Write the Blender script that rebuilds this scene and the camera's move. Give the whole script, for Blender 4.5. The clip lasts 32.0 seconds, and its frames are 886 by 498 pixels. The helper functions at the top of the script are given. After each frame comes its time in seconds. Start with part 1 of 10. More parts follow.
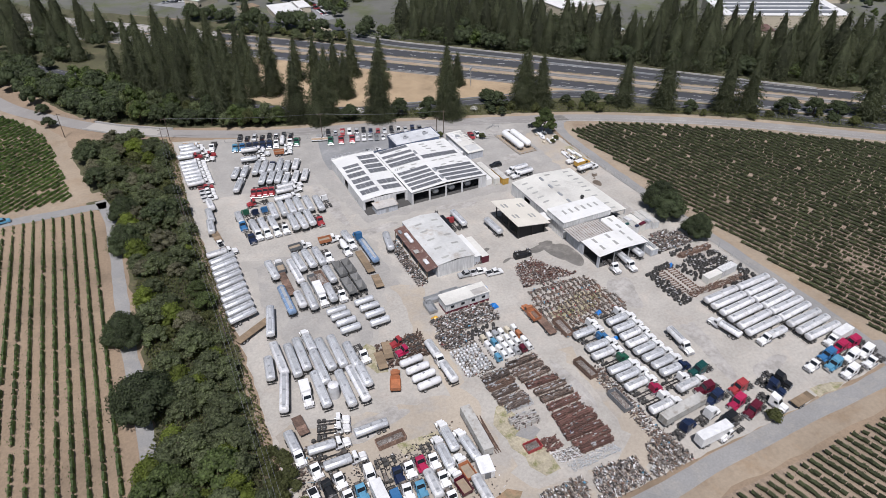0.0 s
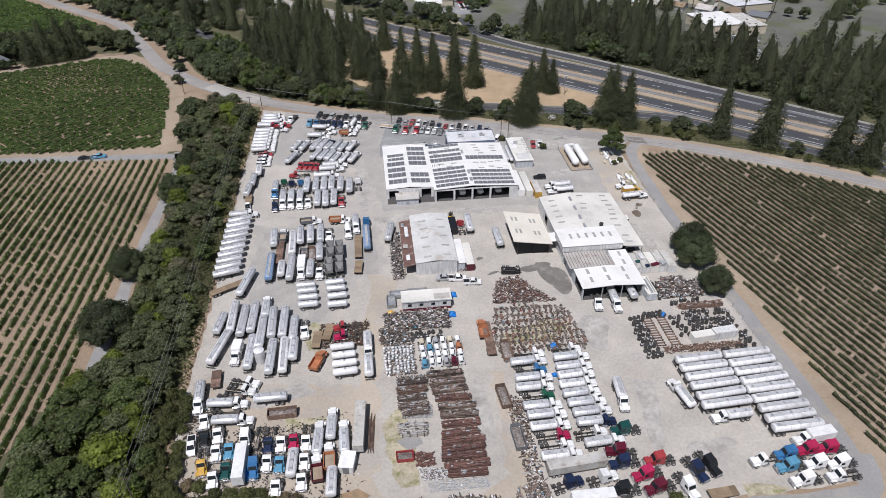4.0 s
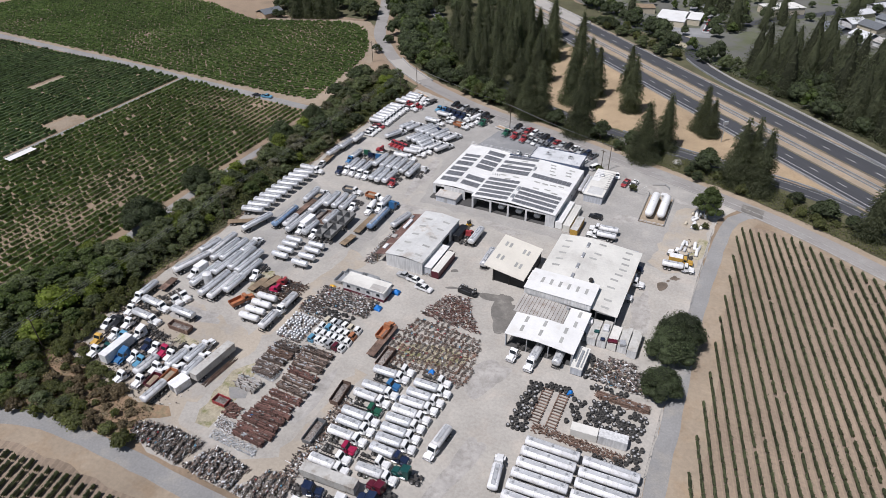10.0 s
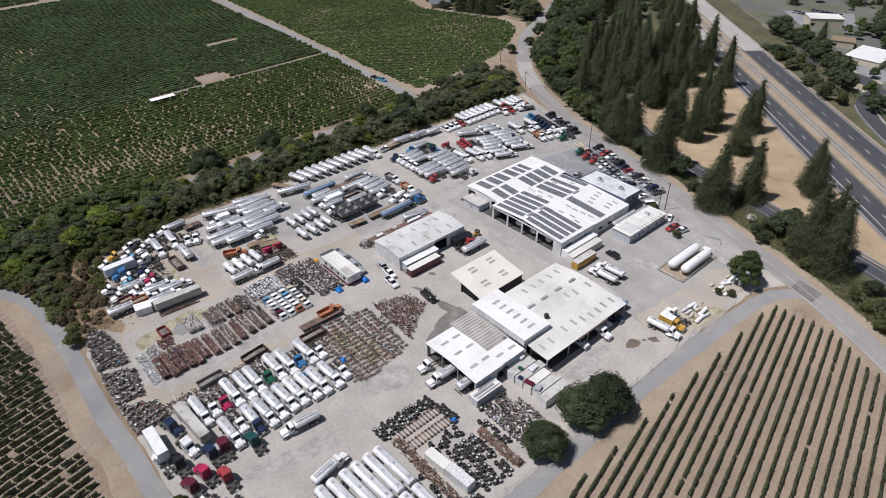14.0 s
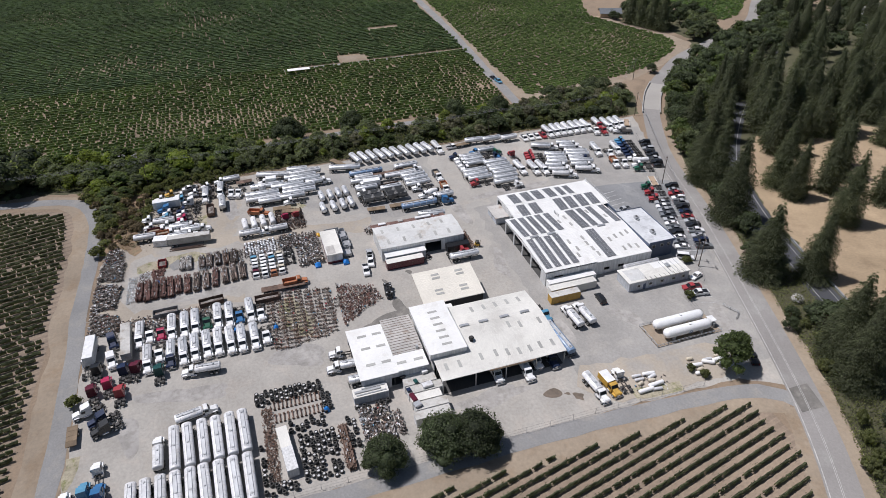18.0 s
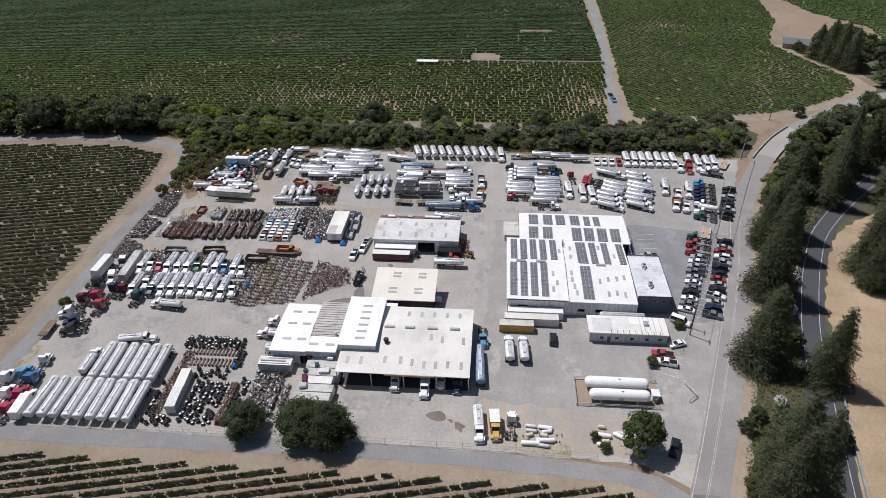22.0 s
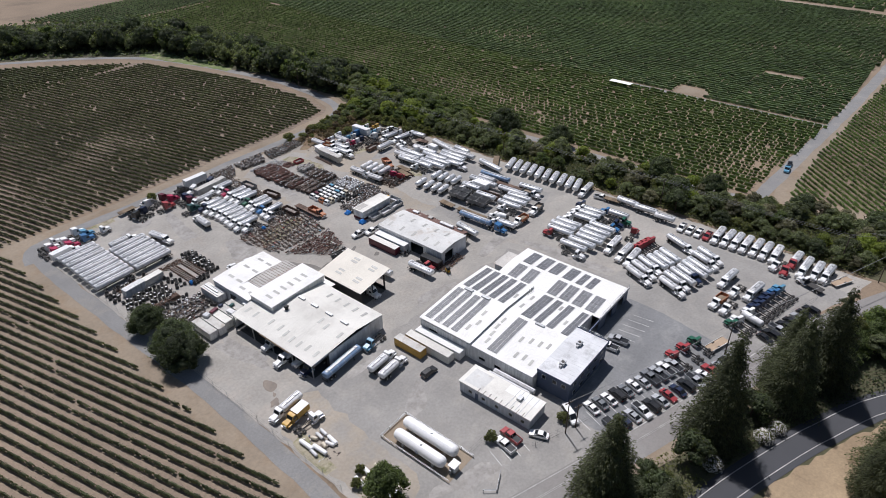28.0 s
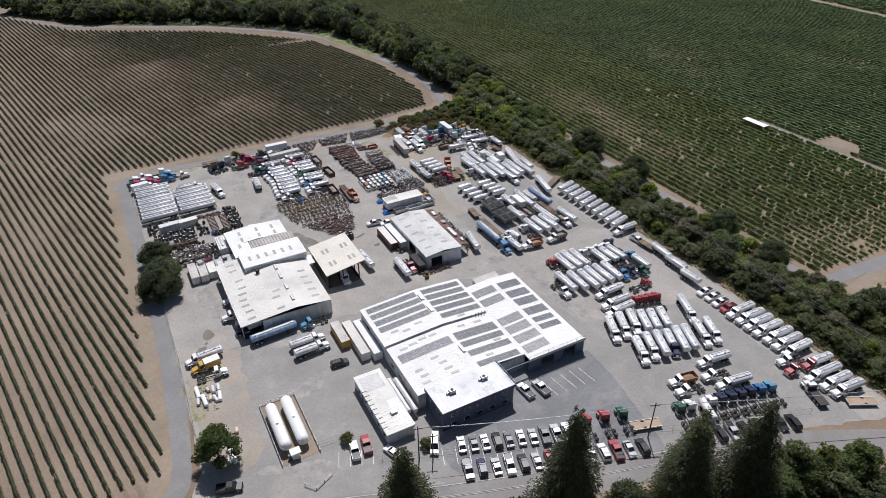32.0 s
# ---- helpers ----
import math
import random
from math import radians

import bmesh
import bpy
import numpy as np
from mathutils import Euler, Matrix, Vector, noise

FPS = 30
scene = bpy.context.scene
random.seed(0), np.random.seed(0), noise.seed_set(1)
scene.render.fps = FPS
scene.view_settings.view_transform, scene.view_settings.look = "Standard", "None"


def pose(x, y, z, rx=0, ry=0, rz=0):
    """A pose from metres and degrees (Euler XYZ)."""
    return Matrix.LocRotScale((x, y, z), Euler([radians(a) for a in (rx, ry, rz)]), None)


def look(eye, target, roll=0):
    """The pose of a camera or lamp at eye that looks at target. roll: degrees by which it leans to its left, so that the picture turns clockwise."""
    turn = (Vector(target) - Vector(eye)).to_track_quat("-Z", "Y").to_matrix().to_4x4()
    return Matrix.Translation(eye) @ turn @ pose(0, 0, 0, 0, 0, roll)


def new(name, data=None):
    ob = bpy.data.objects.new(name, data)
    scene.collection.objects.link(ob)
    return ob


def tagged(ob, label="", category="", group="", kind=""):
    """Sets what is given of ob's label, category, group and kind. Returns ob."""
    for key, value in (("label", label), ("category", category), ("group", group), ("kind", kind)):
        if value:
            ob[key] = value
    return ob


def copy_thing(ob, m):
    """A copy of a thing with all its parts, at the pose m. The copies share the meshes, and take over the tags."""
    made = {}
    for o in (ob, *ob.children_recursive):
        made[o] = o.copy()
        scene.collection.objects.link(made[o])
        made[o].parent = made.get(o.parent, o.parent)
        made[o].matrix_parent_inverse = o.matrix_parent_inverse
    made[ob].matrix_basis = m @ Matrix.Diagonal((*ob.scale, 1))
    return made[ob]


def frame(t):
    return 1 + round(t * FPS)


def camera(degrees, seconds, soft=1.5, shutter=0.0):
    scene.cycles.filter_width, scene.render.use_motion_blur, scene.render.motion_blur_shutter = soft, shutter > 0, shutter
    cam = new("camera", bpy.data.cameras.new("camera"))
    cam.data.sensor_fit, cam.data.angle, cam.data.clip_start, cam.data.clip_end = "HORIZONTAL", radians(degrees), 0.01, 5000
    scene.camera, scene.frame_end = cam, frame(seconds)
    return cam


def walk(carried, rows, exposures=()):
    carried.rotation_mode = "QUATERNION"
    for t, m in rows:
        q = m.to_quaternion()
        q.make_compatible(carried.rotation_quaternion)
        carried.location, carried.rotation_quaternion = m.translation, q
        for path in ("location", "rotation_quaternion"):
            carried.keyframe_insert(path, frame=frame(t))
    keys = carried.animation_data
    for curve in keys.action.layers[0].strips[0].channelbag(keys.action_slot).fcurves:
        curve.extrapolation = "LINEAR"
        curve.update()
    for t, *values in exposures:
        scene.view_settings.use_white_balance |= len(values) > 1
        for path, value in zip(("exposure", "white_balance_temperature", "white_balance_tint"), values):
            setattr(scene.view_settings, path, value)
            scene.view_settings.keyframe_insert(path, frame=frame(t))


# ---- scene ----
cam = camera(68.9, 32.0, soft=0.45)
# metres of the flight, the first eye's height, and the turn that lays the buildings along x and y
METRES, EYE, TURN, START_X, START_Y = 560.7, 122.7, -26.1, -106.6, -157.1
ROWS = [
    (0.0, 0.0, 0.0, 0.0, -0.09, -35.08, 0.13),
    (0.5, 0.0131, 0.0002, 0.0001, 2.25, -35.08, 0.13),
    (1.0, 0.026, 0.001, 0.0003, 4.62, -35.11, 0.11),
    (1.5, 0.039, 0.0026, 0.0005, 6.99, -35.16, 0.09),
    (2.0, 0.0523, 0.0047, 0.0006, 9.38, -35.17, 0.11),
    (2.5, 0.0656, 0.0073, 0.0007, 11.8, -35.19, 0.11),
    (3.0, 0.079, 0.0106, 0.0007, 14.27, -35.2, 0.12),
    (3.5, 0.0924, 0.0147, 0.0008, 16.75, -35.22, 0.14),
    (5.5, 0.1457, 0.0374, 0.0008, 27.08, -35.19, 0.2),
    (6.0, 0.1588, 0.0448, 0.0009, 29.77, -35.22, 0.2),
    (6.5, 0.1717, 0.053, 0.0009, 32.49, -35.24, 0.19),
    (7.0, 0.1843, 0.0619, 0.0009, 35.25, -35.24, 0.21),
    (7.5, 0.1963, 0.0714, 0.001, 37.97, -35.27, 0.21),
    (8.0, 0.2084, 0.0816, 0.0008, 40.77, -35.25, 0.26),
    (8.5, 0.2197, 0.0924, 0.0007, 43.55, -35.24, 0.26),
    (9.0, 0.2305, 0.1035, 0.0007, 46.32, -35.22, 0.25),
    (9.5, 0.2408, 0.1154, 0.0008, 49.15, -35.22, 0.27),
    (10.0, 0.2506, 0.1278, 0.0006, 51.95, -35.17, 0.29),
    (10.5, 0.2599, 0.1407, 0.0006, 54.81, -35.17, 0.31),
    (11.0, 0.2683, 0.154, 0.0006, 57.61, -35.18, 0.33),
    (11.5, 0.2758, 0.1675, 0.0003, 60.41, -35.17, 0.3),
    (12.0, 0.283, 0.182, 0.0001, 63.27, -35.13, 0.37),
    (12.5, 0.2892, 0.1966, -0.0, 66.1, -35.13, 0.37),
    (13.0, 0.295, 0.2115, -0.0002, 68.95, -35.11, 0.4),
    (13.5, 0.3002, 0.2268, -0.0003, 71.79, -35.1, 0.42),
    (14.0, 0.3045, 0.2423, -0.0003, 74.68, -35.09, 0.43),
    (14.5, 0.3083, 0.2582, -0.0006, 77.56, -35.03, 0.44),
    (16.5, 0.3135, 0.324, -0.0027, 89.25, -34.81, 0.69),
    (17.0, 0.3129, 0.3401, -0.0027, 92.14, -34.79, 0.69),
    (17.5, 0.3115, 0.3561, -0.0028, 95.02, -34.75, 0.7),
    (18.0, 0.3095, 0.3721, -0.003, 97.89, -34.7, 0.71),
    (18.5, 0.3066, 0.3879, -0.003, 100.73, -34.68, 0.72),
    (19.0, 0.3029, 0.4035, -0.0032, 103.61, -34.64, 0.72),
    (19.5, 0.2985, 0.4189, -0.0033, 106.48, -34.61, 0.76),
    (20.0, 0.2933, 0.4338, -0.0035, 109.29, -34.55, 0.75),
    (20.5, 0.2874, 0.4485, -0.0036, 112.15, -34.52, 0.75),
    (21.0, 0.2807, 0.4631, -0.0038, 115.03, -34.45, 0.76),
    (21.5, 0.2732, 0.4772, -0.0039, 117.88, -34.41, 0.74),
    (22.0, 0.2649, 0.4911, -0.004, 120.73, -34.37, 0.76),
    (22.5, 0.2561, 0.5045, -0.0042, 123.58, -34.31, 0.77),
    (23.0, 0.2467, 0.5175, -0.0044, 126.44, -34.26, 0.78),
    (23.5, 0.2364, 0.53, -0.0044, 129.32, -34.22, 0.78),
    (24.0, 0.2256, 0.5418, -0.0045, 132.17, -34.18, 0.77),
    (24.5, 0.2142, 0.553, -0.0045, 135.01, -34.14, 0.77),
    (25.0, 0.2024, 0.5636, -0.0046, 137.86, -34.08, 0.74),
    (25.5, 0.1899, 0.5738, -0.0046, 140.73, -34.04, 0.75),
    (27.5, 0.1353, 0.6085, -0.0044, 152.25, -33.85, 0.76),
    (28.0, 0.1208, 0.6152, -0.0045, 155.07, -33.78, 0.75),
    (28.5, 0.1058, 0.6212, -0.0046, 157.91, -33.72, 0.74),
    (29.0, 0.0905, 0.6265, -0.0047, 160.8, -33.66, 0.73),
    (29.5, 0.075, 0.631, -0.0048, 163.67, -33.61, 0.72),
    (30.0, 0.0591, 0.6349, -0.0048, 166.53, -33.57, 0.71),
    (30.5, 0.0432, 0.6379, -0.005, 169.4, -33.51, 0.69),
    (31.0, 0.0272, 0.64, -0.0051, 172.28, -33.45, 0.66),
    (31.5, 0.0109, 0.6413, -0.0052, 175.16, -33.41, 0.63),
    (32.0, -0.0052, 0.6418, -0.0052, 178.03, -33.38, 0.59),
]
walk(cam, [(t, pose(START_X, START_Y, EYE, 0, 0, TURN) @ pose(METRES * x, METRES * y, METRES * z, 90 + pitch, roll, yaw)) for t, x, y, z, yaw, pitch, roll in ROWS], [(0.0, 0.0, 6330, 13), (32.0, 0.0, 6330, 13)])

# ---- world and sun ----
SUN_TO = Vector((-0.26, -0.46, 1.0)).normalized()
world = bpy.data.worlds.new("sky")
scene.world = world
world.use_nodes = True
wn = world.node_tree.nodes
wn.clear()
sky = wn.new("ShaderNodeTexSky")
sky.sky_type = "NISHITA"
sky.sun_disc = False
sky.sun_elevation = math.asin(SUN_TO.z)
sky.sun_rotation = math.atan2(SUN_TO.x, SUN_TO.y)
sky.air_density, sky.dust_density = 1.0, 1.2
back = wn.new("ShaderNodeBackground")
back.inputs["Strength"].default_value = 0.05
wout = wn.new("ShaderNodeOutputWorld")
world.node_tree.links.new(sky.outputs[0], back.inputs[0])
world.node_tree.links.new(back.outputs[0], wout.inputs[0])

sun = new("sun", bpy.data.lights.new("sun", "SUN"))
sun.data.energy, sun.data.angle, sun.data.color = 4.26, radians(0.55), (1.0, 0.975, 0.972)
sun.matrix_world = look(SUN_TO * 400, (0, 0, 0))
scene.view_settings.exposure = 0.0

# ---- materials ----
def material(name, colour, rough=0.8, metal=0.0, vary=0.18, grain=6.0, patch_scale=0.35, patch_amount=0.15, bump=0.15,
             tone=None, tone_amount=0.0, island=0.0, each=0.08, world_space=False, ribs=None, streak=None, leaf=0.0, rows=None):
    """Base colour with grain, blotches, a second tone in patches, a shift from piece to piece, and fine relief."""
    m = bpy.data.materials.new(name)
    m.use_nodes = True
    nt = m.node_tree
    n, link = nt.nodes, nt.links.new
    bsdf = n["Principled BSDF"]
    bsdf.inputs["Roughness"].default_value = rough
    bsdf.inputs["Metallic"].default_value = metal
    if rough >= 0.9:
        bsdf.inputs["Diffuse Roughness"].default_value = 0.4
    if world_space:
        where = n.new("ShaderNodeNewGeometry").outputs["Position"]
    else:
        where = n.new("ShaderNodeTexCoord").outputs["Object"]
        info = n.new("ShaderNodeObjectInfo")
        shift = n.new("ShaderNodeVectorMath")
        shift.operation = "MULTIPLY_ADD"
        link(info.outputs["Random"], shift.inputs[0])
        shift.inputs[1].default_value = (37.0, 53.0, 71.0)
        link(where, shift.inputs[2])
        where = shift.outputs[0]

    def cloud(scale, detail=4.0, rough_=0.6):
        t = n.new("ShaderNodeTexNoise")
        t.inputs["Scale"].default_value, t.inputs["Detail"].default_value = scale, detail
        t.inputs["Roughness"].default_value = rough_
        link(where, t.inputs["Vector"])
        return t.outputs["Fac"]

    def span(value, lo, hi, a, b):
        r = n.new("ShaderNodeMapRange")
        r.inputs[1].default_value, r.inputs[2].default_value = lo, hi
        r.inputs[3].default_value, r.inputs[4].default_value = a, b
        link(value, r.inputs[0])
        return r.outputs[0]

    def times(colour_socket, factor):
        mx = n.new("ShaderNodeVectorMath")
        mx.operation = "SCALE"
        link(colour_socket, mx.inputs[0])
        link(factor, mx.inputs["Scale"])
        return mx.outputs[0]

    base = n.new("ShaderNodeRGB")
    base.outputs[0].default_value = (*colour, 1)
    col = base.outputs[0]
    if tone:
        mix = n.new("ShaderNodeMix")
        mix.data_type = "RGBA"
        edge = 0.62 - 0.3 * tone_amount
        link(span(cloud(patch_scale * 1.7, 6.0, 0.68), edge, edge + 0.14, 0.0, 1.0), mix.inputs[0])
        link(col, mix.inputs[6])
        mix.inputs[7].default_value = (*tone, 1)
        col = mix.outputs[2]
    fine = cloud(grain, 5.0, 0.7)
    col = times(col, span(fine, 0.3, 0.7, 1 - vary, 1 + vary))
    col = times(col, span(cloud(patch_scale), 0.3, 0.7, 1 - patch_amount, 1 + patch_amount))
    if rows:
        # worked strips between planted rows: the angle of the rows and their spacing
        across = n.new("ShaderNodeVectorMath")
        across.operation = "DOT_PRODUCT"
        link(where, across.inputs[0])
        across.inputs[1].default_value = (-math.sin(radians(rows[0])) / rows[1], math.cos(radians(rows[0])) / rows[1], 0.0)
        saw = n.new("ShaderNodeMath")
        saw.operation = "PINGPONG"
        link(across.outputs["Value"], saw.inputs[0])
        saw.inputs[1].default_value = 0.5
        col = times(col, span(saw.outputs[0], 0.12, 0.34, 0.9, 1.06))
        wheel = n.new("ShaderNodeMath")
        wheel.operation = "COMPARE"
        link(saw.outputs[0], wheel.inputs[0])
        wheel.inputs[1].default_value, wheel.inputs[2].default_value = 0.29, 0.05
        col = times(col, span(wheel.outputs[0], 0.0, 1.0, 1.0, 1.1))
    if streak:
        w = n.new("ShaderNodeTexNoise")
        w.inputs["Scale"].default_value = 1.0
        mp = n.new("ShaderNodeMapping")
        mp.inputs["Scale"].default_value = streak
        link(where, mp.inputs[0])
        link(mp.outputs[0], w.inputs["Vector"])
        col = times(col, span(w.outputs["Fac"], 0.35, 0.65, 0.82, 1.1))
    if each:
        info2 = n.new("ShaderNodeObjectInfo")
        col = times(col, span(info2.outputs["Random"], 0, 1, 1 - each, 1 + each))
    if island:
        geo = n.new("ShaderNodeNewGeometry")
        col = times(col, span(geo.outputs["Random Per Island"], 0, 1, 1 - island, 1 + island))
    link(col, bsdf.inputs["Base Color"])
    link(span(fine, 0.3, 0.7, max(0.05, rough - 0.08), min(1.0, rough + 0.08)), bsdf.inputs["Roughness"])
    if bump or ribs:
        b = n.new("ShaderNodeBump")
        b.inputs["Strength"].default_value = bump
        b.inputs["Distance"].default_value = 0.05
        link(fine, b.inputs["Height"])
        normal = b.outputs[0]
        if ribs:
            wave = n.new("ShaderNodeTexWave")
            wave.bands_direction = ribs[0]
            wave.inputs["Scale"].default_value = ribs[1]
            link(n.new("ShaderNodeTexCoord").outputs["Object"], wave.inputs["Vector"])
            b2 = n.new("ShaderNodeBump")
            b2.inputs["Strength"].default_value, b2.inputs["Distance"].default_value = 0.5, 0.04
            link(wave.outputs["Fac"], b2.inputs["Height"])
            link(normal, b2.inputs["Normal"])
            normal = b2.outputs[0]
        link(normal, bsdf.inputs["Normal"])
    if leaf:
        # thin leaves let some light through, yellower than what they reflect
        thin = n.new("ShaderNodeBsdfTranslucent")
        warm = n.new("ShaderNodeVectorMath")
        warm.operation = "MULTIPLY"
        link(col, warm.inputs[0])
        warm.inputs[1].default_value = (2.0, 2.05, 1.2)
        link(warm.outputs[0], thin.inputs["Color"])
        both = n.new("ShaderNodeMixShader")
        both.inputs[0].default_value = leaf
        link(bsdf.outputs[0], both.inputs[1])
        link(thin.outputs[0], both.inputs[2])
        link(both.outputs[0], n["Material Output"].inputs["Surface"])
    return m


M = {}
# ground
M["soil"] = material("vineyard_soil", (0.28, 0.21, 0.145), 0.95, grain=1.3, patch_scale=0.02, patch_amount=0.2, tone=(0.215, 0.162, 0.112), tone_amount=0.35, world_space=True, each=0, bump=0.3)
M["row_soil"] = material("worked_vineyard_soil", (0.262, 0.203, 0.15), 0.95, grain=1.3, patch_scale=0.03, patch_amount=0.15, tone=(0.215, 0.165, 0.12), tone_amount=0.35, world_space=True, each=0, bump=0.3, rows=(102.8, 2.52))
M["yard"] = material("gravel_yard", (0.395, 0.372, 0.335), 0.93, vary=0.15, grain=1.3, patch_scale=0.1, patch_amount=0.13, tone=(0.42, 0.385, 0.34), tone_amount=0.4, world_space=True, each=0, bump=0.25)
M["lot"] = material("parking_asphalt", (0.23, 0.233, 0.235), 0.9, vary=0.13, grain=1.6, patch_scale=0.1, patch_amount=0.12, tone=(0.28, 0.28, 0.275), tone_amount=0.4, world_space=True, each=0)
M["apron"] = material("worn_asphalt", (0.325, 0.312, 0.29), 0.92, vary=0.13, grain=1.4, patch_scale=0.1, patch_amount=0.12, tone=(0.365, 0.345, 0.315), tone_amount=0.4, world_space=True, each=0)
M["apron_edge"] = material("dusty_asphalt_edge", (0.36, 0.342, 0.312), 0.92, vary=0.1, grain=1.6, patch_scale=0.06, patch_amount=0.1, tone=(0.395, 0.372, 0.335), tone_amount=0.6, world_space=True, each=0)
M["dirt"] = material("tan_dirt", (0.315, 0.255, 0.188), 0.95, vary=0.14, grain=1.0, patch_scale=0.06, patch_amount=0.15, tone=(0.29, 0.22, 0.15), tone_amount=0.4, world_space=True, each=0)
M["tan_yard"] = material("tan_packed_dirt", (0.40, 0.35, 0.285), 0.95, vary=0.12, grain=1.4, patch_scale=0.05, patch_amount=0.13, tone=(0.36, 0.335, 0.30), tone_amount=0.45, world_space=True, each=0, bump=0.25)
M["lane"] = material("gravel_lane", (0.262, 0.258, 0.25), 0.93, vary=0.15, grain=2.0, patch_scale=0.08, patch_amount=0.1, tone=(0.31, 0.295, 0.27), tone_amount=0.4, world_space=True, each=0)
M["road"] = material("old_road_asphalt", (0.27, 0.255, 0.24), 0.9, vary=0.12, grain=2.0, patch_scale=0.05, patch_amount=0.1, tone=(0.31, 0.30, 0.28), tone_amount=0.4, world_space=True, each=0)
M["fresh_road"] = material("dark_road_asphalt", (0.056, 0.058, 0.064), 0.85, vary=0.08, grain=2.0, patch_scale=0.05, patch_amount=0.12, world_space=True, each=0)
M["concrete_road"] = material("highway_concrete", (0.36, 0.34, 0.31), 0.9, vary=0.07, grain=2.0, patch_scale=0.05, patch_amount=0.1, world_space=True, each=0)
M["bank"] = material("reddish_bank_soil", (0.27, 0.185, 0.115), 0.95, vary=0.2, grain=1.0, patch_scale=0.2, patch_amount=0.25, tone=(0.2, 0.165, 0.1), tone_amount=0.45, world_space=True, each=0, bump=0.5)
M["dry_grass"] = material("dry_golden_grass", (0.365, 0.275, 0.175), 0.95, vary=0.18, grain=1.5, patch_scale=0.05, patch_amount=0.18, tone=(0.31, 0.23, 0.145), tone_amount=0.45, world_space=True, each=0, bump=0.4)
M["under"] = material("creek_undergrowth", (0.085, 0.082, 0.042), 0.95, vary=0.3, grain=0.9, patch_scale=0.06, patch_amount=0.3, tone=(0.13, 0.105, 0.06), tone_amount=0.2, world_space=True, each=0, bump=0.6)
M["grass_strip"] = material("pale_green_grass", (0.17, 0.215, 0.075), 0.95, vary=0.25, grain=1.5, patch_scale=0.1, patch_amount=0.3, tone=(0.30, 0.27, 0.17), tone_amount=0.4, world_space=True, each=0, bump=0.4)
M["weeds"] = material("weedy_ground", (0.20, 0.20, 0.09), 0.95, vary=0.25, grain=1.5, patch_scale=0.2, patch_amount=0.2, tone=(0.38, 0.34, 0.25), tone_amount=0.85, world_space=True, each=0, bump=0.4)
M["puddle"] = material("brown_puddle_mud", (0.15, 0.118, 0.09), 0.6, vary=0.15, grain=1.2, patch_scale=0.4, patch_amount=0.25, world_space=True, each=0)
M["traffic"] = material("dirty_packed_gravel", (0.315, 0.298, 0.272), 0.92, vary=0.14, grain=0.9, patch_scale=0.2, patch_amount=0.16, tone=(0.39, 0.37, 0.345), tone_amount=0.75, world_space=True, each=0)
M["stain"] = material("oil_stained_ground", (0.165, 0.155, 0.14), 0.85, vary=0.12, grain=1.2, patch_scale=0.15, patch_amount=0.2, tone=(0.24, 0.225, 0.2), tone_amount=0.4, world_space=True, each=0)
M["town"] = material("town_ground", (0.12, 0.12, 0.105), 0.9, vary=0.12, grain=0.6, patch_scale=0.03, patch_amount=0.2, tone=(0.10, 0.11, 0.06), tone_amount=0.5, world_space=True, each=0)
M["line_white"] = material("white_road_paint", (0.72, 0.72, 0.70), 0.8, vary=0.15, world_space=True, each=0)
M["line_worn"] = material("worn_white_road_paint", (0.42, 0.41, 0.39), 0.85, vary=0.3, grain=0.8, world_space=True, each=0)
M["line_yellow"] = material("worn_yellow_road_paint", (0.40, 0.32, 0.15), 0.8, vary=0.15, world_space=True, each=0)
# buildings
M["roof_white"] = material("white_metal_roof", (0.78, 0.775, 0.75), 0.5, vary=0.03, grain=1.5, patch_scale=0.12, patch_amount=0.07, tone=(0.70, 0.685, 0.645), tone_amount=0.25, bump=0.05, each=0.02, ribs=("X", 3.0))
M["roof_cream"] = material("cream_metal_roof", (0.74, 0.70, 0.61), 0.55, vary=0.04, grain=1.5, patch_scale=0.15, patch_amount=0.07, each=0.02, bump=0.05, ribs=("X", 3.0))
M["roof_dusty"] = material("dusty_metal_roof", (0.70, 0.685, 0.63), 0.6, vary=0.05, grain=1.2, patch_scale=0.07, patch_amount=0.12, tone=(0.61, 0.59, 0.54), tone_amount=0.4, each=0.02, bump=0.05, ribs=("X", 3.0))
M["roof_worn"] = material("worn_galvanised_roof", (0.60, 0.60, 0.58), 0.55, vary=0.06, grain=1.3, patch_scale=0.16, patch_amount=0.12, tone=(0.47, 0.43, 0.38), tone_amount=0.25, each=0.02, bump=0.05, ribs=("X", 3.0))
M["roof_grey"] = material("grey_flat_roof", (0.62, 0.63, 0.64), 0.5, vary=0.05, grain=1.0, patch_scale=0.15, patch_amount=0.12, tone=(0.40, 0.405, 0.41), tone_amount=0.3, each=0.02)
M["roof_rust"] = material("rusted_roof_sheet", (0.15, 0.085, 0.07), 0.85, vary=0.2, grain=2.0, patch_scale=0.3, patch_amount=0.25, tone=(0.40, 0.33, 0.28), tone_amount=0.2, each=0.05, ribs=("Y", 3.0))
M["roof_old"] = material("weathered_galvanised_sheet", (0.46, 0.44, 0.41), 0.6, vary=0.08, grain=1.5, patch_scale=0.2, patch_amount=0.18, tone=(0.30, 0.24, 0.19), tone_amount=0.25, each=0.08, ribs=("X", 5.0))
M["wall_white"] = material("white_metal_siding", (0.66, 0.66, 0.65), 0.6, vary=0.04, grain=2.0, patch_scale=0.25, patch_amount=0.1, each=0.02, streak=(2.0, 2.0, 0.2), ribs=("X", 4.0))
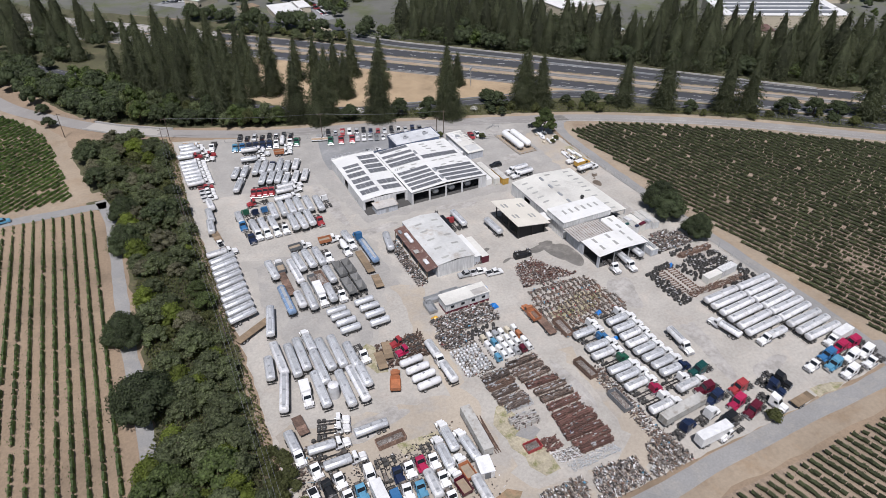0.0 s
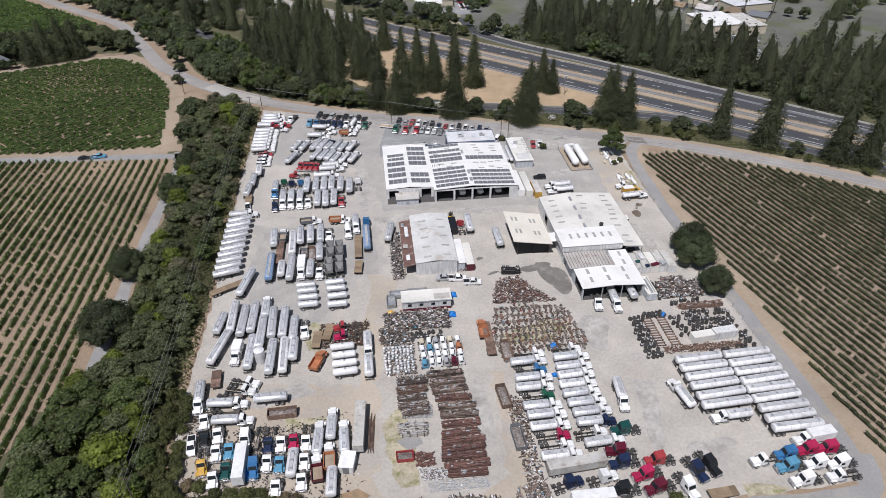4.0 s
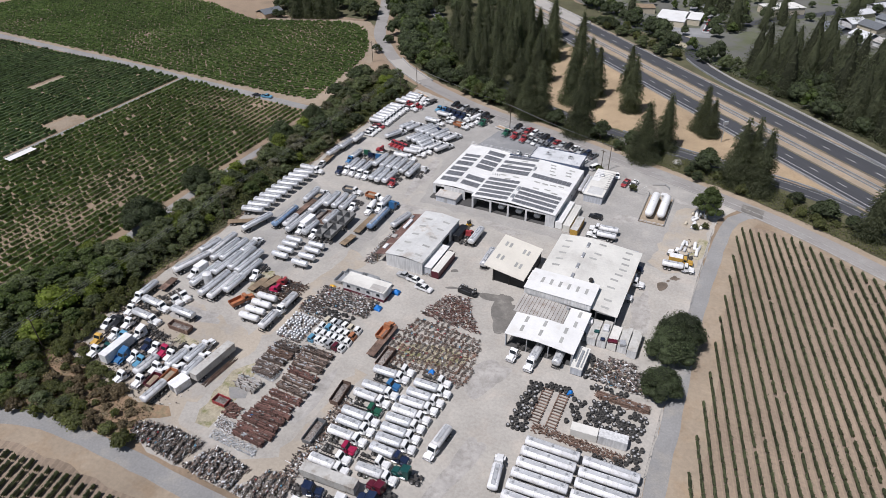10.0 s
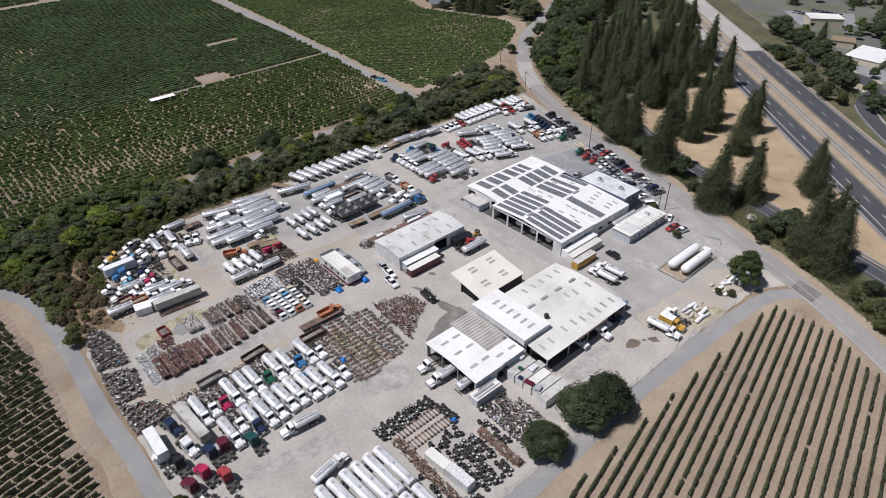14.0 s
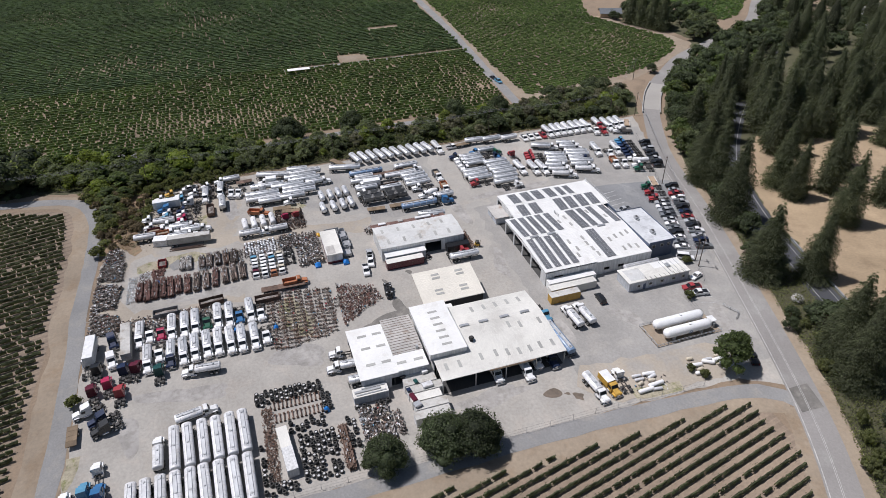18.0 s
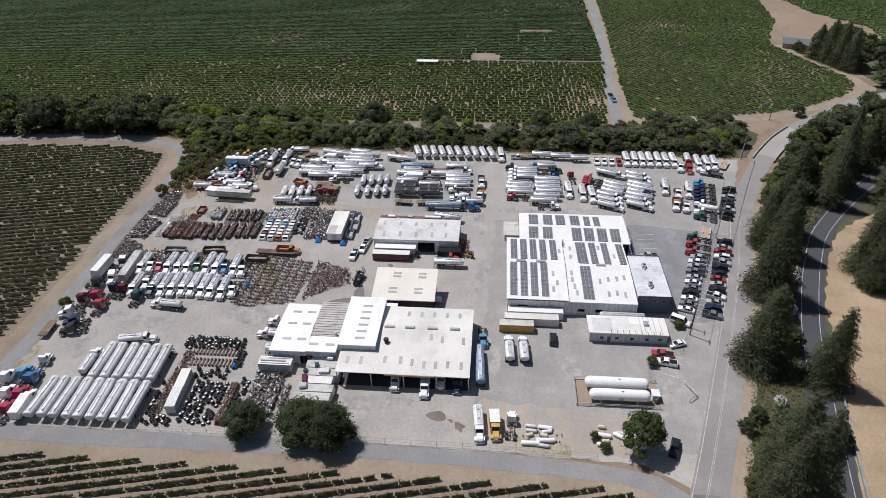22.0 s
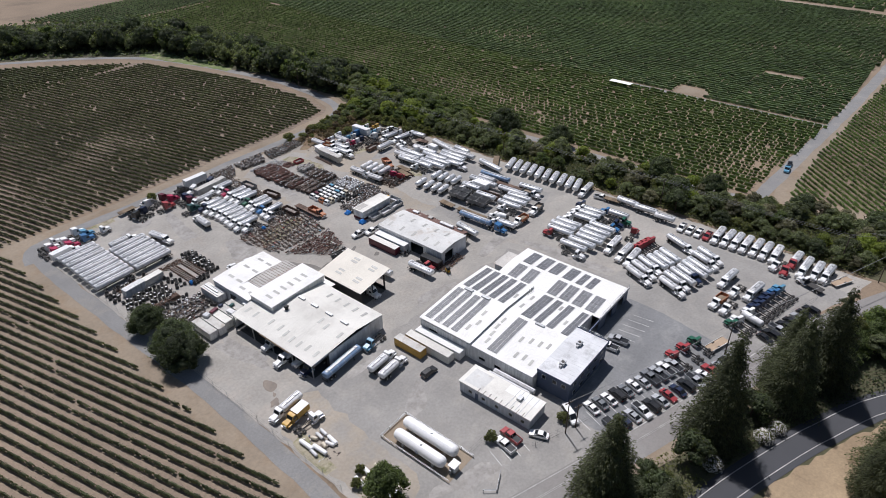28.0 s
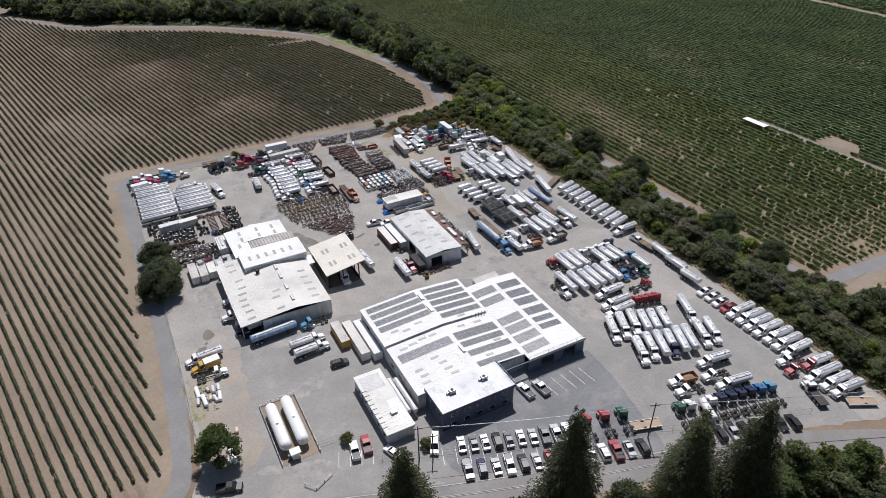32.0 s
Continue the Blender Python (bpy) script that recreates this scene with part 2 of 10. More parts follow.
M["wall_blue"] = material("navy_blue_siding", (0.08, 0.105, 0.165), 0.6, vary=0.06, patch_amount=0.1, each=0.02)
M["wall_grey"] = material("pale_grey_siding", (0.50, 0.52, 0.55), 0.6, vary=0.05, patch_amount=0.12, each=0.03, streak=(2.0, 2.0, 0.2))
# near-black, with the shade inside open bays put into the colour
M["dark_inside"] = material("painted_interior_shade", (0.07, 0.068, 0.065), 0.9, vary=0.2, each=0.05)
M["dark_sheet"] = material("black_sheet_siding", (0.022, 0.022, 0.024), 0.7, vary=0.1)
M["roof_drab"] = material("drab_container_roof", (0.46, 0.45, 0.42), 0.75, vary=0.08, grain=1.5, patch_scale=0.3, patch_amount=0.15, tone=(0.33, 0.30, 0.26), tone_amount=0.4, each=0.1)
M["skylight"] = material("translucent_roof_panel", (0.37, 0.37, 0.345), 0.45, vary=0.05, patch_amount=0.12, each=0.1)
M["solar"] = material("solar_cells", (0.16, 0.165, 0.175), 0.4, vary=0.03, grain=1.0, patch_amount=0.08, each=0.14, bump=0.0)
M["solar_frame"] = material("aluminium_frame", (0.52, 0.53, 0.54), 0.4, metal=0.3, vary=0.05)
M["concrete"] = material("concrete", (0.38, 0.37, 0.35), 0.9, vary=0.12, patch_amount=0.15)
M["galv"] = material("galvanised_steel", (0.44, 0.45, 0.46), 0.45, metal=0.5, vary=0.08)
M["wood"] = material("weathered_wood", (0.23, 0.17, 0.11), 0.9, vary=0.2, patch_amount=0.2, each=0.2)
M["pole"] = material("creosoted_pole", (0.10, 0.075, 0.055), 0.9, vary=0.2)
M["plywood"] = material("plywood_boards", (0.40, 0.30, 0.21), 0.85, vary=0.15, each=0.15)
M["fence_wire"] = material("dull_fence_wire", (0.14, 0.14, 0.135), 0.7)
M["wire"] = material("overhead_wire", (0.30, 0.30, 0.30), 0.5, metal=0.4)
# vehicles
def paint(name, colour, rough=0.32, each=0.08, dirt=0.12, metal=0.0):
    return material(name, colour, rough, metal=metal, vary=0.05, grain=8.0, patch_scale=0.9, patch_amount=dirt, bump=0.03, each=each)


M["white"] = paint("white_vehicle_paint", (0.76, 0.76, 0.75))
M["tank_white"] = material("dusty_white_tank_paint", (0.67, 0.67, 0.675), 0.4, vary=0.05, grain=8.0, patch_scale=0.45, patch_amount=0.13, bump=0.03, each=0.13, tone=(0.54, 0.525, 0.50), tone_amount=0.4)
M["tank_steel"] = material("brushed_aluminium_tank", (0.72, 0.73, 0.74), 0.42, metal=0.42, vary=0.05, grain=3.0, patch_scale=0.5, patch_amount=0.12, bump=0.04, each=0.12, streak=(0.15, 3.0, 3.0))
M["hopper"] = material("dull_grey_hopper_steel", (0.2, 0.2, 0.195), 0.6, metal=0.2, vary=0.15, patch_amount=0.25, each=0.15)
M["band"] = material("tank_ring_band", (0.52, 0.53, 0.54), 0.5, metal=0.2, vary=0.1)
M["tank_blue"] = paint("blue_tank_paint", (0.19, 0.28, 0.42), 0.35, 0.12, 0.14)
M["propane"] = paint("gloss_white_pressure_tank", (0.82, 0.82, 0.81), 0.3, 0.02, 0.04)
M["red"] = paint("red_vehicle_paint", (0.32, 0.045, 0.05))
M["crimson"] = paint("crimson_vehicle_paint", (0.35, 0.02, 0.07), 0.35, 0.15)
M["maroon"] = paint("maroon_vehicle_paint", (0.10, 0.012, 0.025))
M["blue"] = paint("blue_vehicle_paint", (0.04, 0.145, 0.31))
M["sky_blue"] = paint("light_blue_vehicle_paint", (0.10, 0.27, 0.40))
M["navy"] = paint("navy_vehicle_paint", (0.015, 0.025, 0.06))
M["teal"] = paint("dark_green_vehicle_paint", (0.012, 0.065, 0.06))
M["green"] = paint("green_vehicle_paint", (0.02, 0.10, 0.06))
M["yellow"] = paint("yellow_vehicle_paint", (0.65, 0.36, 0.03))
M["ochre"] = paint("faded_ochre_paint", (0.50, 0.30, 0.06), 0.5, 0.05, 0.2)
M["orange"] = paint("faded_orange_paint", (0.38, 0.15, 0.07), 0.6, 0.1, 0.25)
M["black"] = paint("black_vehicle_paint", (0.016, 0.017, 0.019))
M["grey"] = paint("grey_vehicle_paint", (0.16, 0.17, 0.18))
M["silver"] = paint("silver_vehicle_paint", (0.48, 0.49, 0.50), 0.3, 0.1, 0.08, 0.3)
M["beige"] = paint("beige_vehicle_paint", (0.55, 0.49, 0.38), 0.45)
M["glass"] = material("dark_vehicle_glass", (0.018, 0.021, 0.025), 0.06, vary=0.02, bump=0.0, patch_amount=0.05)
M["rubber"] = material("black_tyre_rubber", (0.055, 0.053, 0.05), 0.85, vary=0.2, each=0.25)
M["rim"] = material("wheel_rim_steel", (0.50, 0.50, 0.50), 0.45, metal=0.3, each=0.2)
M["chassis"] = material("dirty_chassis_steel", (0.045, 0.042, 0.04), 0.75, vary=0.25, each=0.3)
M["chrome"] = material("bright_metal_trim", (0.62, 0.62, 0.63), 0.25, metal=0.8)
M["lamp"] = material("headlamp_glass", (0.62, 0.62, 0.60), 0.15, each=0.05)
M["tail"] = material("red_tail_lamp", (0.30, 0.01, 0.01), 0.25)
M["rust"] = material("rusty_steel", (0.14, 0.09, 0.068), 0.9, vary=0.3, grain=5.0, patch_scale=0.8, patch_amount=0.3, each=0.4, island=0.35, tone=(0.20, 0.135, 0.10), tone_amount=0.4)
M["rust_red"] = material("red_rusty_steel", (0.125, 0.064, 0.052), 0.88, vary=0.3, grain=5.0, patch_scale=0.8, patch_amount=0.3, each=0.25, island=0.45, tone=(0.12, 0.08, 0.065), tone_amount=0.35)
M["brown"] = material("brown_steel_beams", (0.11, 0.085, 0.072), 0.85, vary=0.3, grain=5.0, patch_scale=0.6, patch_amount=0.3, each=0.3, island=0.4)
M["scrap"] = material("mixed_metal_scrap", (0.20, 0.185, 0.17), 0.7, vary=0.3, grain=3.0, patch_scale=1.5, patch_amount=0.4, each=0.3, island=0.75, tone=(0.10, 0.065, 0.05), tone_amount=0.5)
M["rack"] = material("weathered_steel_stock", (0.15, 0.115, 0.095), 0.8, vary=0.3, grain=4.0, patch_scale=0.7, patch_amount=0.35, each=0.3, island=0.75, tone=(0.10, 0.06, 0.045), tone_amount=0.4)
M["axle"] = material("greasy_grey_axle_steel", (0.15, 0.135, 0.12), 0.7, vary=0.3, grain=5.0, patch_scale=0.8, patch_amount=0.3, each=0.5, tone=(0.13, 0.085, 0.06), tone_amount=0.4)
M["grating"] = material("aluminium_walkway", (0.50, 0.51, 0.52), 0.5, metal=0.2, vary=0.08)
M["tarp"] = material("bright_blue_tarpaulin", (0.01, 0.16, 0.50), 0.5, vary=0.1)
# plants
M["vine_far"] = material("dark_vine_leaves", (0.09, 0.13, 0.066), 0.75, vary=0.2, grain=1.5, patch_scale=0.03, patch_amount=0.2, island=0.5, bump=0, world_space=True, each=0, leaf=0.5)
M["vine"] = material("vine_leaves", (0.098, 0.138, 0.058), 0.75, vary=0.2, grain=1.5, patch_scale=0.05, patch_amount=0.2, island=0.5, bump=0, world_space=True, each=0, leaf=0.5)
M["vine_dark"] = material("dusty_vine_leaves", (0.074, 0.086, 0.043), 0.8, vary=0.2, grain=1.5, patch_scale=0.04, patch_amount=0.2, island=0.5, bump=0, world_space=True, each=0, leaf=0.4)
M["field"] = material("lush_vine_leaves", (0.09, 0.14, 0.044), 0.75, vary=0.2, grain=1.5, patch_scale=0.03, patch_amount=0.2, island=0.5, bump=0, world_space=True, each=0, leaf=0.5)
M["conifer"] = material("redwood_needles", (0.074, 0.084, 0.044), 0.85, vary=0.25, grain=1.2, patch_scale=0.15, patch_amount=0.2, island=0.5, each=0.2, bump=0, leaf=0.42)
M["oak"] = material("oak_leaves", (0.06, 0.077, 0.036), 0.8, vary=0.25, grain=1.2, patch_scale=0.2, patch_amount=0.2, island=0.5, each=0.25, bump=0, leaf=0.42)
M["willow"] = material("grey_green_leaves", (0.122, 0.142, 0.074), 0.8, vary=0.25, grain=1.2, patch_scale=0.2, patch_amount=0.2, island=0.5, each=0.2, bump=0, leaf=0.5)
M["bright"] = material("bright_green_leaves", (0.092, 0.122, 0.042), 0.75, vary=0.25, grain=1.2, patch_scale=0.2, patch_amount=0.2, island=0.5, each=0.2, bump=0, leaf=0.5)
M["shrub"] = material("olive_shrub_leaves", (0.112, 0.122, 0.05), 0.85, vary=0.25, grain=1.2, patch_scale=0.25, patch_amount=0.2, island=0.4, each=0.25, bump=0, leaf=0.55)
M["dry_willow"] = material("grey_brown_leaves", (0.15, 0.145, 0.095), 0.85, vary=0.25, grain=1.2, patch_scale=0.2, patch_amount=0.2, island=0.4, each=0.2, bump=0, leaf=0.45)
M["young"] = material("yellow_green_leaves", (0.15, 0.185, 0.035), 0.8, vary=0.25, grain=1.2, patch_scale=0.2, patch_amount=0.2, island=0.4, each=0.2, bump=0, leaf=0.5)
M["dry_shrub"] = material("brown_dry_brush", (0.16, 0.125, 0.075), 0.9, vary=0.25, grain=1.2, patch_scale=0.25, patch_amount=0.25, island=0.4, each=0.2, bump=0, leaf=0.3)
M["blossom"] = material("white_oleander_blossom", (0.62, 0.60, 0.55), 0.8, vary=0.15, island=0.3, bump=0)
M["bark"] = material("brown_bark", (0.11, 0.075, 0.05), 0.95, vary=0.25, streak=(4.0, 4.0, 0.4))

# ---- mesh building ----
class Shape:
    """Collects the faces of one part."""
    def __init__(self):
        self.v, self.f, self.smooth, self.slot = [], [], [], []

    def add(self, verts, faces, smooth=False, slot=0):
        k = len(self.v)
        self.v.extend(verts)
        for face in faces:
            self.f.append([k + i for i in face])
            self.smooth.append(smooth)
            self.slot.append(slot)
        return self

    def box(self, x0, x1, y0, y1, z0, z1, slot=0):
        v = [(x, y, z) for z in (z0, z1) for x, y in ((x0, y0), (x1, y0), (x1, y1), (x0, y1))]
        return self.add(v, [(3, 2, 1, 0), (4, 5, 6, 7), (0, 1, 5, 4), (1, 2, 6, 5), (2, 3, 7, 6), (3, 0, 4, 7)], slot=slot)

    def block(self, x0, x1, y0, y1, z0, z1, b=0.05, slot=0):
        """A box with bevelled edges."""
        def ring(z, i):
            xa, xb, ya, yb = x0 + i, x1 - i, y0 + i, y1 - i
            c = b
            return [(xa + c, ya, z), (xb - c, ya, z), (xb, ya + c, z), (xb, yb - c, z), (xb - c, yb, z), (xa + c, yb, z), (xa, yb - c, z), (xa, ya + c, z)]
        return self.loft([ring(z0, b), ring(z0 + b, 0), ring(z1 - b, 0), ring(z1, b)], smooth=False, slot=slot)

    def loft(self, rings, caps=True, smooth=True, slot=0):
        n = len(rings[0])
        v = [p for r in rings for p in r]
        f = []
        for k in range(len(rings) - 1):
            for i in range(n):
                j = (i + 1) % n
                f.append((k * n + i, k * n + j, (k + 1) * n + j, (k + 1) * n + i))
        self.add(v, f, smooth, slot)
        if caps:
            self.add(list(rings[0]), [tuple(range(n - 1, -1, -1))], False, slot)
            self.add(list(rings[-1]), [tuple(range(n))], False, slot)
        return self

    def tube(self, p, q, r, n=8, r2=None, smooth=True, slot=0):
        p, q = Vector(p), Vector(q)
        d = (q - p).normalized()
        a = d.orthogonal().normalized()
        c = d.cross(a)
        r2 = r if r2 is None else r2
        ring = lambda o, s: [tuple(o + a * (s * math.cos(2 * math.pi * i / n)) + c * (s * math.sin(2 * math.pi * i / n))) for i in range(n)]
        return self.loft([ring(p, r), ring(q, r2)], True, smooth, slot)

    def profile(self, outline, y0, y1, slot=0, inset=0.0):
        """A side outline in x and z, carried across from y0 to y1; inset narrows its upper points."""
        top = max(z for _, z in outline)
        low = min(z for _, z in outline)
        k = lambda z: inset * max(0.0, (z - low) / (top - low)) ** 2
        return self.loft([[(x, y0 + k(z), z) for x, z in outline], [(x, y1 - k(z), z) for x, z in outline]], True, False, slot)

    def barrel(self, x0, x1, zc, ry, rz, n=18, dome=0.35, power=2.0, slot=0):
        """A lying tank with domed ends."""
        rings = []
        for x, s in ((x0, 0.25), (x0 + dome * 0.18, 0.68), (x0 + dome * 0.5, 0.9), (x0 + dome, 1.0), (x1 - dome, 1.0), (x1 - dome * 0.5, 0.9), (x1 - dome * 0.18, 0.68), (x1, 0.25)):
            ring = []
            for i in range(n):
                a = 2 * math.pi * i / n
                cy, cz = math.cos(a), math.sin(a)
                e = 2.0 / power
                ring.append((x, ry * s * math.copysign(abs(cy) ** e, cy), zc + rz * s * math.copysign(abs(cz) ** e, cz)))
            rings.append(ring)
        return self.loft(rings, True, True, slot)

    def mesh(self, name, *mats):
        me = bpy.data.meshes.new(name)
        me.from_pydata(self.v, [], self.f)
        for m in mats:
            me.materials.append(m)
        me.polygons.foreach_set("use_smooth", self.smooth)
        if len(mats) > 1:
            me.polygons.foreach_set("material_index", self.slot)
        me.update()
        return me


def part(name, shape, mat, parent=None, label="", at=None, turn=0.0):
    """ONE mesh object under a thing or a part. shape may be a Shape or a mesh that alike parts share."""
    me = shape if isinstance(shape, bpy.types.Mesh) else shape.mesh(name, *(mat if isinstance(mat, tuple) else (mat,)))
    ob = new(name, me)
    ob.parent = parent
    if at:
        ob.matrix_basis = pose(*at, 0, 0, turn)
    return tagged(ob, label)


def thing(name, label, category, group="", x=0.0, y=0.0, z=0.0, heading=0.0):
    ob = new(name)
    ob.empty_display_size = 0.5
    ob.matrix_basis = pose(x, y, z, 0, 0, heading)
    return tagged(ob, label, category, group)


def single(name, shape, mat, label, category, group="", kind="", x=0.0, y=0.0, z=0.0, heading=0.0):
    """A thing of one mesh."""
    ob = part(name, shape, mat)
    ob.matrix_basis = pose(x, y, z, 0, 0, heading)
    return tagged(ob, label, category, group, kind)


def soup(name, verts, loops, sizes, mat, smooth=False):
    """A mesh straight from arrays: corners, the corner indices of all faces, and how many each face has."""
    me = bpy.data.meshes.new(name)
    me.vertices.add(len(verts))
    me.vertices.foreach_set("co", np.ascontiguousarray(verts, dtype=np.float32).ravel())
    me.loops.add(len(loops))
    me.loops.foreach_set("vertex_index", np.ascontiguousarray(loops, dtype=np.int32))
    me.polygons.add(len(sizes))
    me.polygons.foreach_set("loop_start", np.concatenate(([0], np.cumsum(sizes)[:-1])).astype(np.int32))
    if mat:
        me.materials.append(mat)
    me.update(calc_edges=True)
    me.validate()
    return me


def curve_points(points, step=4.0):
    """A smooth line through the points (Catmull-Rom)."""
    p = [Vector((*a, 0)) for a in points]
    p = [p[0] * 2 - p[1]] + p + [p[-1] * 2 - p[-2]]
    out = []
    for i in range(1, len(p) - 2):
        n = max(2, int((p[i + 1] - p[i]).length / step))
        for k in range(n):
            t = k / n
            out.append(0.5 * ((2 * p[i]) + (p[i + 1] - p[i - 1]) * t + (2 * p[i - 1] - 5 * p[i] + 4 * p[i + 1] - p[i + 2]) * t * t + (3 * p[i] - p[i - 1] - 3 * p[i + 1] + p[i + 2]) * t ** 3))
    out.append(p[-2])
    return out


def ribbon(name, points, width, z, mat, label, category, offset=0.0, ragged=0.0, thick=0.0):
    """A strip of ground along a smooth line."""
    line = curve_points(points)
    left, right = [], []
    for i, c in enumerate(line):
        d = (line[min(i + 1, len(line) - 1)] - line[max(i - 1, 0)]).normalized()
        side = Vector((-d.y, d.x, 0))
        j = lambda s: ragged * noise.noise(Vector((c.x * 0.13, c.y * 0.13, s)))
        left.append((*(c + side * (offset + width / 2 + j(1.0))).xy, z))
        right.append((*(c + side * (offset - width / 2 + j(9.0))).xy, z))
    n = len(line)
    s = Shape()
    s.add(right + left, [(i, i + 1, n + i + 1, n + i) for i in range(n - 1)])
    if thick:
        s.add([(x, y, z - thick) for x, y, z in right] + right, [(i, i + 1, n + i + 1, n + i) for i in range(n - 1)])
        s.add(left + [(x, y, z - thick) for x, y, z in left], [(i, i + 1, n + i + 1, n + i) for i in range(n - 1)])
    return tagged(part(name, s, mat), label, category, "", "structure")


def patch(name, outline, z, mat, label, category, ragged=0.0, kind="structure"):
    """A sheet of ground with an uneven edge."""
    pts = []
    for i, a in enumerate(outline):
        b = outline[(i + 1) % len(outline)]
        n = max(1, int(math.dist(a, b) / 2.5)) if ragged else 1
        for k in range(n):
            x, y = a[0] + (b[0] - a[0]) * k / n, a[1] + (b[1] - a[1]) * k / n
            x += ragged * noise.noise(Vector((x * 0.3, y * 0.3, 3.0)))
            y += ragged * noise.noise(Vector((x * 0.3, y * 0.3, 8.0)))
            pts.append((x, y, z))
    bm = bmesh.new()
    face = bm.faces.new([bm.verts.new(p) for p in pts])
    face.normal_update()
    if face.normal.z < 0:
        face.normal_flip()
    bmesh.ops.triangulate(bm, faces=[face])
    me = bpy.data.meshes.new(name)
    bm.to_mesh(me)
    bm.free()
    me.materials.append(mat)
    return tagged(new(name, me), label, category, "", kind)

# ---- ground and roads ----
def sheet():
    s = Shape()
    n, half = 24, 1500.0
    co = [-half + 2 * half * i / n for i in range(n + 1)]
    s.add([(x - 40, y, 0.0) for y in co for x in co], [(j * (n + 1) + i, j * (n + 1) + i + 1, (j + 1) * (n + 1) + i + 1, (j + 1) * (n + 1) + i) for j in range(n) for i in range(n)])
    return s


tagged(part("ground", sheet(), M["soil"]), "tan bare soil stretching between the vineyards", "ground", "", "structure")

MAIN_ROAD = [(-420, 480), (-300, 369), (-247, 317), (-208, 279), (-184, 236), (-164, 197), (-147, 175.6), (-127.4, 154.6), (-103.4, 136.6), (-75, 121), (-55, 112.5), (-20, 102), (20, 88), (68, 69.5), (100, 52), (133, 30), (180, -10), (260, -85), (380, -210)]
FRONTAGE = [(-190, 300), (-130, 225), (-95, 181), (-66, 152.5), (-47, 137), (-38, 131.6), (-28, 126.9), (-18, 122.4), (6, 113.6), (33, 106.5), (75, 96), (96, 86), (115, 68), (150, 36), (200, -12), (300, -112)]
HIGHWAY = [(-420, 588), (-250, 433), (-90, 287.2), (-12, 216.1), (53, 156.8), (112, 103), (190, 31.9), (330, -95.8), (480, -232.6)]

patch("pavement_yard", [(-99, 124), (-101, 60), (-99, -20), (-100, -62), (-98, -84), (-72, -92), (-58, -97), (-52, -99.5), (20, -99.5), (52.5, -99), (53, -40), (53, 30), (54, 60), (60, 70), (20, 85), (-20, 99), (-56, 109)], 0.02, M["yard"], "pale dusty gravel yard packed hard by trucks", "yard", 1.2)
def fringe(outline, by, z, label):
    """A paler ragged border round a paved area, so that it fades into the gravel."""
    cx, cy = sum(p[0] for p in outline) / len(outline), sum(p[1] for p in outline) / len(outline)
    pts = []
    for x, y in outline:
        d = math.hypot(x - cx, y - cy)
        pts.append((x + (x - cx) / d * by, y + (y - cy) / d * by))
    patch("pavement_fringe", pts, z, M["apron_edge"], label, "pavement", 4.0)


fringe([(-47, 26), (-52, 60), (-88, 66), (-86, 110), (-56, 105), (-20, 95), (46, 70), (48, 30), (40, 22), (8, 24)], 3.4, 0.0286, "dusty border of the asphalt")
fringe([(-89, -36), (-89, 18), (-50, 18), (-50, -11), (-58, -14), (-70, -36)], 3.0, 0.0290, "dusty border of the oily asphalt")
patch("pavement_apron", [(-47, 26), (-52, 60), (-90, 66), (-88, 120), (-56, 109), (-20, 99), (50, 73), (52, 30), (40, 22), (8, 24)], 0.0305, M["apron"], "worn grey asphalt round the workshop", "pavement", 2.5)
patch("pavement_lot", [(-46, 69), (-46, 80), (-41, 104), (-19, 97), (4, 88), (6, 76), (-18, 76), (-19, 69)], 0.0410, M["lot"], "dark asphalt parking lot behind the office", "parking lot", 0.8)
patch("pavement_west", [(-89, -36), (-89, 18), (-50, 18), (-50, -11), (-58, -14), (-70, -36)], 0.0309, M["apron"], "worn oily asphalt under parked tank trailers", "pavement", 3.0)
patch("dirt_yard", [(-99, -50), (-84, -53), (-66, -56), (-56, -58), (-55, -40), (-52, -10), (-45, -14), (-51, -52), (-53, -88), (-46, -92), (-30, -92), (-24, -88), (-22, -56), (-19, -56), (-19, -92), (-28, -98), (-56, -98), (-72, -91), (-98, -83)], 0.0301, M["tan_yard"], "packed tan dirt between the scrap rows", "dirt", 2.5)
patch("dirt_yard", [(37, 24), (44, 20), (51, 26), (52.4, 56), (47, 66), (40, 60), (39, 40)], 0.0330, M["tan_yard"], "packed tan dirt along the fence", "dirt", 2.0)
patch("weed_patch", [(-16, -47), (-8, -48), (1, -44), (3, -40), (-4, -38.5), (-12, -41), (-17, -43)], 0.0355, M["weeds"], "green weeds between the salvaged axles", "weeds", 1.4)
patch("weed_patch", [(-72, -33), (-68, -31), (-66, -36), (-67, -44), (-70, -43), (-72, -38)], 0.0355, M["weeds"], "green weeds beside the parked trailers", "weeds", 1.0)
def pool(cx, cy, rx, ry, turn, seed, label, z=0.0385, mat="stain", name="oil_stain"):
    """A stain with a rounded uneven edge."""
    r = random.Random(seed)
    c, d = math.cos(radians(turn)), math.sin(radians(turn))
    wob = [r.uniform(0.55, 1.25) for _ in range(9)]
    pts = []
    for i in range(36):
        a = 2 * math.pi * i / 36
        u = i / 4.0
        k = wob[int(u) % 9] * (1 - u % 1) + wob[(int(u) + 1) % 9] * (u % 1)
        x, y = rx * k * math.cos(a), ry * k * math.sin(a)
        pts.append((cx + x * c - y * d, cy + x * d + y * c, z))
    tagged(part(name, Shape().add(pts, [tuple(range(36))]), M[mat]), label, "stain", "", "structure")


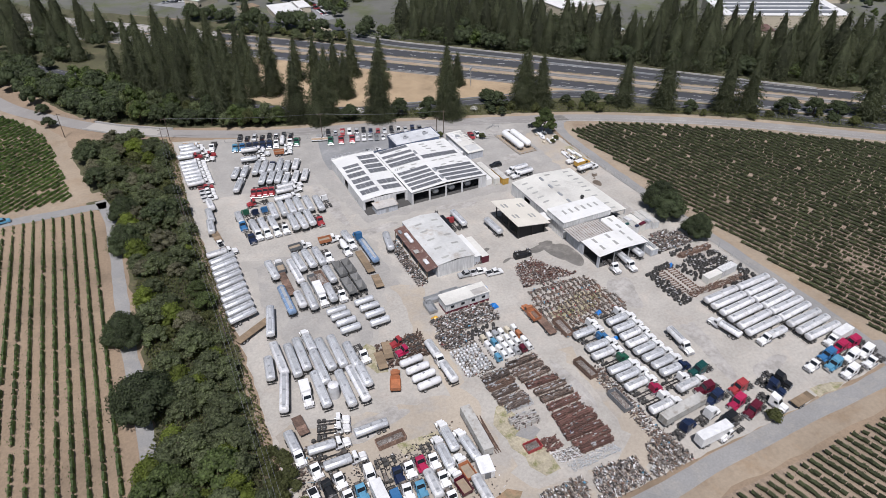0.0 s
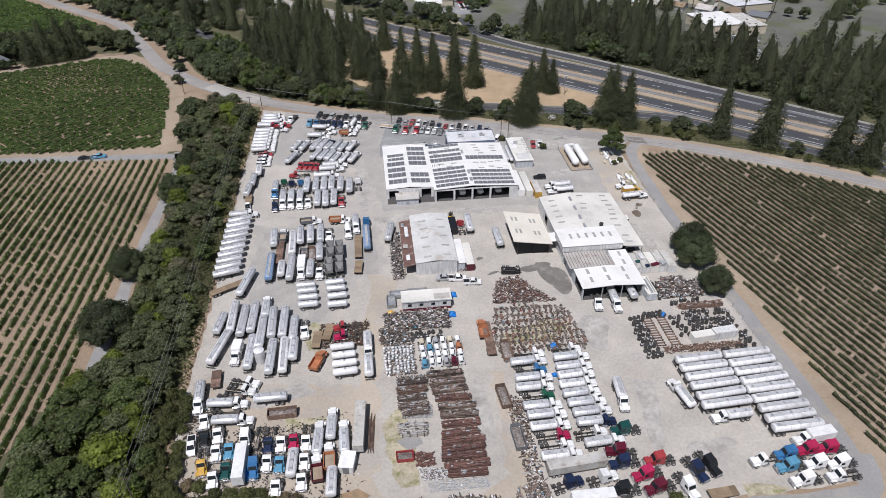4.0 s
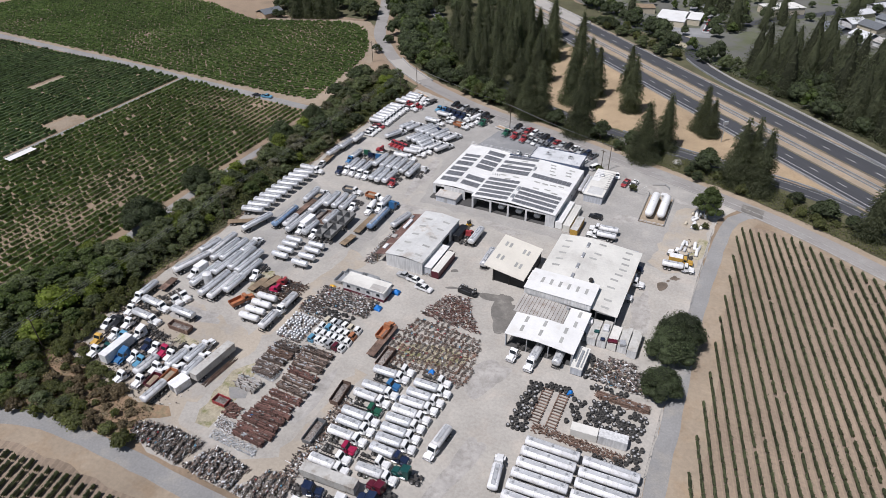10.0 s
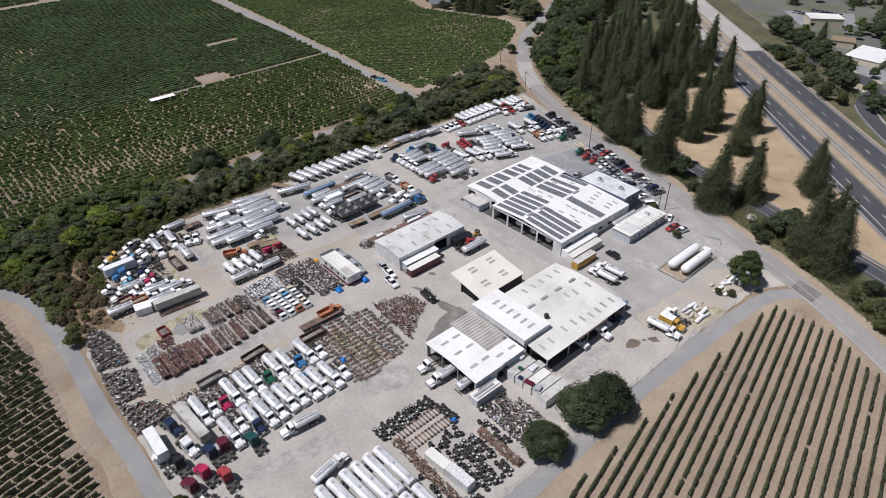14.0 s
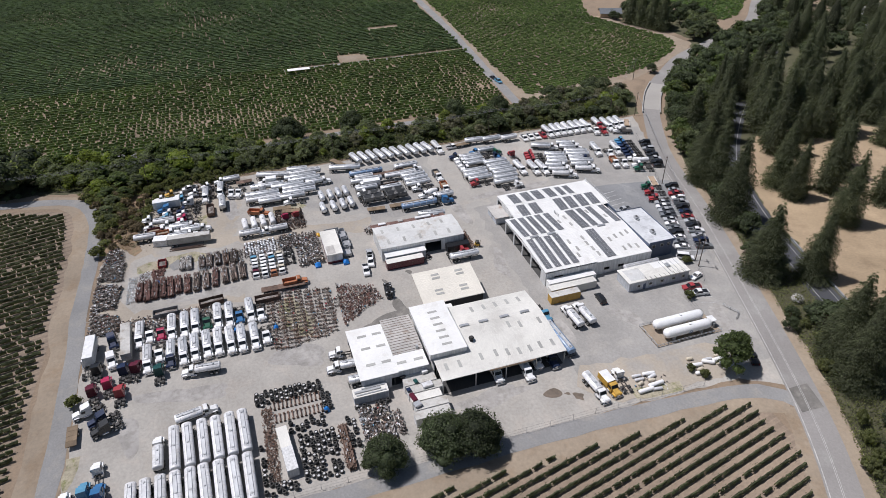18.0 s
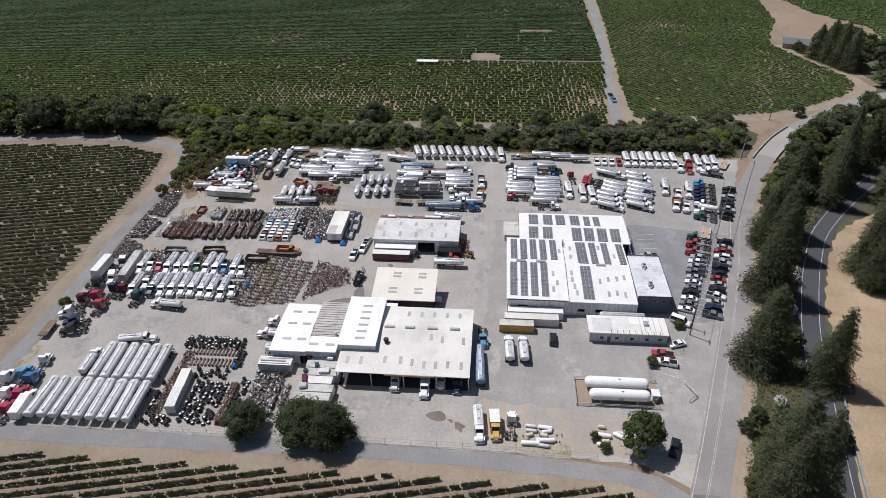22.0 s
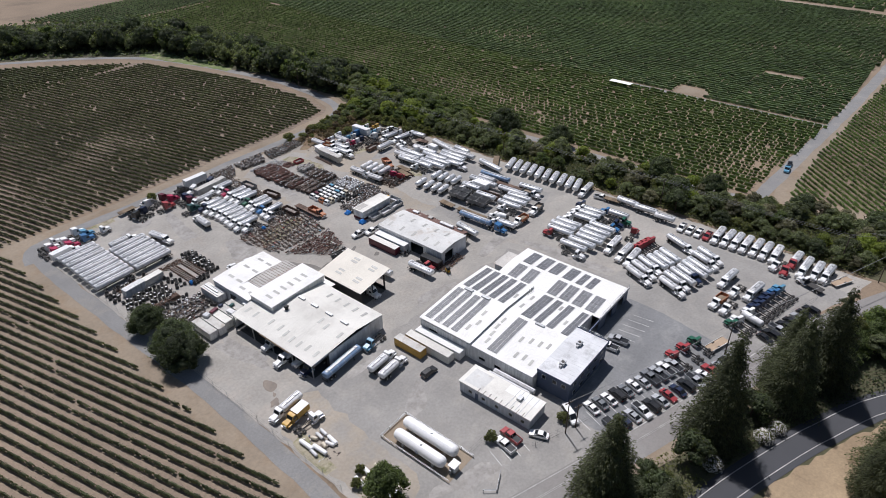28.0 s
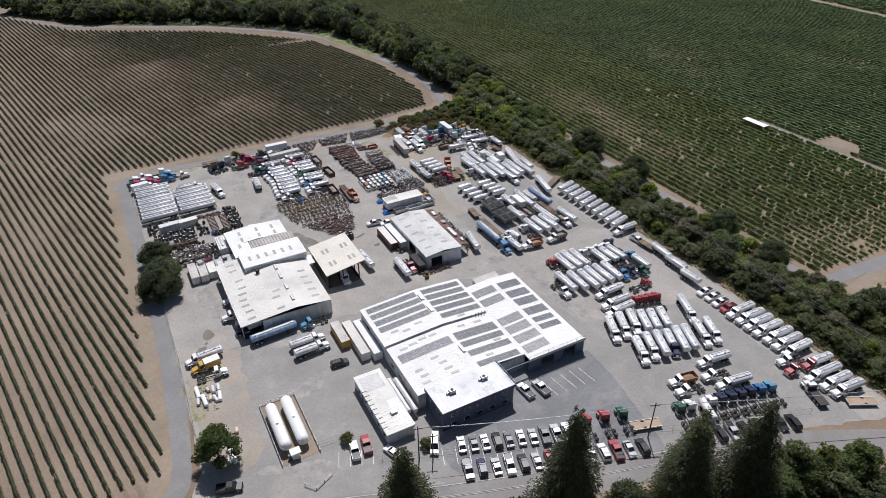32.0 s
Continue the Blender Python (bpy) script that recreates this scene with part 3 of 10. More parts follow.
pool(4.6, -19.5, 10.0, 3.9, 100, 1, "dark wet oil stain on the gravel")
pool(-0.5, -13.6, 4.6, 2.2, 10, 2, "dark oily stain reaching over the gravel", 0.0425)
pool(-8.4, -15.6, 4.4, 0.7, -8, 3, "dark trickle of spilt oil")
pool(-14.2, -14.9, 2.6, 0.6, 20, 4, "dark trickle of spilt oil")
pool(-17, -7, 1.1, 0.8, 40, 5, "small dark oil stain")
for i, (x, y, a, b, turn) in enumerate(((14, -74, 11, 3.2, 80), (24, -86, 7, 2.6, 15), (-4, -66, 3, 9, 5), (10, -45, 5, 9, -8), (-27, -72, 3, 12, 2), (-49, 20, 16, 3.0, 4), (-54, 44, 3, 15, 3), (22, 26, 9, 2.6, 5), (40, -2, 3, 11, 4), (-12, 22, 11, 2.4, -6), (24, 46, 6, 3, 30), (-76, -58, 9, 3, 12), (34, 70, 8, 2.4, -22))):
    pool(x, y, a, b, turn, 40 + i, "faint dark traffic stain on the packed gravel", 0.0365 + 0.0004 * (i % 3), "traffic", "traffic_stain")
pool(43.4, 13.2, 2.6, 1.7, 70, 61, "brown puddle stain beside the workshop", 0.0405, "puddle", "puddle_stain")
pool(46.2, 18.8, 1.5, 1.2, 20, 62, "small brown puddle stain", 0.0405, "puddle", "puddle_stain")
pool(44.6, 16.6, 0.9, 0.5, 50, 63, "small brown puddle stain", 0.0405, "puddle", "puddle_stain")
patch("weed_patch", [(-48.4, -88.4), (-44.5, -87.6), (-43.6, -81), (-44.4, -75), (-45.5, -66), (-48.4, -66), (-50.8, -71), (-50.6, -76), (-49.8, -82)], 0.0355, M["weeds"], "green weeds on the scrap island", "weeds", 1.5)
patch("weed_patch", [(26, -96), (33, -97), (36, -99), (26, -99.5)], 0.0355, M["weeds"], "thin green weeds at the yard's corner", "weeds", 1.0)
patch("weed_patch", [(-74, -66), (-62, -67), (-62, -69), (-74, -69)], 0.0355, M["weeds"], "weeds behind the scrapped trucks", "weeds", 1.0)
patch("weed_patch", [(48, 32), (52, 32), (53, 45), (50, 45)], 0.0355, M["weeds"], "rough green weeds along the fence", "weeds", 1.0)
patch("dirt_bank", [(-100, -84), (-72, -90), (-60, -95), (-58, -100), (-74, -101), (-92, -105), (-104, -112), (-106, -95)], 0.03, M["bank"], "bare tan bank below the scrap trucks", "bank", 2.0)

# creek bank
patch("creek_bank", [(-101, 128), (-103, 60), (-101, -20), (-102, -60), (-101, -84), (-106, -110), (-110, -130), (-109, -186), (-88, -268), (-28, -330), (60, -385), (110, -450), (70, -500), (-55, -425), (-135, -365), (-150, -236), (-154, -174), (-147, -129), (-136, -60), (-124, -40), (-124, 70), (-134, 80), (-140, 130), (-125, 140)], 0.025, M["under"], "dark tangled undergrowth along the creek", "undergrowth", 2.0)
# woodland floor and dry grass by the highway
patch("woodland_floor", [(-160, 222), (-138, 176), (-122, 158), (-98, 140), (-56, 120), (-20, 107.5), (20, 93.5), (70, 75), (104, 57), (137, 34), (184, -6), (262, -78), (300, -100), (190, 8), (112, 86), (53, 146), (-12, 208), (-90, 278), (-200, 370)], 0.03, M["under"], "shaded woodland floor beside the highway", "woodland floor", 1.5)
patch("dry_grass_field", [(-60, 160), (-50, 146), (-40, 137.4), (-28, 131.6), (-6, 122.4), (34, 111), (75, 100), (92, 94), (101, 93), (55, 137), (20, 174), (-12, 200), (-44, 224), (-66, 206), (-72, 186)], 0.06, M["dry_grass"], "mown golden dry grass on a highway verge", "grass", 2.0)
patch("dirt_verge", [(-131, 84), (-137, 120), (-141, 150), (-153, 173), (-171, 203), (-183, 216), (-197, 214.5), (-209, 211), (-222, 206), (-243, 198), (-256, 193), (-256, 187), (-242, 191), (-221, 199), (-200, 207), (-186, 206), (-173, 195), (-155, 168), (-147, 146), (-143, 104), (-141, 86)], 0.051, M["dirt"], "bare tan dirt verge round the vineyard", "verge", 1.5)
ribbon("verge", MAIN_ROAD[9:], 6.0, 0.04, M["dirt"], "tan dirt verge along the road", "verge", 4.2, 1.2)
ribbon("verge", MAIN_ROAD[13:], 5.0, 0.04, M["dirt"], "tan dirt verge along the vineyard road", "verge", -4.2, 1.2)
patch("town_ground", [(-420, 620), (-250, 470), (-80, 330), (0, 255), (64, 190), (130, 124), (205, 46), (345, -90), (500, -250), (900, -250), (900, 900), (-420, 900)], 0.03, M["town"], "paved and planted ground of a town", "town ground", 0.0)

ribbon("road", MAIN_ROAD, 7.6, 0.09, M["road"], "worn grey two-lane asphalt road", "road")
ribbon("road", FRONTAGE, 7.6, 0.12, M["fresh_road"], "dark asphalt slip road curving through the redwoods", "road")
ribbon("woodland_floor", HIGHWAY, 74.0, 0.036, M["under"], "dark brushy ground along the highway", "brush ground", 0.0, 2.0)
ribbon("road", HIGHWAY, 37.5, 0.08, M["dirt"], "dry tan highway verge and median", "median")
for off in (11.3, -11.3):
    ribbon("road", HIGHWAY, 11.8, 0.13, M["fresh_road"], "dark asphalt highway carriageway", "highway", off)
road_lines = [(MAIN_ROAD[10:], -3.3, "line_worn", 0), (MAIN_ROAD[10:], -0.62, "line_worn", 0), (MAIN_ROAD[10:], -0.28, "line_worn", 0), (FRONTAGE, 2.3, "line_white", 0), (FRONTAGE, -2.3, "line_white", 0), (HIGHWAY, 16.2, "line_white", 0), (HIGHWAY, 6.1, "line_yellow", 0), (HIGHWAY, -6.1, "line_yellow", 0), (HIGHWAY, -14.4, "line_white", 0)]
for line, off, mat, _ in road_lines:
    ribbon("road_marking", line, 0.17 if line is FRONTAGE else 0.12 if -1 < off < 0 else 0.24, 0.16, M["line_worn" if line is FRONTAGE else mat], "painted edge line on the asphalt" if mat != "line_yellow" else "yellow painted line on the asphalt", "road marking", off)


def dashes(line, off, length, gap, mat):
    pts = curve_points(line, 1.0)
    s, run, i = Shape(), 0.0, 0
    while i < len(pts) - 1:
        step = (pts[i + 1] - pts[i]).length
        if run % (length + gap) < length:
            d = (pts[i + 1] - pts[i]).normalized()
            side = Vector((-d.y, d.x, 0))
            a, b = pts[i] + side * off, pts[i + 1] + side * off
            s.add([(*(a - side * 0.13).xy, 0.16), (*(b - side * 0.13).xy, 0.16), (*(b + side * 0.13).xy, 0.16), (*(a + side * 0.13).xy, 0.16)], [(0, 1, 2, 3)])
        run += step
        i += 1
    tagged(part("road_marking", s, mat), "dashed white lane line", "road marking", "", "structure")


for off in (10.1, -10.1):
    dashes(HIGHWAY, off, 4.0, 9.0, M["line_white"])


def barrier(line, off, height, mat, label):
    """A wall along a line, with thickness."""
    pts = curve_points(line)
    s = Shape()
    a, b = [], []
    for i, c in enumerate(pts):
        d = (pts[min(i + 1, len(pts) - 1)] - pts[max(i - 1, 0)]).normalized()
        side = Vector((-d.y, d.x, 0))
        a.append(c + side * (off - 0.22))
        b.append(c + side * (off + 0.22))
    n = len(pts)
    v = [(*p.xy, z) for z in (0.1, height) for p in a] + [(*p.xy, z) for z in (0.1, height) for p in b]
    f = []
    for i in range(n - 1):
        f += [(i, i + 1, n + i + 1, n + i), (n + i, n + i + 1, 3 * n + i + 1, 3 * n + i), (3 * n + i, 3 * n + i + 1, 2 * n + i + 1, 2 * n + i)]
    s.add(v, f)
    tagged(part("barrier", s, mat), label, "barrier", "", "structure")


barrier(HIGHWAY, -17.7, 0.8, M["galv"], "long steel guard rail along the highway")
barrier(HIGHWAY, -1.4, 0.7, M["galv"], "second steel guard rail in the highway median")
barrier(HIGHWAY, 0.6, 0.8, M["galv"], "steel guard rail in the highway median")
barrier(FRONTAGE[8:12], 4.6, 0.75, M["galv"], "steel guard rail along the slip road")

# the highway runs on over a pale concrete bridge
BRIDGE = [(-420, 588), (-250, 433), (-90, 287.2), (-62, 261.7)]
for off, w in ((11.3, 11.9), (-11.3, 11.9)):
    ribbon("road", BRIDGE, w, 0.17, M["concrete_road"], "pale concrete deck of a highway bridge", "bridge deck", off)
    for e in (-w / 2 - 0.2, w / 2 + 0.2):
        barrier(BRIDGE, off + e, 1.0, M["concrete"], "pale concrete bridge parapet")

# lanes round the vineyards
ribbon("lane_verge", [(58, -112), (60, -60), (58.5, 0), (59.5, 50), (64, 66)], 8.0, 0.03, M["dirt"], "tan dirt strip along the vineyard", "verge", 0.0, 1.2)
ribbon("lane", [(53, -101), (55, -85), (55, -40), (54.5, 0), (56, 40), (59, 62), (66, 69)], 4.4, 0.06, M["lane"], "pale grey gravel lane beside the yard", "lane", 0.0, 0.5)
ribbon("lane_verge", [(60, -106), (20, -104), (-30, -105.5), (-75, -106), (-97, -112), (-105, -130)], 9.0, 0.035, M["dirt"], "tan dirt strip along the vineyard", "verge", 0.0, 1.5)
ribbon("lane", [(57, -92), (54, -100), (46, -102.2), (10, -101.8), (-30, -103), (-70, -103), (-90, -106.5), (-101, -117), (-105.5, -150), (-104, -186), (-83, -267), (-26, -327), (60, -380), (120, -450)], 4.4, 0.065, M["lane"], "pale grey gravel lane round the vineyard", "lane", 0.0, 0.5)
ribbon("lane_verge", [(-124, 88), (-180, 86), (-264, 91), (-402, 95.5), (-520, 99.5)], 7.0, 0.035, M["dirt"], "tan dirt track between the vineyards", "verge", 0.0, 1.5)
ribbon("lane", [(-128, 80), (-179, 83), (-264, 88.5), (-402, 93), (-520, 97)], 5.0, 0.06, M["lane"], "grey gravel farm track", "lane", 0.0, 0.6)
ribbon("lane", [(-130, 84), (-127.5, 70), (-127, 38), (-127, 0), (-126, -31), (-127, -70), (-140, -110)], 3.8, 0.06, M["lane"], "grey gravel lane under the creek trees", "lane", 0.0, 0.5)
ribbon("lane", [(-219, 88), (-218.5, 23), (-218.3, -24)], 3.0, 0.04, M["lane"], "narrow farm track through the vines", "lane", 0.0, 0.6)
ribbon("lane", [(-458, -320), (-457, -7), (-450, 70), (-446, 180)], 7.0, 0.05, M["dirt"], "far dirt track between vineyards", "lane", 0.0, 1.0)
patch("bare_patch", [(-232, 11), (-231, 26), (-221, 25), (-222, 11)], 0.045, M["dirt"], "bare soil among the vines", "bare soil", 1.5)
patch("bare_patch", [(-281, 40), (-276, 40), (-276, 58), (-281, 58)], 0.045, M["dirt"], "bare soil among the vines", "bare soil", 1.5)
patch("gravel_pile_ground", [(-48.2, -75.8), (-45.4, -78.8), (-41.8, -77.4), (-43.4, -73.4)], 0.07, M["lane"], "dark grey gravel spread on the scrap island", "gravel", 0.6)

patch("grass_strip", [(-90, -278), (-100, -256), (-104, -232), (-103.5, -206), (-99.6, -206), (-95.4, -226), (-89, -250), (-84, -274)], 0.075, M["grass_strip"], "pale green grass strip beside the vineyard lane", "grass", 1.2)
patch("bare_bank", [(-80, -89.6), (-76, -88.4), (-68, -89.6), (-57, -87), (-54.6, -89.6), (-61, -94), (-70, -98), (-78, -94.5)], 0.062, M["bank"], "bare tan soil on the bank", "bare soil", 1.0)

patch("road_patch", [(60.8, 69.2), (60.9, 74.6), (68.4, 72.9), (68.0, 66.7)], 0.125, M["stain"], "dark square asphalt repair at the junction", "road patch", 0.2)

patch("vineyard_ground", [(57, -112), (57, 50), (62, 60), (78, 60), (106, 44), (137, 21), (177, -13), (252, -82), (279, -108), (332, -228), (332, -470), (128, -470), (62, -368), (-24, -316), (-78, -260), (-100, -190), (-100, -136), (-92, -112), (-60, -108)], 0.012, M["row_soil"], "tan worked soil between the vine rows", "vineyard soil")

# bridge over the creek
for off in (-4.0, 4.0):
    barrier([(-131, 158.4), (-119, 147.6), (-103.4, 136.6), (-99, 134)], off, 0.9, M["concrete"], "low concrete bridge parapet")
ribbon("bridge_deck", [(-131, 158.4), (-119, 147.6), (-103.4, 136.6)], 7.6, 0.115, M["concrete_road"], "pale concrete deck of the creek bridge", "bridge deck")

# parking stripes and lane stripes on the lot
def stripes(x0, y0, dx, dy, n, length, heading):
    s = Shape()
    c, d = math.cos(radians(heading)), math.sin(radians(heading))
    for i in range(n):
        x, y = x0 + dx * i, y0 + dy * i
        nx, ny = -d * 0.06, c * 0.06
        s.add([(x - nx, y - ny, 0.1), (x + c * length - nx, y + d * length - ny, 0.1), (x + c * length + nx, y + d * length + ny, 0.1), (x + nx, y + ny, 0.1)], [(0, 1, 2, 3)])
    tagged(part("parking_marking", s, M["line_white"]), "thin white parking bay lines", "parking lines", "", "structure")


stripes(-28.5, 73, -2.8, 0.15, 5, 6.0, 97)
stripes(4, 79.5, -2.85, 1.12, 11, 5.0, 70)
stripes(18, 72, 2.4, -0.9, 4, 4.5, 70)

# ---- plants ----
rng = np.random.default_rng(7)


def inside(px, py, poly):
    """Which of the places lie inside the outline."""
    hit = np.zeros(len(px), bool)
    n = len(poly)
    for i in range(n):
        (xa, ya), (xb, yb) = poly[i], poly[(i + 1) % n]
        if ya == yb:
            continue
        cross = ((ya > py) != (yb > py)) & (px < (xb - xa) * (py - ya) / (yb - ya) + xa)
        hit ^= cross
    return hit


def leaf_cards(centres, normals, size, r):
    """Small leaf-shaped four-cornered faces at the given places, roughly square to the given directions."""
    n = len(centres)
    a = np.cross(normals, r.normal(size=(n, 3)))
    a /= np.linalg.norm(a, axis=1, keepdims=True) + 1e-9
    b = np.cross(normals, a)
    s = size if np.ndim(size) else np.full(n, size)
    s = (s * r.uniform(0.7, 1.35, n))[:, None]
    w = r.uniform(0.55, 0.95, n)[:, None]
    v = np.stack([centres - a * s * 0.5, centres + b * s * 0.5 * w, centres + a * s * 0.55, centres - b * s * 0.5 * w], 1)
    return v.reshape(-1, 3)


def spray_cards(centres, along, up, size, r):
    """Long drooping sprays that lie along their bough."""
    n = len(centres)
    a = along + r.normal(size=(n, 3)) * 0.28
    a /= np.linalg.norm(a, axis=1, keepdims=True)
    b = np.cross(up + r.normal(size=(n, 3)) * 0.75, a)
    b /= np.linalg.norm(b, axis=1, keepdims=True) + 1e-9
    s = (size * r.uniform(0.7, 1.35, n))[:, None]
    w = r.uniform(0.24, 0.46, n)[:, None]
    v = np.stack([centres - a * s * 0.5, centres + b * s * w * 0.6 + a * s * 0.1, centres + a * s * 0.65 - np.array([0, 0, 0.12]) * s, centres - b * s * w * 0.6 + a * s * 0.1], 1)
    return v.reshape(-1, 3)


def cards_mesh(name, verts, mat):
    k = len(verts) // 4
    return soup(name, verts, np.arange(4 * k), np.full(k, 4), mat)


def vineyard(name, label, poly, angle, spacing, step, width, height, cards, size, mat, keep=0.95, gap_poly=(), seed=1, lift=0.45, thick=1.7, even=0.6, fill=1.0, heart_w=1.0, spiky=False):
    """Rows of trained vines as leafy faces round each plant."""
    r = np.random.default_rng(seed)
    c, s = math.cos(radians(angle)), math.sin(radians(angle))
    p = np.array(poly)
    u, w = p[:, 0] * c + p[:, 1] * s, -p[:, 0] * s + p[:, 1] * c
    rows = np.arange(math.floor(w.min() / spacing) * spacing, w.max(), spacing)
    along = np.arange(u.min(), u.max(), step)
    uu, ww = np.meshgrid(along, rows)
    uu, ww = uu.ravel(), ww.ravel()
    uu = uu + r.uniform(-0.25, 0.25, len(uu)) * step
    px, py = uu * c - ww * s, uu * s + ww * c
    ok = inside(px, py, poly) & (r.random(len(px)) < keep)
    px, py = px[ok], py[ok]
    thin = np.array([noise.noise(Vector((x * 0.022, y * 0.022, seed))) + 0.5 * noise.noise(Vector((x * 0.11, y * 0.11, seed + 9.0))) for x, y in zip(px, py)])
    vigour = np.clip(thick - 0.4 + 1.1 * thin, 0.0, 1.0)
    live = r.random(len(px)) < 0.45 + 0.55 * np.clip(vigour * 3.5, 0, 1)
    px, py, vigour = px[live], py[live], vigour[live]
    for g in gap_poly:
        out = ~inside(px, py, g)
        px, py, vigour = px[out], py[out], vigour[out]
    n = len(px)
    grow = r.uniform(0.88, 1.08, n) * (0.62 + 0.38 * vigour)
    g = grow.repeat(cards)
    t = r.random(n * cards)
    du = r.uniform(-0.6, 0.6, n * cards) * step * fill
    side = r.normal(size=n * cards)
    dw = np.clip(side * 0.45, -1, 1) * width * 0.5 * (0.65 + 0.5 * np.sin(t * 3.0)) * (np.clip(1.25 - 2.0 * np.abs(du) / step, 0.25, 1) if spiky else 1.0)
    dz = (lift + (height - lift) * np.sqrt(t)) * g
    centre = np.stack([px.repeat(cards) + du * c - dw * s, py.repeat(cards) + du * s + dw * c, dz], 1)
    nrm = np.stack([-s * side, c * side, 0.25 + 0.9 * t], 1) + r.normal(size=(n * cards, 3)) * 0.45
    nrm /= np.linalg.norm(nrm, axis=1, keepdims=True)
    # the close-grown heart of each plant: a loaf that stands in the row
    along_, side_ = np.array([c, s, 0.0]), np.array([-s, c, 0.0])
    root = np.stack([px, py, np.zeros(n)], 1)
    low, top = lift * 0.85, lift + (height - lift) * 0.86

    full = ((-0.2, low), (-0.3, low + (top - low) * 0.55), (-0.1, top), (0.1, top), (0.3, low + (top - low) * 0.55), (0.2, low))
    slim = ((-0.3, low), (-0.16, top), (0.16, top), (0.3, low))
    shape = full if step < 1.5 else slim

    def rib(shift):
        g2 = grow * r.uniform(even, 1.05, n)
        mid = root + along_ * (shift * step * fill * (0.6 + 0.4 * vigour))[:, None]
        out = []
        for w, z in shape:
            out.append(mid + side_ * (w * width * heart_w * (0.55 + 0.45 * vigour) * r.uniform(0.65, 1.2, n))[:, None] + np.array([0, 0, 1.0]) * (z * g2)[:, None])
        return out

    ra, rb = rib(-0.5), rib(0.5)
    heart = np.concatenate([np.stack([ra[k], rb[k], rb[k + 1], ra[k + 1]], 1) for k in range(len(shape) - 1)], 1).reshape(-1, 3)
    ob = new(name, cards_mesh(name, np.concatenate([leaf_cards(centre, nrm, size, r), heart]), mat))
    return tagged(ob, label, "vineyard", "", "stuff")


vineyard("vineyard", "rows of low dark green vines on tan soil", [(61, -110), (61, 56), (78, 57), (104, 42), (135, 19), (175, -15), (250, -84), (279, -110)], 102.8, 2.52, 1.3, 1.15, 1.6, 8, 0.36, M["vine_dark"], 0.98, seed=3, thick=1.6, even=0.68, heart_w=1.05)
vineyard("vineyard", "rows of low dark green vines behind the yard", [(279, -110.5), (330, -230), (330, -260), (-40, -260), (-78, -256), (-96, -190), (-97, -136), (-90, -115), (-60, -111.5), (60, -110.5)], 102.8, 2.52, 1.35, 1.05, 1.6, 4, 0.4, M["vine_dark"], 0.98, seed=13, thick=1.6, even=0.75, heart_w=1.25)
vineyard("vineyard", "far rows of dark vines on tan soil", [(-40, -260.5), (330, -260.5), (330, -470), (128, -470), (62, -366), (-22, -314), (-74, -262)], 102.8, 2.52, 1.9, 1.15, 1.7, 3, 0.5, M["vine_dark"], 0.985, seed=4, thick=1.65, even=0.85, heart_w=1.4)
vineyard("vineyard", "rows of bushy green vines with bare soil between", [(-131, 76), (-217, 84), (-219, -50), (-219, -360), (-112, -360), (-122, -312), (-134, -250), (-137, -174), (-140, -129), (-136, -90), (-131, -60), (-131, -44)], 90.5, 3.08, 1.8, 2.3, 1.75, 9, 0.46, M["vine"], 0.99, seed=5, thick=1.6, even=0.7, fill=0.92, heart_w=0.74, spiky=True)
vineyard("vineyard", "wide far field of dense green vines", [(-221, 84), (-452, 88), (-454, -420), (-75, -420), (-112, -362), (-219, -361), (-219.6, -50)], 90.5, 3.08, 2.0, 2.35, 1.75, 3, 0.62, M["vine_far"], 0.998, [[(-232, 10), (-231, 27), (-219, 26), (-220, 10)], [(-220.6, -26), (-221, 0), (-219, 0), (-219, -26)], [(-282, 39), (-275, 39), (-275, 59), (-282, 59)]], seed=6, thick=1.6, even=0.85)
vineyard("vineyard", "lush bright green field of vines", [(-139, 89), (-147, 146), (-155, 169), (-173, 196), (-186, 207), (-200, 208), (-221, 200), (-242, 192), (-256, 188), (-277, 194), (-309, 208), (-384, 216), (-450, 180), (-450, 99), (-330, 95.5), (-262, 93), (-180, 88.5)], 45, 2.6, 1.7, 1.15, 1.35, 4, 0.78, M["field"], 0.995, seed=8)
vineyard("vineyard", "far green field beyond the dirt track", [(-462, 180), (-463, -420), (-720, -420), (-720, 300), (-470, 300)], 90, 3.6, 4.0, 2.4, 2.0, 2, 1.6, M["vine_far"], 0.99, seed=9)
vineyard("vineyard", "far green field beyond the farm trees", [(-330, 240), (-294, 262), (-242, 254), (-217, 262), (-222, 280), (-230, 290), (-275, 330), (-330, 380), (-560, 400), (-450, 205), (-385, 228)], 45, 3.2, 3.0, 2.4, 1.6, 4, 1.5, M["field"], 0.99, seed=10)


def lobe(centre, radius, r, rings=5, around=7):
    """A rough closed lump that fills the inside of a crown."""
    v, f = [], []
    for i in range(rings + 1):
        a = math.pi * i / rings
        for k in range(around):
            b = 2 * math.pi * (k + 0.5 * (i % 2)) / around
            q = r.uniform(0.78, 1.0)
            v.append((centre[0] + radius * q * math.sin(a) * math.cos(b), centre[1] + radius * q * math.sin(a) * math.sin(b), centre[2] + 0.85 * radius * q * math.cos(a)))
    for i in range(rings):
        for k in range(around):
            f.append((i * around + k, (i + 1) * around + k, (i + 1) * around + (k + 1) % around, i * around + (k + 1) % around))
    return np.array(v), f


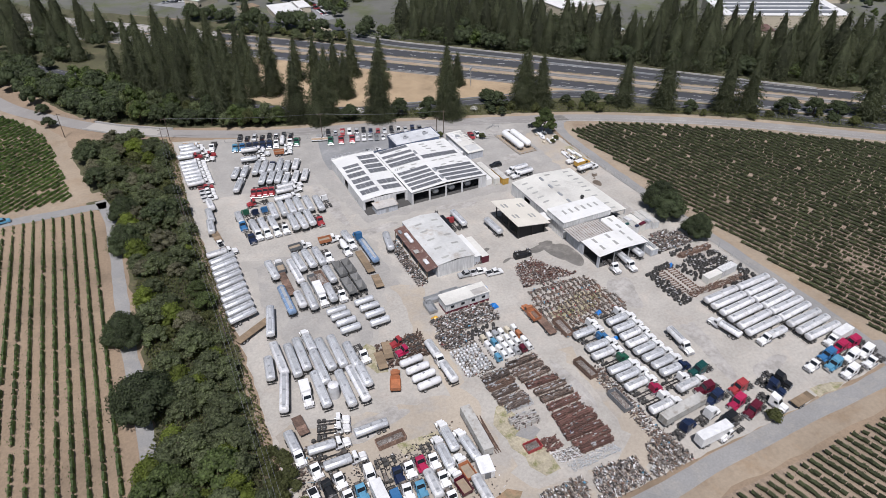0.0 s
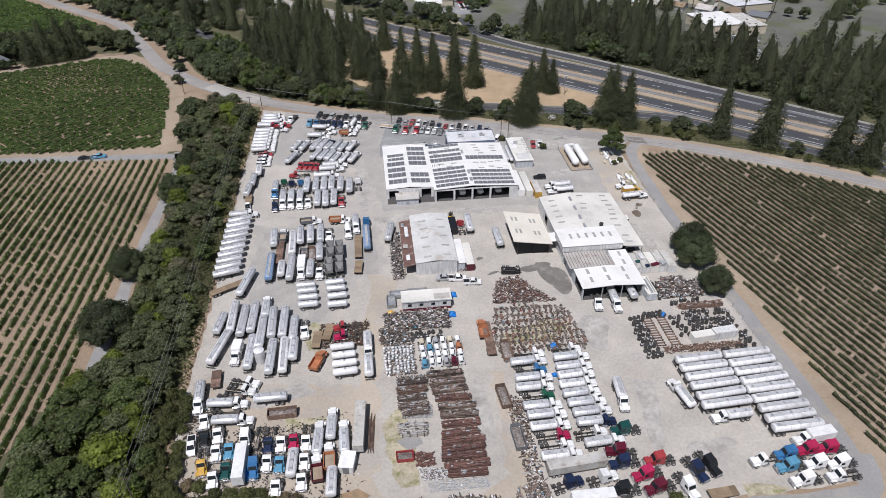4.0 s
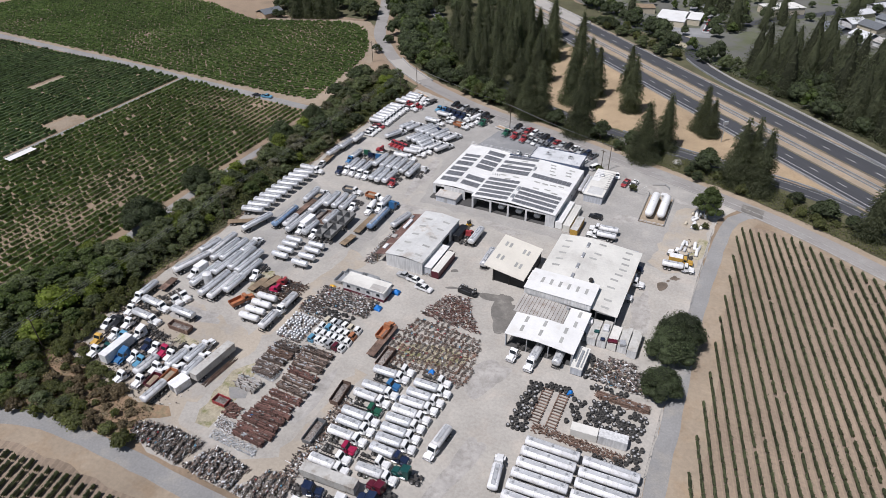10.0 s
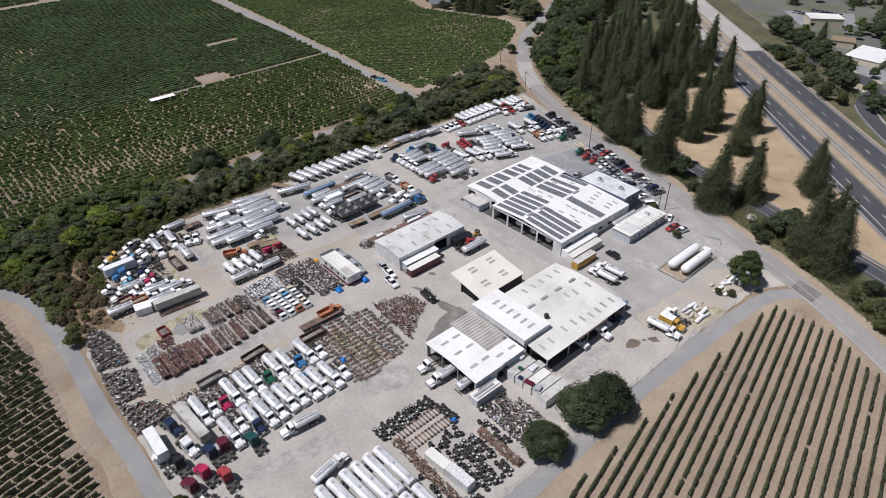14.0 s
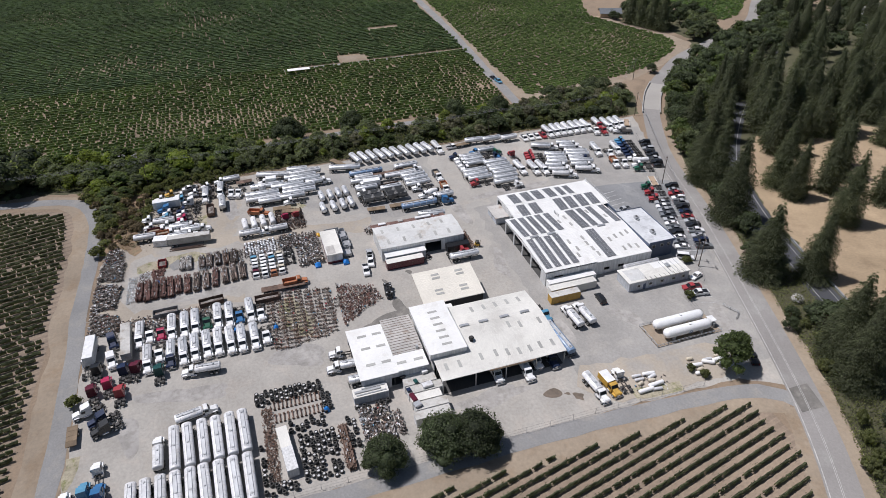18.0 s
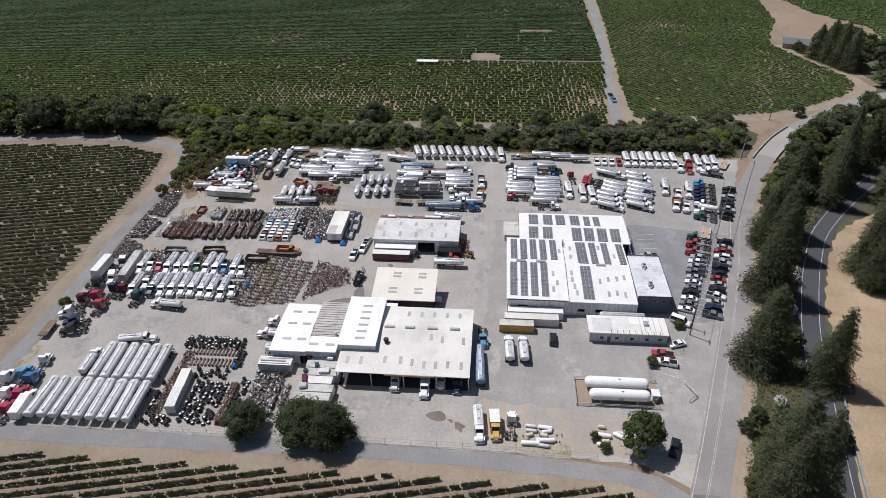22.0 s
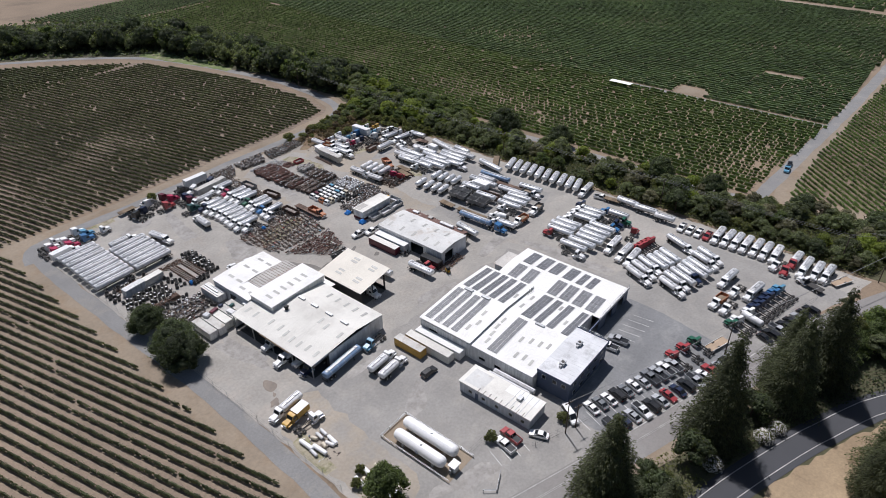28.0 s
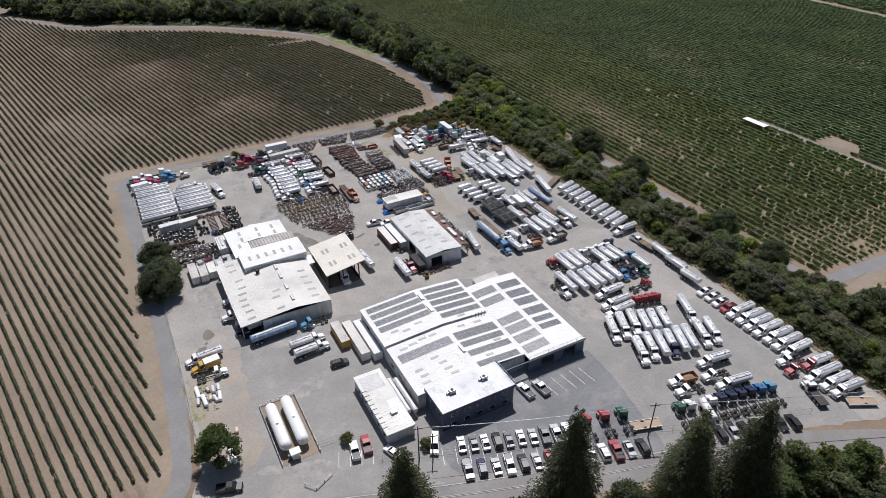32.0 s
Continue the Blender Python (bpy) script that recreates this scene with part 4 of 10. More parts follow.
def joined(name, blobs, cards, mat):
    """Lumps and leaf faces in one crown mesh."""
    verts, loops, sizes, k = [], [], [], 0
    for v, f in blobs:
        verts.append(v)
        loops.append(np.array(f).ravel() + k)
        sizes.append(np.full(len(f), 4))
        k += len(v)
    verts.append(cards)
    loops.append(np.arange(len(cards)) + k)
    sizes.append(np.full(len(cards) // 4, 4))
    return soup(name, np.concatenate(verts), np.concatenate(loops), np.concatenate(sizes), mat)


def trunk_shape(height, radius, limbs, r, spread):
    s = Shape()
    s.tube((0, 0, -0.2), (0.1, 0.05, height * 0.55), radius, 8, radius * 0.6)
    for i in range(limbs):
        a = 2 * math.pi * (i + r.uniform(-0.3, 0.3)) / limbs
        z = height * r.uniform(0.3, 0.5)
        s.tube((0, 0, z), (spread * math.cos(a), spread * math.sin(a), height * r.uniform(0.6, 0.8)), radius * 0.45, 6, radius * 0.12)
    return s


def broad_kit(seed, height, radius, mat, lobes=11, cards=80, size=0.75, low=0.22):
    """Trunk and crown of a broad-leaved tree, 1 unit = 1 m."""
    r = np.random.default_rng(seed)
    blobs, centres, normals = [], [], []
    for i in range(lobes):
        a = 2 * math.pi * i * 0.382 + r.uniform(-0.4, 0.4)
        q = math.sqrt((i + 0.4) / lobes) * r.uniform(0.75, 1.0)
        lr = radius * (r.uniform(0.34, 0.5) if lobes < 15 else r.uniform(0.2, 0.42))
        zc = height * (low + 0.16) + (height * (0.78 - low)) * (1 - q ** 1.7) * r.uniform(0.75, 1.0)
        c = np.array([q * (radius - lr * 0.7) * math.cos(a), q * (radius - lr * 0.7) * math.sin(a), max(zc, height * low + lr * 0.6)])
        c[2] = min(c[2], height - lr * 0.8)
        blobs.append(lobe(c, lr * 0.8, r, *((4, 7) if cards > 40 else (3, 6))))
        d = r.normal(size=(cards, 3))
        d /= np.linalg.norm(d, axis=1, keepdims=True)
        d[:, 2] = np.where(d[:, 2] < -0.35, -d[:, 2], d[:, 2])
        knobs = np.array([noise.noise(Vector(c + q3 * lr) * 0.6) for q3 in d])[:, None]
        centres.append(c + d * lr * (r.uniform(0.74, 1.06, (cards, 1)) + 0.3 * knobs) * np.array([1, 1, 0.9]))
        nn = d + r.normal(size=d.shape) * 0.55
        normals.append(nn / np.linalg.norm(nn, axis=1, keepdims=True))
    cards_v = leaf_cards(np.concatenate(centres), np.concatenate(normals), size, r)
    return trunk_shape(height, max(0.12, radius * 0.055), 5, r, radius * 0.5).mesh("trunk", M["bark"]), joined("crown", blobs, cards_v, mat)


def conifer_kit(seed, height, radius, mat, levels=34, per=15, cards=11, size=0.62, stretch=1.5, heart=0.62):
    """A redwood: a tapering stem hidden by dense drooping boughs, each a plume of small sprays."""
    r = np.random.default_rng(seed)
    swell = r.uniform(0.84, 1.1, (7, 6))
    phase, tier = r.uniform(0, 6), 2 * math.pi * 2.3 / height * (height / levels)

    def reach_at(t, a):
        k = swell[int(t * 6.99), int(a / (2 * math.pi) * 6) % 6]
        return radius * (1 - t ** 1.45) ** 0.88 * (0.86 + 0.14 * min(1.0, t / 0.12)) * k

    centres, along, sizes = [], [], []
    for i in range(levels):
        t = (i + r.uniform(-0.3, 0.3)) / levels
        t = min(0.985, max(0.0, t))
        n = max(3, int(per * (1.08 - 0.75 * t)))
        for k in range(n):
            a = 2 * math.pi * ((k + r.uniform(-0.4, 0.4)) / n + i * 0.137) % (2 * math.pi)
            out = reach_at(t, a) * r.uniform(0.82, 1.12) * (1 + 0.1 * math.sin(i * tier + phase)) + 0.4
            d = np.array([math.cos(a), math.sin(a), 0.0])
            side = np.array([-d[1], d[0], 0.0])
            z = height * (0.03 + 0.95 * t) + r.uniform(-0.4, 0.4)
            step = 1.55 * math.sin(3.0 * a + phase)
            z = round((z + step) / 1.9) * 1.9 - step + r.normal() * 0.16
            lift, droop = r.uniform(0.1, 0.3), r.uniform(0.35, 0.62)
            m = max(4, int(cards * (0.45 + 0.55 * out / radius)))
            q = r.uniform(0.3, 1.0, m) ** 0.7
            wide = 0.3 * out * np.sin(np.clip(q, 0, 0.97) * math.pi) ** 0.8 + 0.12
            f = r.normal(size=m) * wide * 0.6
            zz = z + out * (lift * q - droop * q * q) - np.abs(f) * 0.35 + r.normal(size=m) * 0.12
            centres.append(d * (out * q)[:, None] + side * f[:, None] + np.stack([np.zeros(m), np.zeros(m), zz], 1))
            along.append(d + side * (f * 0.5 / out)[:, None] + np.stack([np.zeros(m), np.zeros(m), lift - 1.6 * droop * q], 1))
            sizes.append(size * (0.75 + 0.5 * (1 - q)) * np.full(m, 0.7 + 0.3 * (1 - t)))
    centres, along, sizes = np.concatenate(centres), np.concatenate(along), np.concatenate(sizes)
    along /= np.linalg.norm(along, axis=1, keepdims=True)
    cards_v = spray_cards(centres, along, np.tile(np.array([0, 0, 1.0]), (len(centres), 1)), sizes * stretch, r)
    rings, core, faces = 14, [], []
    for i in range(rings):
        t = i / (rings - 1) * 0.97
        for k in range(10):
            a = 2 * math.pi * k / 10
            q = heart * reach_at(t, a) * r.uniform(0.75, 1.1) + 0.04
            core.append((q * math.cos(a), q * math.sin(a), height * (0.03 + 0.93 * t) - 0.25 * q))
    for i in range(rings - 1):
        for k in range(10):
            faces.append((i * 10 + k, i * 10 + (k + 1) % 10, (i + 1) * 10 + (k + 1) % 10, (i + 1) * 10 + k))
    trunk = Shape().tube((0, 0, -0.3), (0, 0, height * 0.5), radius * 0.11, 8, radius * 0.06).mesh("trunk", M["bark"])
    return trunk, joined("crown", [(np.array(core), faces)], cards_v, mat)


KITS = {
    "redwood": [conifer_kit(s, 30, 5.4, M["conifer"], 34, 15, 15, 0.52) for s in (1, 2, 3, 4, 5)],
    "big_redwood": [conifer_kit(s, 30, 5.4, M["conifer"], 44, 20, 34, 0.33) for s in (6, 7, 8)],
    "big_oak": [broad_kit(s, 10, 6.0, M["oak"], 44, 230, 0.34, -0.02) for s in (15, 16)],
    "gate_tree": [broad_kit(17, 12, 5.0, M["bright"], 30, 170, 0.4, 0.08)],
    "oak": [broad_kit(s, 10, 6.0, M["oak"], 17, 90, 0.66, 0.1) for s in (11, 12, 13)],
    "willow": [broad_kit(s, 8, 4.4, M["willow"], 15, 84, 0.5, 0.1) for s in (21, 22, 23)],
    "ash": [broad_kit(s, 9, 4.2, M["bright"], 15, 84, 0.52, 0.1) for s in (31, 32)],
    "dry_willow": [broad_kit(s, 8, 4.4, M["dry_willow"], 18, 84, 0.42, 0.06) for s in (25, 26)],
    "young": [broad_kit(35, 7, 3.4, M["young"], 14, 84, 0.42, 0.06)],
    "shrub": [broad_kit(s, 3.0, 2.3, M["shrub"], 8, 60, 0.42, 0.02) for s in (41, 42, 43)],
    "dry_shrub": [broad_kit(s, 2.6, 2.3, M["dry_shrub"], 8, 60, 0.4, 0.02) for s in (44, 45)],
}
WORDS = {
    "redwood": ("redwood_tree", "tall dark green redwood with drooping tiers", "tree"),
    "big_redwood": ("redwood_tree", "tall broad redwood with layered drooping boughs", "tree"),
    "gate_tree": ("ash_tree", "leafy green tree beside the gate", "tree"),
    "big_oak": ("oak_tree", "broad dense dark green oak with rounded crown", "tree"),
    "oak": ("oak_tree", "broad dense dark green oak with rounded crown", "tree"),
    "willow": ("willow_tree", "bushy grey-green willow by the creek", "tree"),
    "ash": ("ash_tree", "bright green leafy tree by the creek", "tree"),
    "dry_willow": ("willow_tree", "grey-brown open willow by the creek", "tree"),
    "young": ("ash_tree", "small yellow-green tree by the creek", "tree"),
    "shrub": ("shrub", "low rounded olive-green shrub", "shrub"),
    "dry_shrub": ("shrub", "low brown dry brush on the bank", "shrub"),
}
SIZES = {"dry_willow": (8, 4.4), "young": (7, 3.4), "big_oak": (10, 6.0), "gate_tree": (12, 5.0), "redwood": (30, 5.4), "big_redwood": (30, 5.4), "oak": (10, 6.0), "willow": (8, 4.4), "ash": (9, 4.2), "shrub": (3.0, 2.3), "dry_shrub": (2.6, 2.3)}


def tree(kind, x, y, height=None, radius=None, group="", label=""):
    h0, r0 = SIZES[kind]
    h, q = height or h0, (radius or r0) * (1.0 if "shrub" in kind else 1.22 if kind == "big_redwood" else 1.22 if kind == "redwood" else 1.2)
    trunk, crown = KITS[kind][int(rng.integers(len(KITS[kind])))]
    name, words, cat = WORDS[kind]
    if "shrub" in kind:
        root = single(name, crown, None, label or words, cat, group, "", x, y, 0, float(rng.uniform(0, 360)))
        root.scale = (q / r0, q / r0, h / h0)
        return root
    root = thing(name, label or words, cat, group, x, y, 0, float(rng.uniform(0, 360)))
    root.scale = (q / r0, q / r0, h / h0)
    part("trunk", trunk, None, root)
    part("crown", crown, None, root)
    return root


def scatter(poly, n, apart, seed):
    """Seeded places inside an outline, none nearer to another than apart."""
    r = np.random.default_rng(seed)
    p = np.array(poly)
    lo, hi = p.min(0), p.max(0)
    out = []
    for _ in range(n * 40):
        q = r.uniform(lo, hi)
        if inside(np.array([q[0]]), np.array([q[1]]), poly)[0] and all((q[0] - a) ** 2 + (q[1] - b) ** 2 > apart ** 2 for a, b in out):
            out.append((float(q[0]), float(q[1])))
            if len(out) == n:
                break
    return out


# single trees that stand out
for kind, x, y, h, q, label in (
        ("big_oak", 50.6, -17.2, 10.0, 6.2, "large dark spreading oak at the yard's edge"), ("big_oak", 52.2, -10.8, 10.6, 6.0, "dark spreading oak beside the gravel lane"), ("big_oak", 50.7, -31.2, 8.6, 5.0, "dark round oak beside the tyre stacks"),
        ("gate_tree", 49.6, 60.0, 12.5, 4.6, "light green tree at the yard's gate"), 
        ("shrub", 9.5, -99.3, 3.4, 2.3, "small round green bush by the lane"), ("shrub", -58, -100.5, 3.8, 3.2, "dark rounded bush at the lane's bend"),
        ("big_oak", -127, -2, 10, 5.6, "dark oak beside the gravel lane"), ("big_oak", -124.5, -30, 12, 7.4, "large dark oak beside the gravel lane"),
        ("big_oak", -123, 45, 10, 5.5, "dark oak beside the gravel lane"), ("big_oak", -122, 66, 9.5, 5.2, "dark oak beside the gravel lane"),
        ("shrub", 22.5, 67.5, 2.6, 1.9, "small bush at the fence"), ("shrub", 7, 77.6, 2.2, 2.0, "small bush at the office corner"),
        ("shrub", 47.5, 50, 2.0, 1.5, "small bush behind the pressure tanks"), ("shrub", 50.5, 52, 2.2, 1.6, "small bush at the fence")):
    tree(kind, x, y, h, q, "", label)

# redwoods along the roads
for x, y, h, q in ((20, 95, 26, 6.0), (-10, 107, 32, 6.2), (-44, 121.5, 30, 6.0), (-31.5, 117, 28, 5.6), (-36.5, 114, 25, 5.0), (-24, 140, 27, 5.0), (-15, 139, 24, 4.4), (4.6, 142, 28, 5.0), (26, 109, 25, 4.8), (38, 133, 22, 4.4), (42, 129, 18, 3.6), (56, 89, 28, 5.6), (64.5, 85.5, 27, 5.2), (60, 91.5, 28, 5.0)):
    tree("big_redwood", x, y, h, q, "redwoods by the road")
for x, y, h, q in ((101, 69, 27, 4.8), (116, 58, 33, 6.0), (138, 42, 31, 5.8), (148, 37, 30, 5.6), (192, 7, 37, 6.6), (200, -2, 32, 6.0), (-2, 166, 25, 4.6), (-15, 154, 26, 4.8), (-51, 195, 28, 5.2), (-38, 207, 27, 5.0), (-47, 158, 27, 4.8), (-44, 163, 23, 4.2), (-22, 166, 26, 4.8), (-30, 173, 24, 4.6), (-79, 154, 27, 5.0), (-68, 180, 28, 5.2), (-85, 182, 26, 5.0), (-107, 188, 26, 4.8), (-94, 170, 25, 4.8), (-75, 138, 24, 4.8)):
    tree("redwood", x, y, h, q, "redwoods by the road")
for x, y in scatter([(-58, 138), (-84, 153), (-110, 184), (-118, 215), (-95, 262), (-60, 235), (-38, 214), (-56, 185), (-48, 166)], 38, 6.8, 5):
    tree("redwood", x, y, float(rng.uniform(19, 31)), float(rng.uniform(4.2, 5.6)), "redwoods by the road")
ROADSIDE = scatter([(-54, 119.5), (-98, 141), (-126, 163), (-150, 200), (-158, 222), (-126, 222), (-112, 186), (-86, 153), (-58, 130)], 62, 5.0, 6)
for x, y in ROADSIDE:
    if y > 164:
        continue
    tree(("oak", "ash", "willow", "oak", "shrub")[int(rng.integers(5))], x, y, float(rng.uniform(6, 12)), float(rng.uniform(3.6, 6.0)), "roadside trees")
for x, y, h, q in ((45, 95, 8, 5.6), (88, 78, 7, 4.6), (164, 28, 8, 5.4), (174, 21.5, 9, 4.6), (182, 15.5, 8, 5.0), (45, 103, 7, 4.0), (78, 84, 4.5, 3.0), (96, 73, 5, 3.2), (126, 51, 5, 3.4), (14, 104, 8, 4.0), (0, 106, 9, 4.4), (-22, 112, 8, 4.2)):
    tree("oak", x, y, h, q, "roadside trees")
for x, y in scatter([(-18, 107.5), (20, 93.5), (68, 76), (104, 57.5), (137, 34.5), (184, -5), (190, 4), (142, 42), (110, 62), (72, 84), (22, 99), (-18, 113)], 26, 3.6, 12):
    tree(("shrub", "shrub", "oak")[int(rng.integers(3))], x, y, float(rng.uniform(2.2, 5.0)), float(rng.uniform(1.8, 3.0)), "roadside bushes")

for x, y, h, q in ((-59.5, 124.4, 9.0, 4.8), (-66.5, 128.2, 8.4, 4.4), (-53.0, 124.4, 8.0, 4.2)):
    tree("gate_tree", x, y, h, q, "roadside trees", "dense bright green rounded tree beside the redwoods")
tree("willow", -74.5, 128.4, 8.0, 3.6, "roadside trees", "grey-green open tree by the road")

# trees and brush on the town side of the highway
for x, y in scatter([(-54, 279), (-46, 271), (10, 219), (16, 214), (14, 226), (-40, 282)], 24, 3.4, 26):
    tree(("oak", "shrub", "willow")[int(rng.integers(3))], x, y, float(rng.uniform(3.0, 7.5)), float(rng.uniform(2.2, 4.2)), "roadside trees")

# oleanders in flower by the slip road
for x, y, h in ((9.9, 105.0, 2.8), (-16.2, 116.6, 3.0), (-20.7, 118.3, 2.6), (-1.6, 110.1, 3.0), (34, 96, 2.4)):
    bush = thing("oleander", "rounded green oleander covered in white blossom", "shrub", "flowering oleanders", x, y)
    bush.scale = (h / 3.0, h / 3.0, h / 3.0)
    part("foliage", KITS["shrub"][0][1], None, bush)
    r5 = np.random.default_rng(int(abs(x) * 10))
    d = r5.normal(size=(420, 3))
    d[:, 2] = np.abs(d[:, 2])
    d /= np.linalg.norm(d, axis=1, keepdims=True)
    tagged(part("blossom", cards_mesh("blossom", leaf_cards(d * np.array([2.35, 2.35, 2.1]) * r5.uniform(0.9, 1.08, (420, 1)) + np.array([0, 0, 1.0]), d, 0.28, r5), M["blossom"]), None, bush), "clusters of white blossom", "", "", "stuff")

# leafy trees where the creek meets the scrap trucks
for kind, x, y, h, q in (("young", -112, -75, 9, 5.4), ("ash", -119, -67, 10, 6.0), ("young", -107, -86, 7.5, 4.4), ("ash", -121, -84, 10, 6.0), ("willow", -115, -97, 8, 5.0), ("ash", -106, -97, 7, 4.6), ("willow", -128, -74, 8, 5.0), ("ash", -112, -58, 9, 5.0), ("ash", -126, -98, 9, 5.6), ("willow", -110, -108, 7, 4.6), ("shrub", -99.5, -92, 3.6, 3.0), ("shrub", -95, -97, 3.2, 2.8), ("shrub", -101, -100, 3.6, 3.2), ("shrub", -88, -96, 2.8, 2.6), ("ash", -97, -95, 5.0, 3.2), ("willow", -92, -99, 4.6, 3.0), ("young", -103, -104, 6.0, 3.8), ("willow", -86, -100.5, 3.8, 2.8), ("ash", -98, -101, 5.4, 3.4), ("willow", -104, -91, 6.0, 3.6), ("oak", -110, -91, 7.0, 4.4), ("willow", -80, -99, 3.4, 2.6), ("ash", -116, -106, 7.0, 4.2)):
    tree(kind, x, y, h, q, "trees along the creek")

for x, y in scatter([(-98.4, -56), (-102.5, -56), (-103.5, -86), (-95.6, -87), (-97.4, -72)], 30, 1.9, 23):
    tree("shrub", x, y, float(rng.uniform(2.0, 3.8)), float(rng.uniform(1.6, 2.6)), "bushes on the bank")
for x, y in scatter([(-88, -90), (-74, -89.5), (-62, -92), (-58, -97), (-70, -99), (-84, -98)], 22, 2.6, 24):
    tree("dry_shrub" if rng.random() < 0.62 else "shrub", x, y, float(rng.uniform(1.0, 2.2)), float(rng.uniform(1.1, 2.0)), "bushes on the bank")

for x, y in scatter([(-94, -82.5), (-87, -85.5), (-80, -86), (-70, -88.5), (-72, -93), (-92, -90)], 26, 2.4, 27):
    tree("shrub" if rng.random() < 0.65 else "dry_shrub", x, y, float(rng.uniform(1.4, 3.0)), float(rng.uniform(1.4, 2.6)), "bushes on the bank")

# creek belt
BELT = [(-102.5, 122), (-104, 60), (-103, 10), (-103, -60), (-104, -84), (-107, -108), (-112, -128), (-132, -128), (-130, -60), (-121.5, -36), (-122, 66), (-129, 86), (-134, 128), (-124, 135)]
for i, (x, y) in enumerate(scatter(BELT, 175, 3.7, 21)):
    kind = ("willow", "oak", "ash", "willow", "shrub", "oak", "dry_willow", "dry_willow", "willow", "shrub", "oak", "young")[int(rng.integers(12))]
    if y > -20 and kind == "oak" and i % 3:
        kind = "willow"
    if y < -20:
        kind = {"oak": "ash" if y < -48 else "willow", "shrub": "young", "dry_willow": "willow"}.get(kind, kind)
    h0, r0 = SIZES[kind]
    k = float(rng.uniform(0.75, 1.15)) * (0.78 if x > -107 else 1.0)
    tree(kind, x, y, h0 * k * (0.88 if kind != "shrub" else 1.2), r0 * k * (0.92 if kind != "shrub" else 1.3), "trees along the creek")
for x, y in scatter([(-100, -86), (-84, -90), (-78, -97), (-64, -99), (-62, -101), (-78, -102), (-94, -106), (-104, -112), (-104, -95)], 34, 2.6, 22):
    if any(math.dist((x, y), q) < 3.0 for q in ((-96, -91), (-88, -90.5))):
        continue
    tree("shrub" if rng.random() < 0.7 else "dry_shrub", x, y, float(rng.uniform(1.8, 3.6)), float(rng.uniform(1.6, 3.0)), "bushes on the bank")
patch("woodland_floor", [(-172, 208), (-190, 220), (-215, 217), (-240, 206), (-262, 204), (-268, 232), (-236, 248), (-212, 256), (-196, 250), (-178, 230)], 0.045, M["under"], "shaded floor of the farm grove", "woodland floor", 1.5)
for x, y in scatter([(-174, 212), (-190, 222), (-208, 222), (-232, 214), (-256, 208), (-262, 232), (-236, 245), (-212, 252), (-196, 245), (-182, 230)], 34, 5.2, 61):
    tree(("oak", "willow", "willow", "oak")[int(rng.integers(4))], x, y, float(rng.uniform(8, 13)), float(rng.uniform(4.5, 6)), "farm trees")
for x, y, h in ((-218, 211, 26), (-212, 214, 24), (-226, 208, 25), (-233, 205, 20)):
    tree("redwood", x, y, h, 5.4, "farm trees")
for x, y in ((-242, 200), (-247, 200), (-252, 202), (-150, 184), (-147, 164.5)):
    tree("oak", x, y, 5.0, 3.2, "farm trees")


FAR = {"redwood": conifer_kit(9, 30, 7.4, M["conifer"], 28, 13, 13, 0.58, 1.4, 0.58), "oak": broad_kit(14, 10, 6.4, M["oak"], 12, 44, 0.85, 0.05), "willow": broad_kit(24, 8, 4.8, M["willow"], 9, 40, 0.8, 0.05), "ash": broad_kit(34, 9, 4.6, M["bright"], 9, 40, 0.8, 0.05)}


def woods(name, label, places, kinds, seed, lo, hi):
    """Far trees that nobody could count, in one mesh."""
    r = np.random.default_rng(seed)
    verts, loops, sizes, mats, k = [], [], [], [], 0
    source = {}
    for key in set(kinds):
        me = FAR[key][1]
        co = np.empty(len(me.vertices) * 3, np.float32)
        me.vertices.foreach_get("co", co)
        ix = np.empty(len(me.loops), np.int32)
        me.loops.foreach_get("vertex_index", ix)
        source[key] = (co.reshape(-1, 3), ix, len(me.polygons), me.materials[0])
    chosen = [kinds[int(r.integers(len(kinds)))] for _ in places]
    slots = sorted(set(kinds))
    for (x, y), key in zip(places, chosen):
        co, ix, n, _ = source[key]
        f = r.uniform(lo, hi)
        a = r.uniform(0, 6.28)
        rot = np.array([[math.cos(a), -math.sin(a), 0], [math.sin(a), math.cos(a), 0], [0, 0, 1]])
        verts.append((co * f * r.uniform(0.85, 1.15, 3) * ((1.2, 1.2, 0.97) if key == "redwood" else (1, 1, 1))) @ rot.T + np.array([x, y, 0]))
        loops.append(ix + k)
        sizes.append(np.full(n, 4))
        mats.append(np.full(n, slots.index(key)))
        k += len(co)
    me = soup(name, np.concatenate(verts), np.concatenate(loops), np.concatenate(sizes), None)
    for key in slots:
        me.materials.append(source[key][3])
    idx = np.concatenate(mats).astype(np.int32)
    if len(idx) == len(me.polygons):
        me.polygons.foreach_set("material_index", idx)
    return tagged(new(name, me), label, "woodland", "", "stuff")


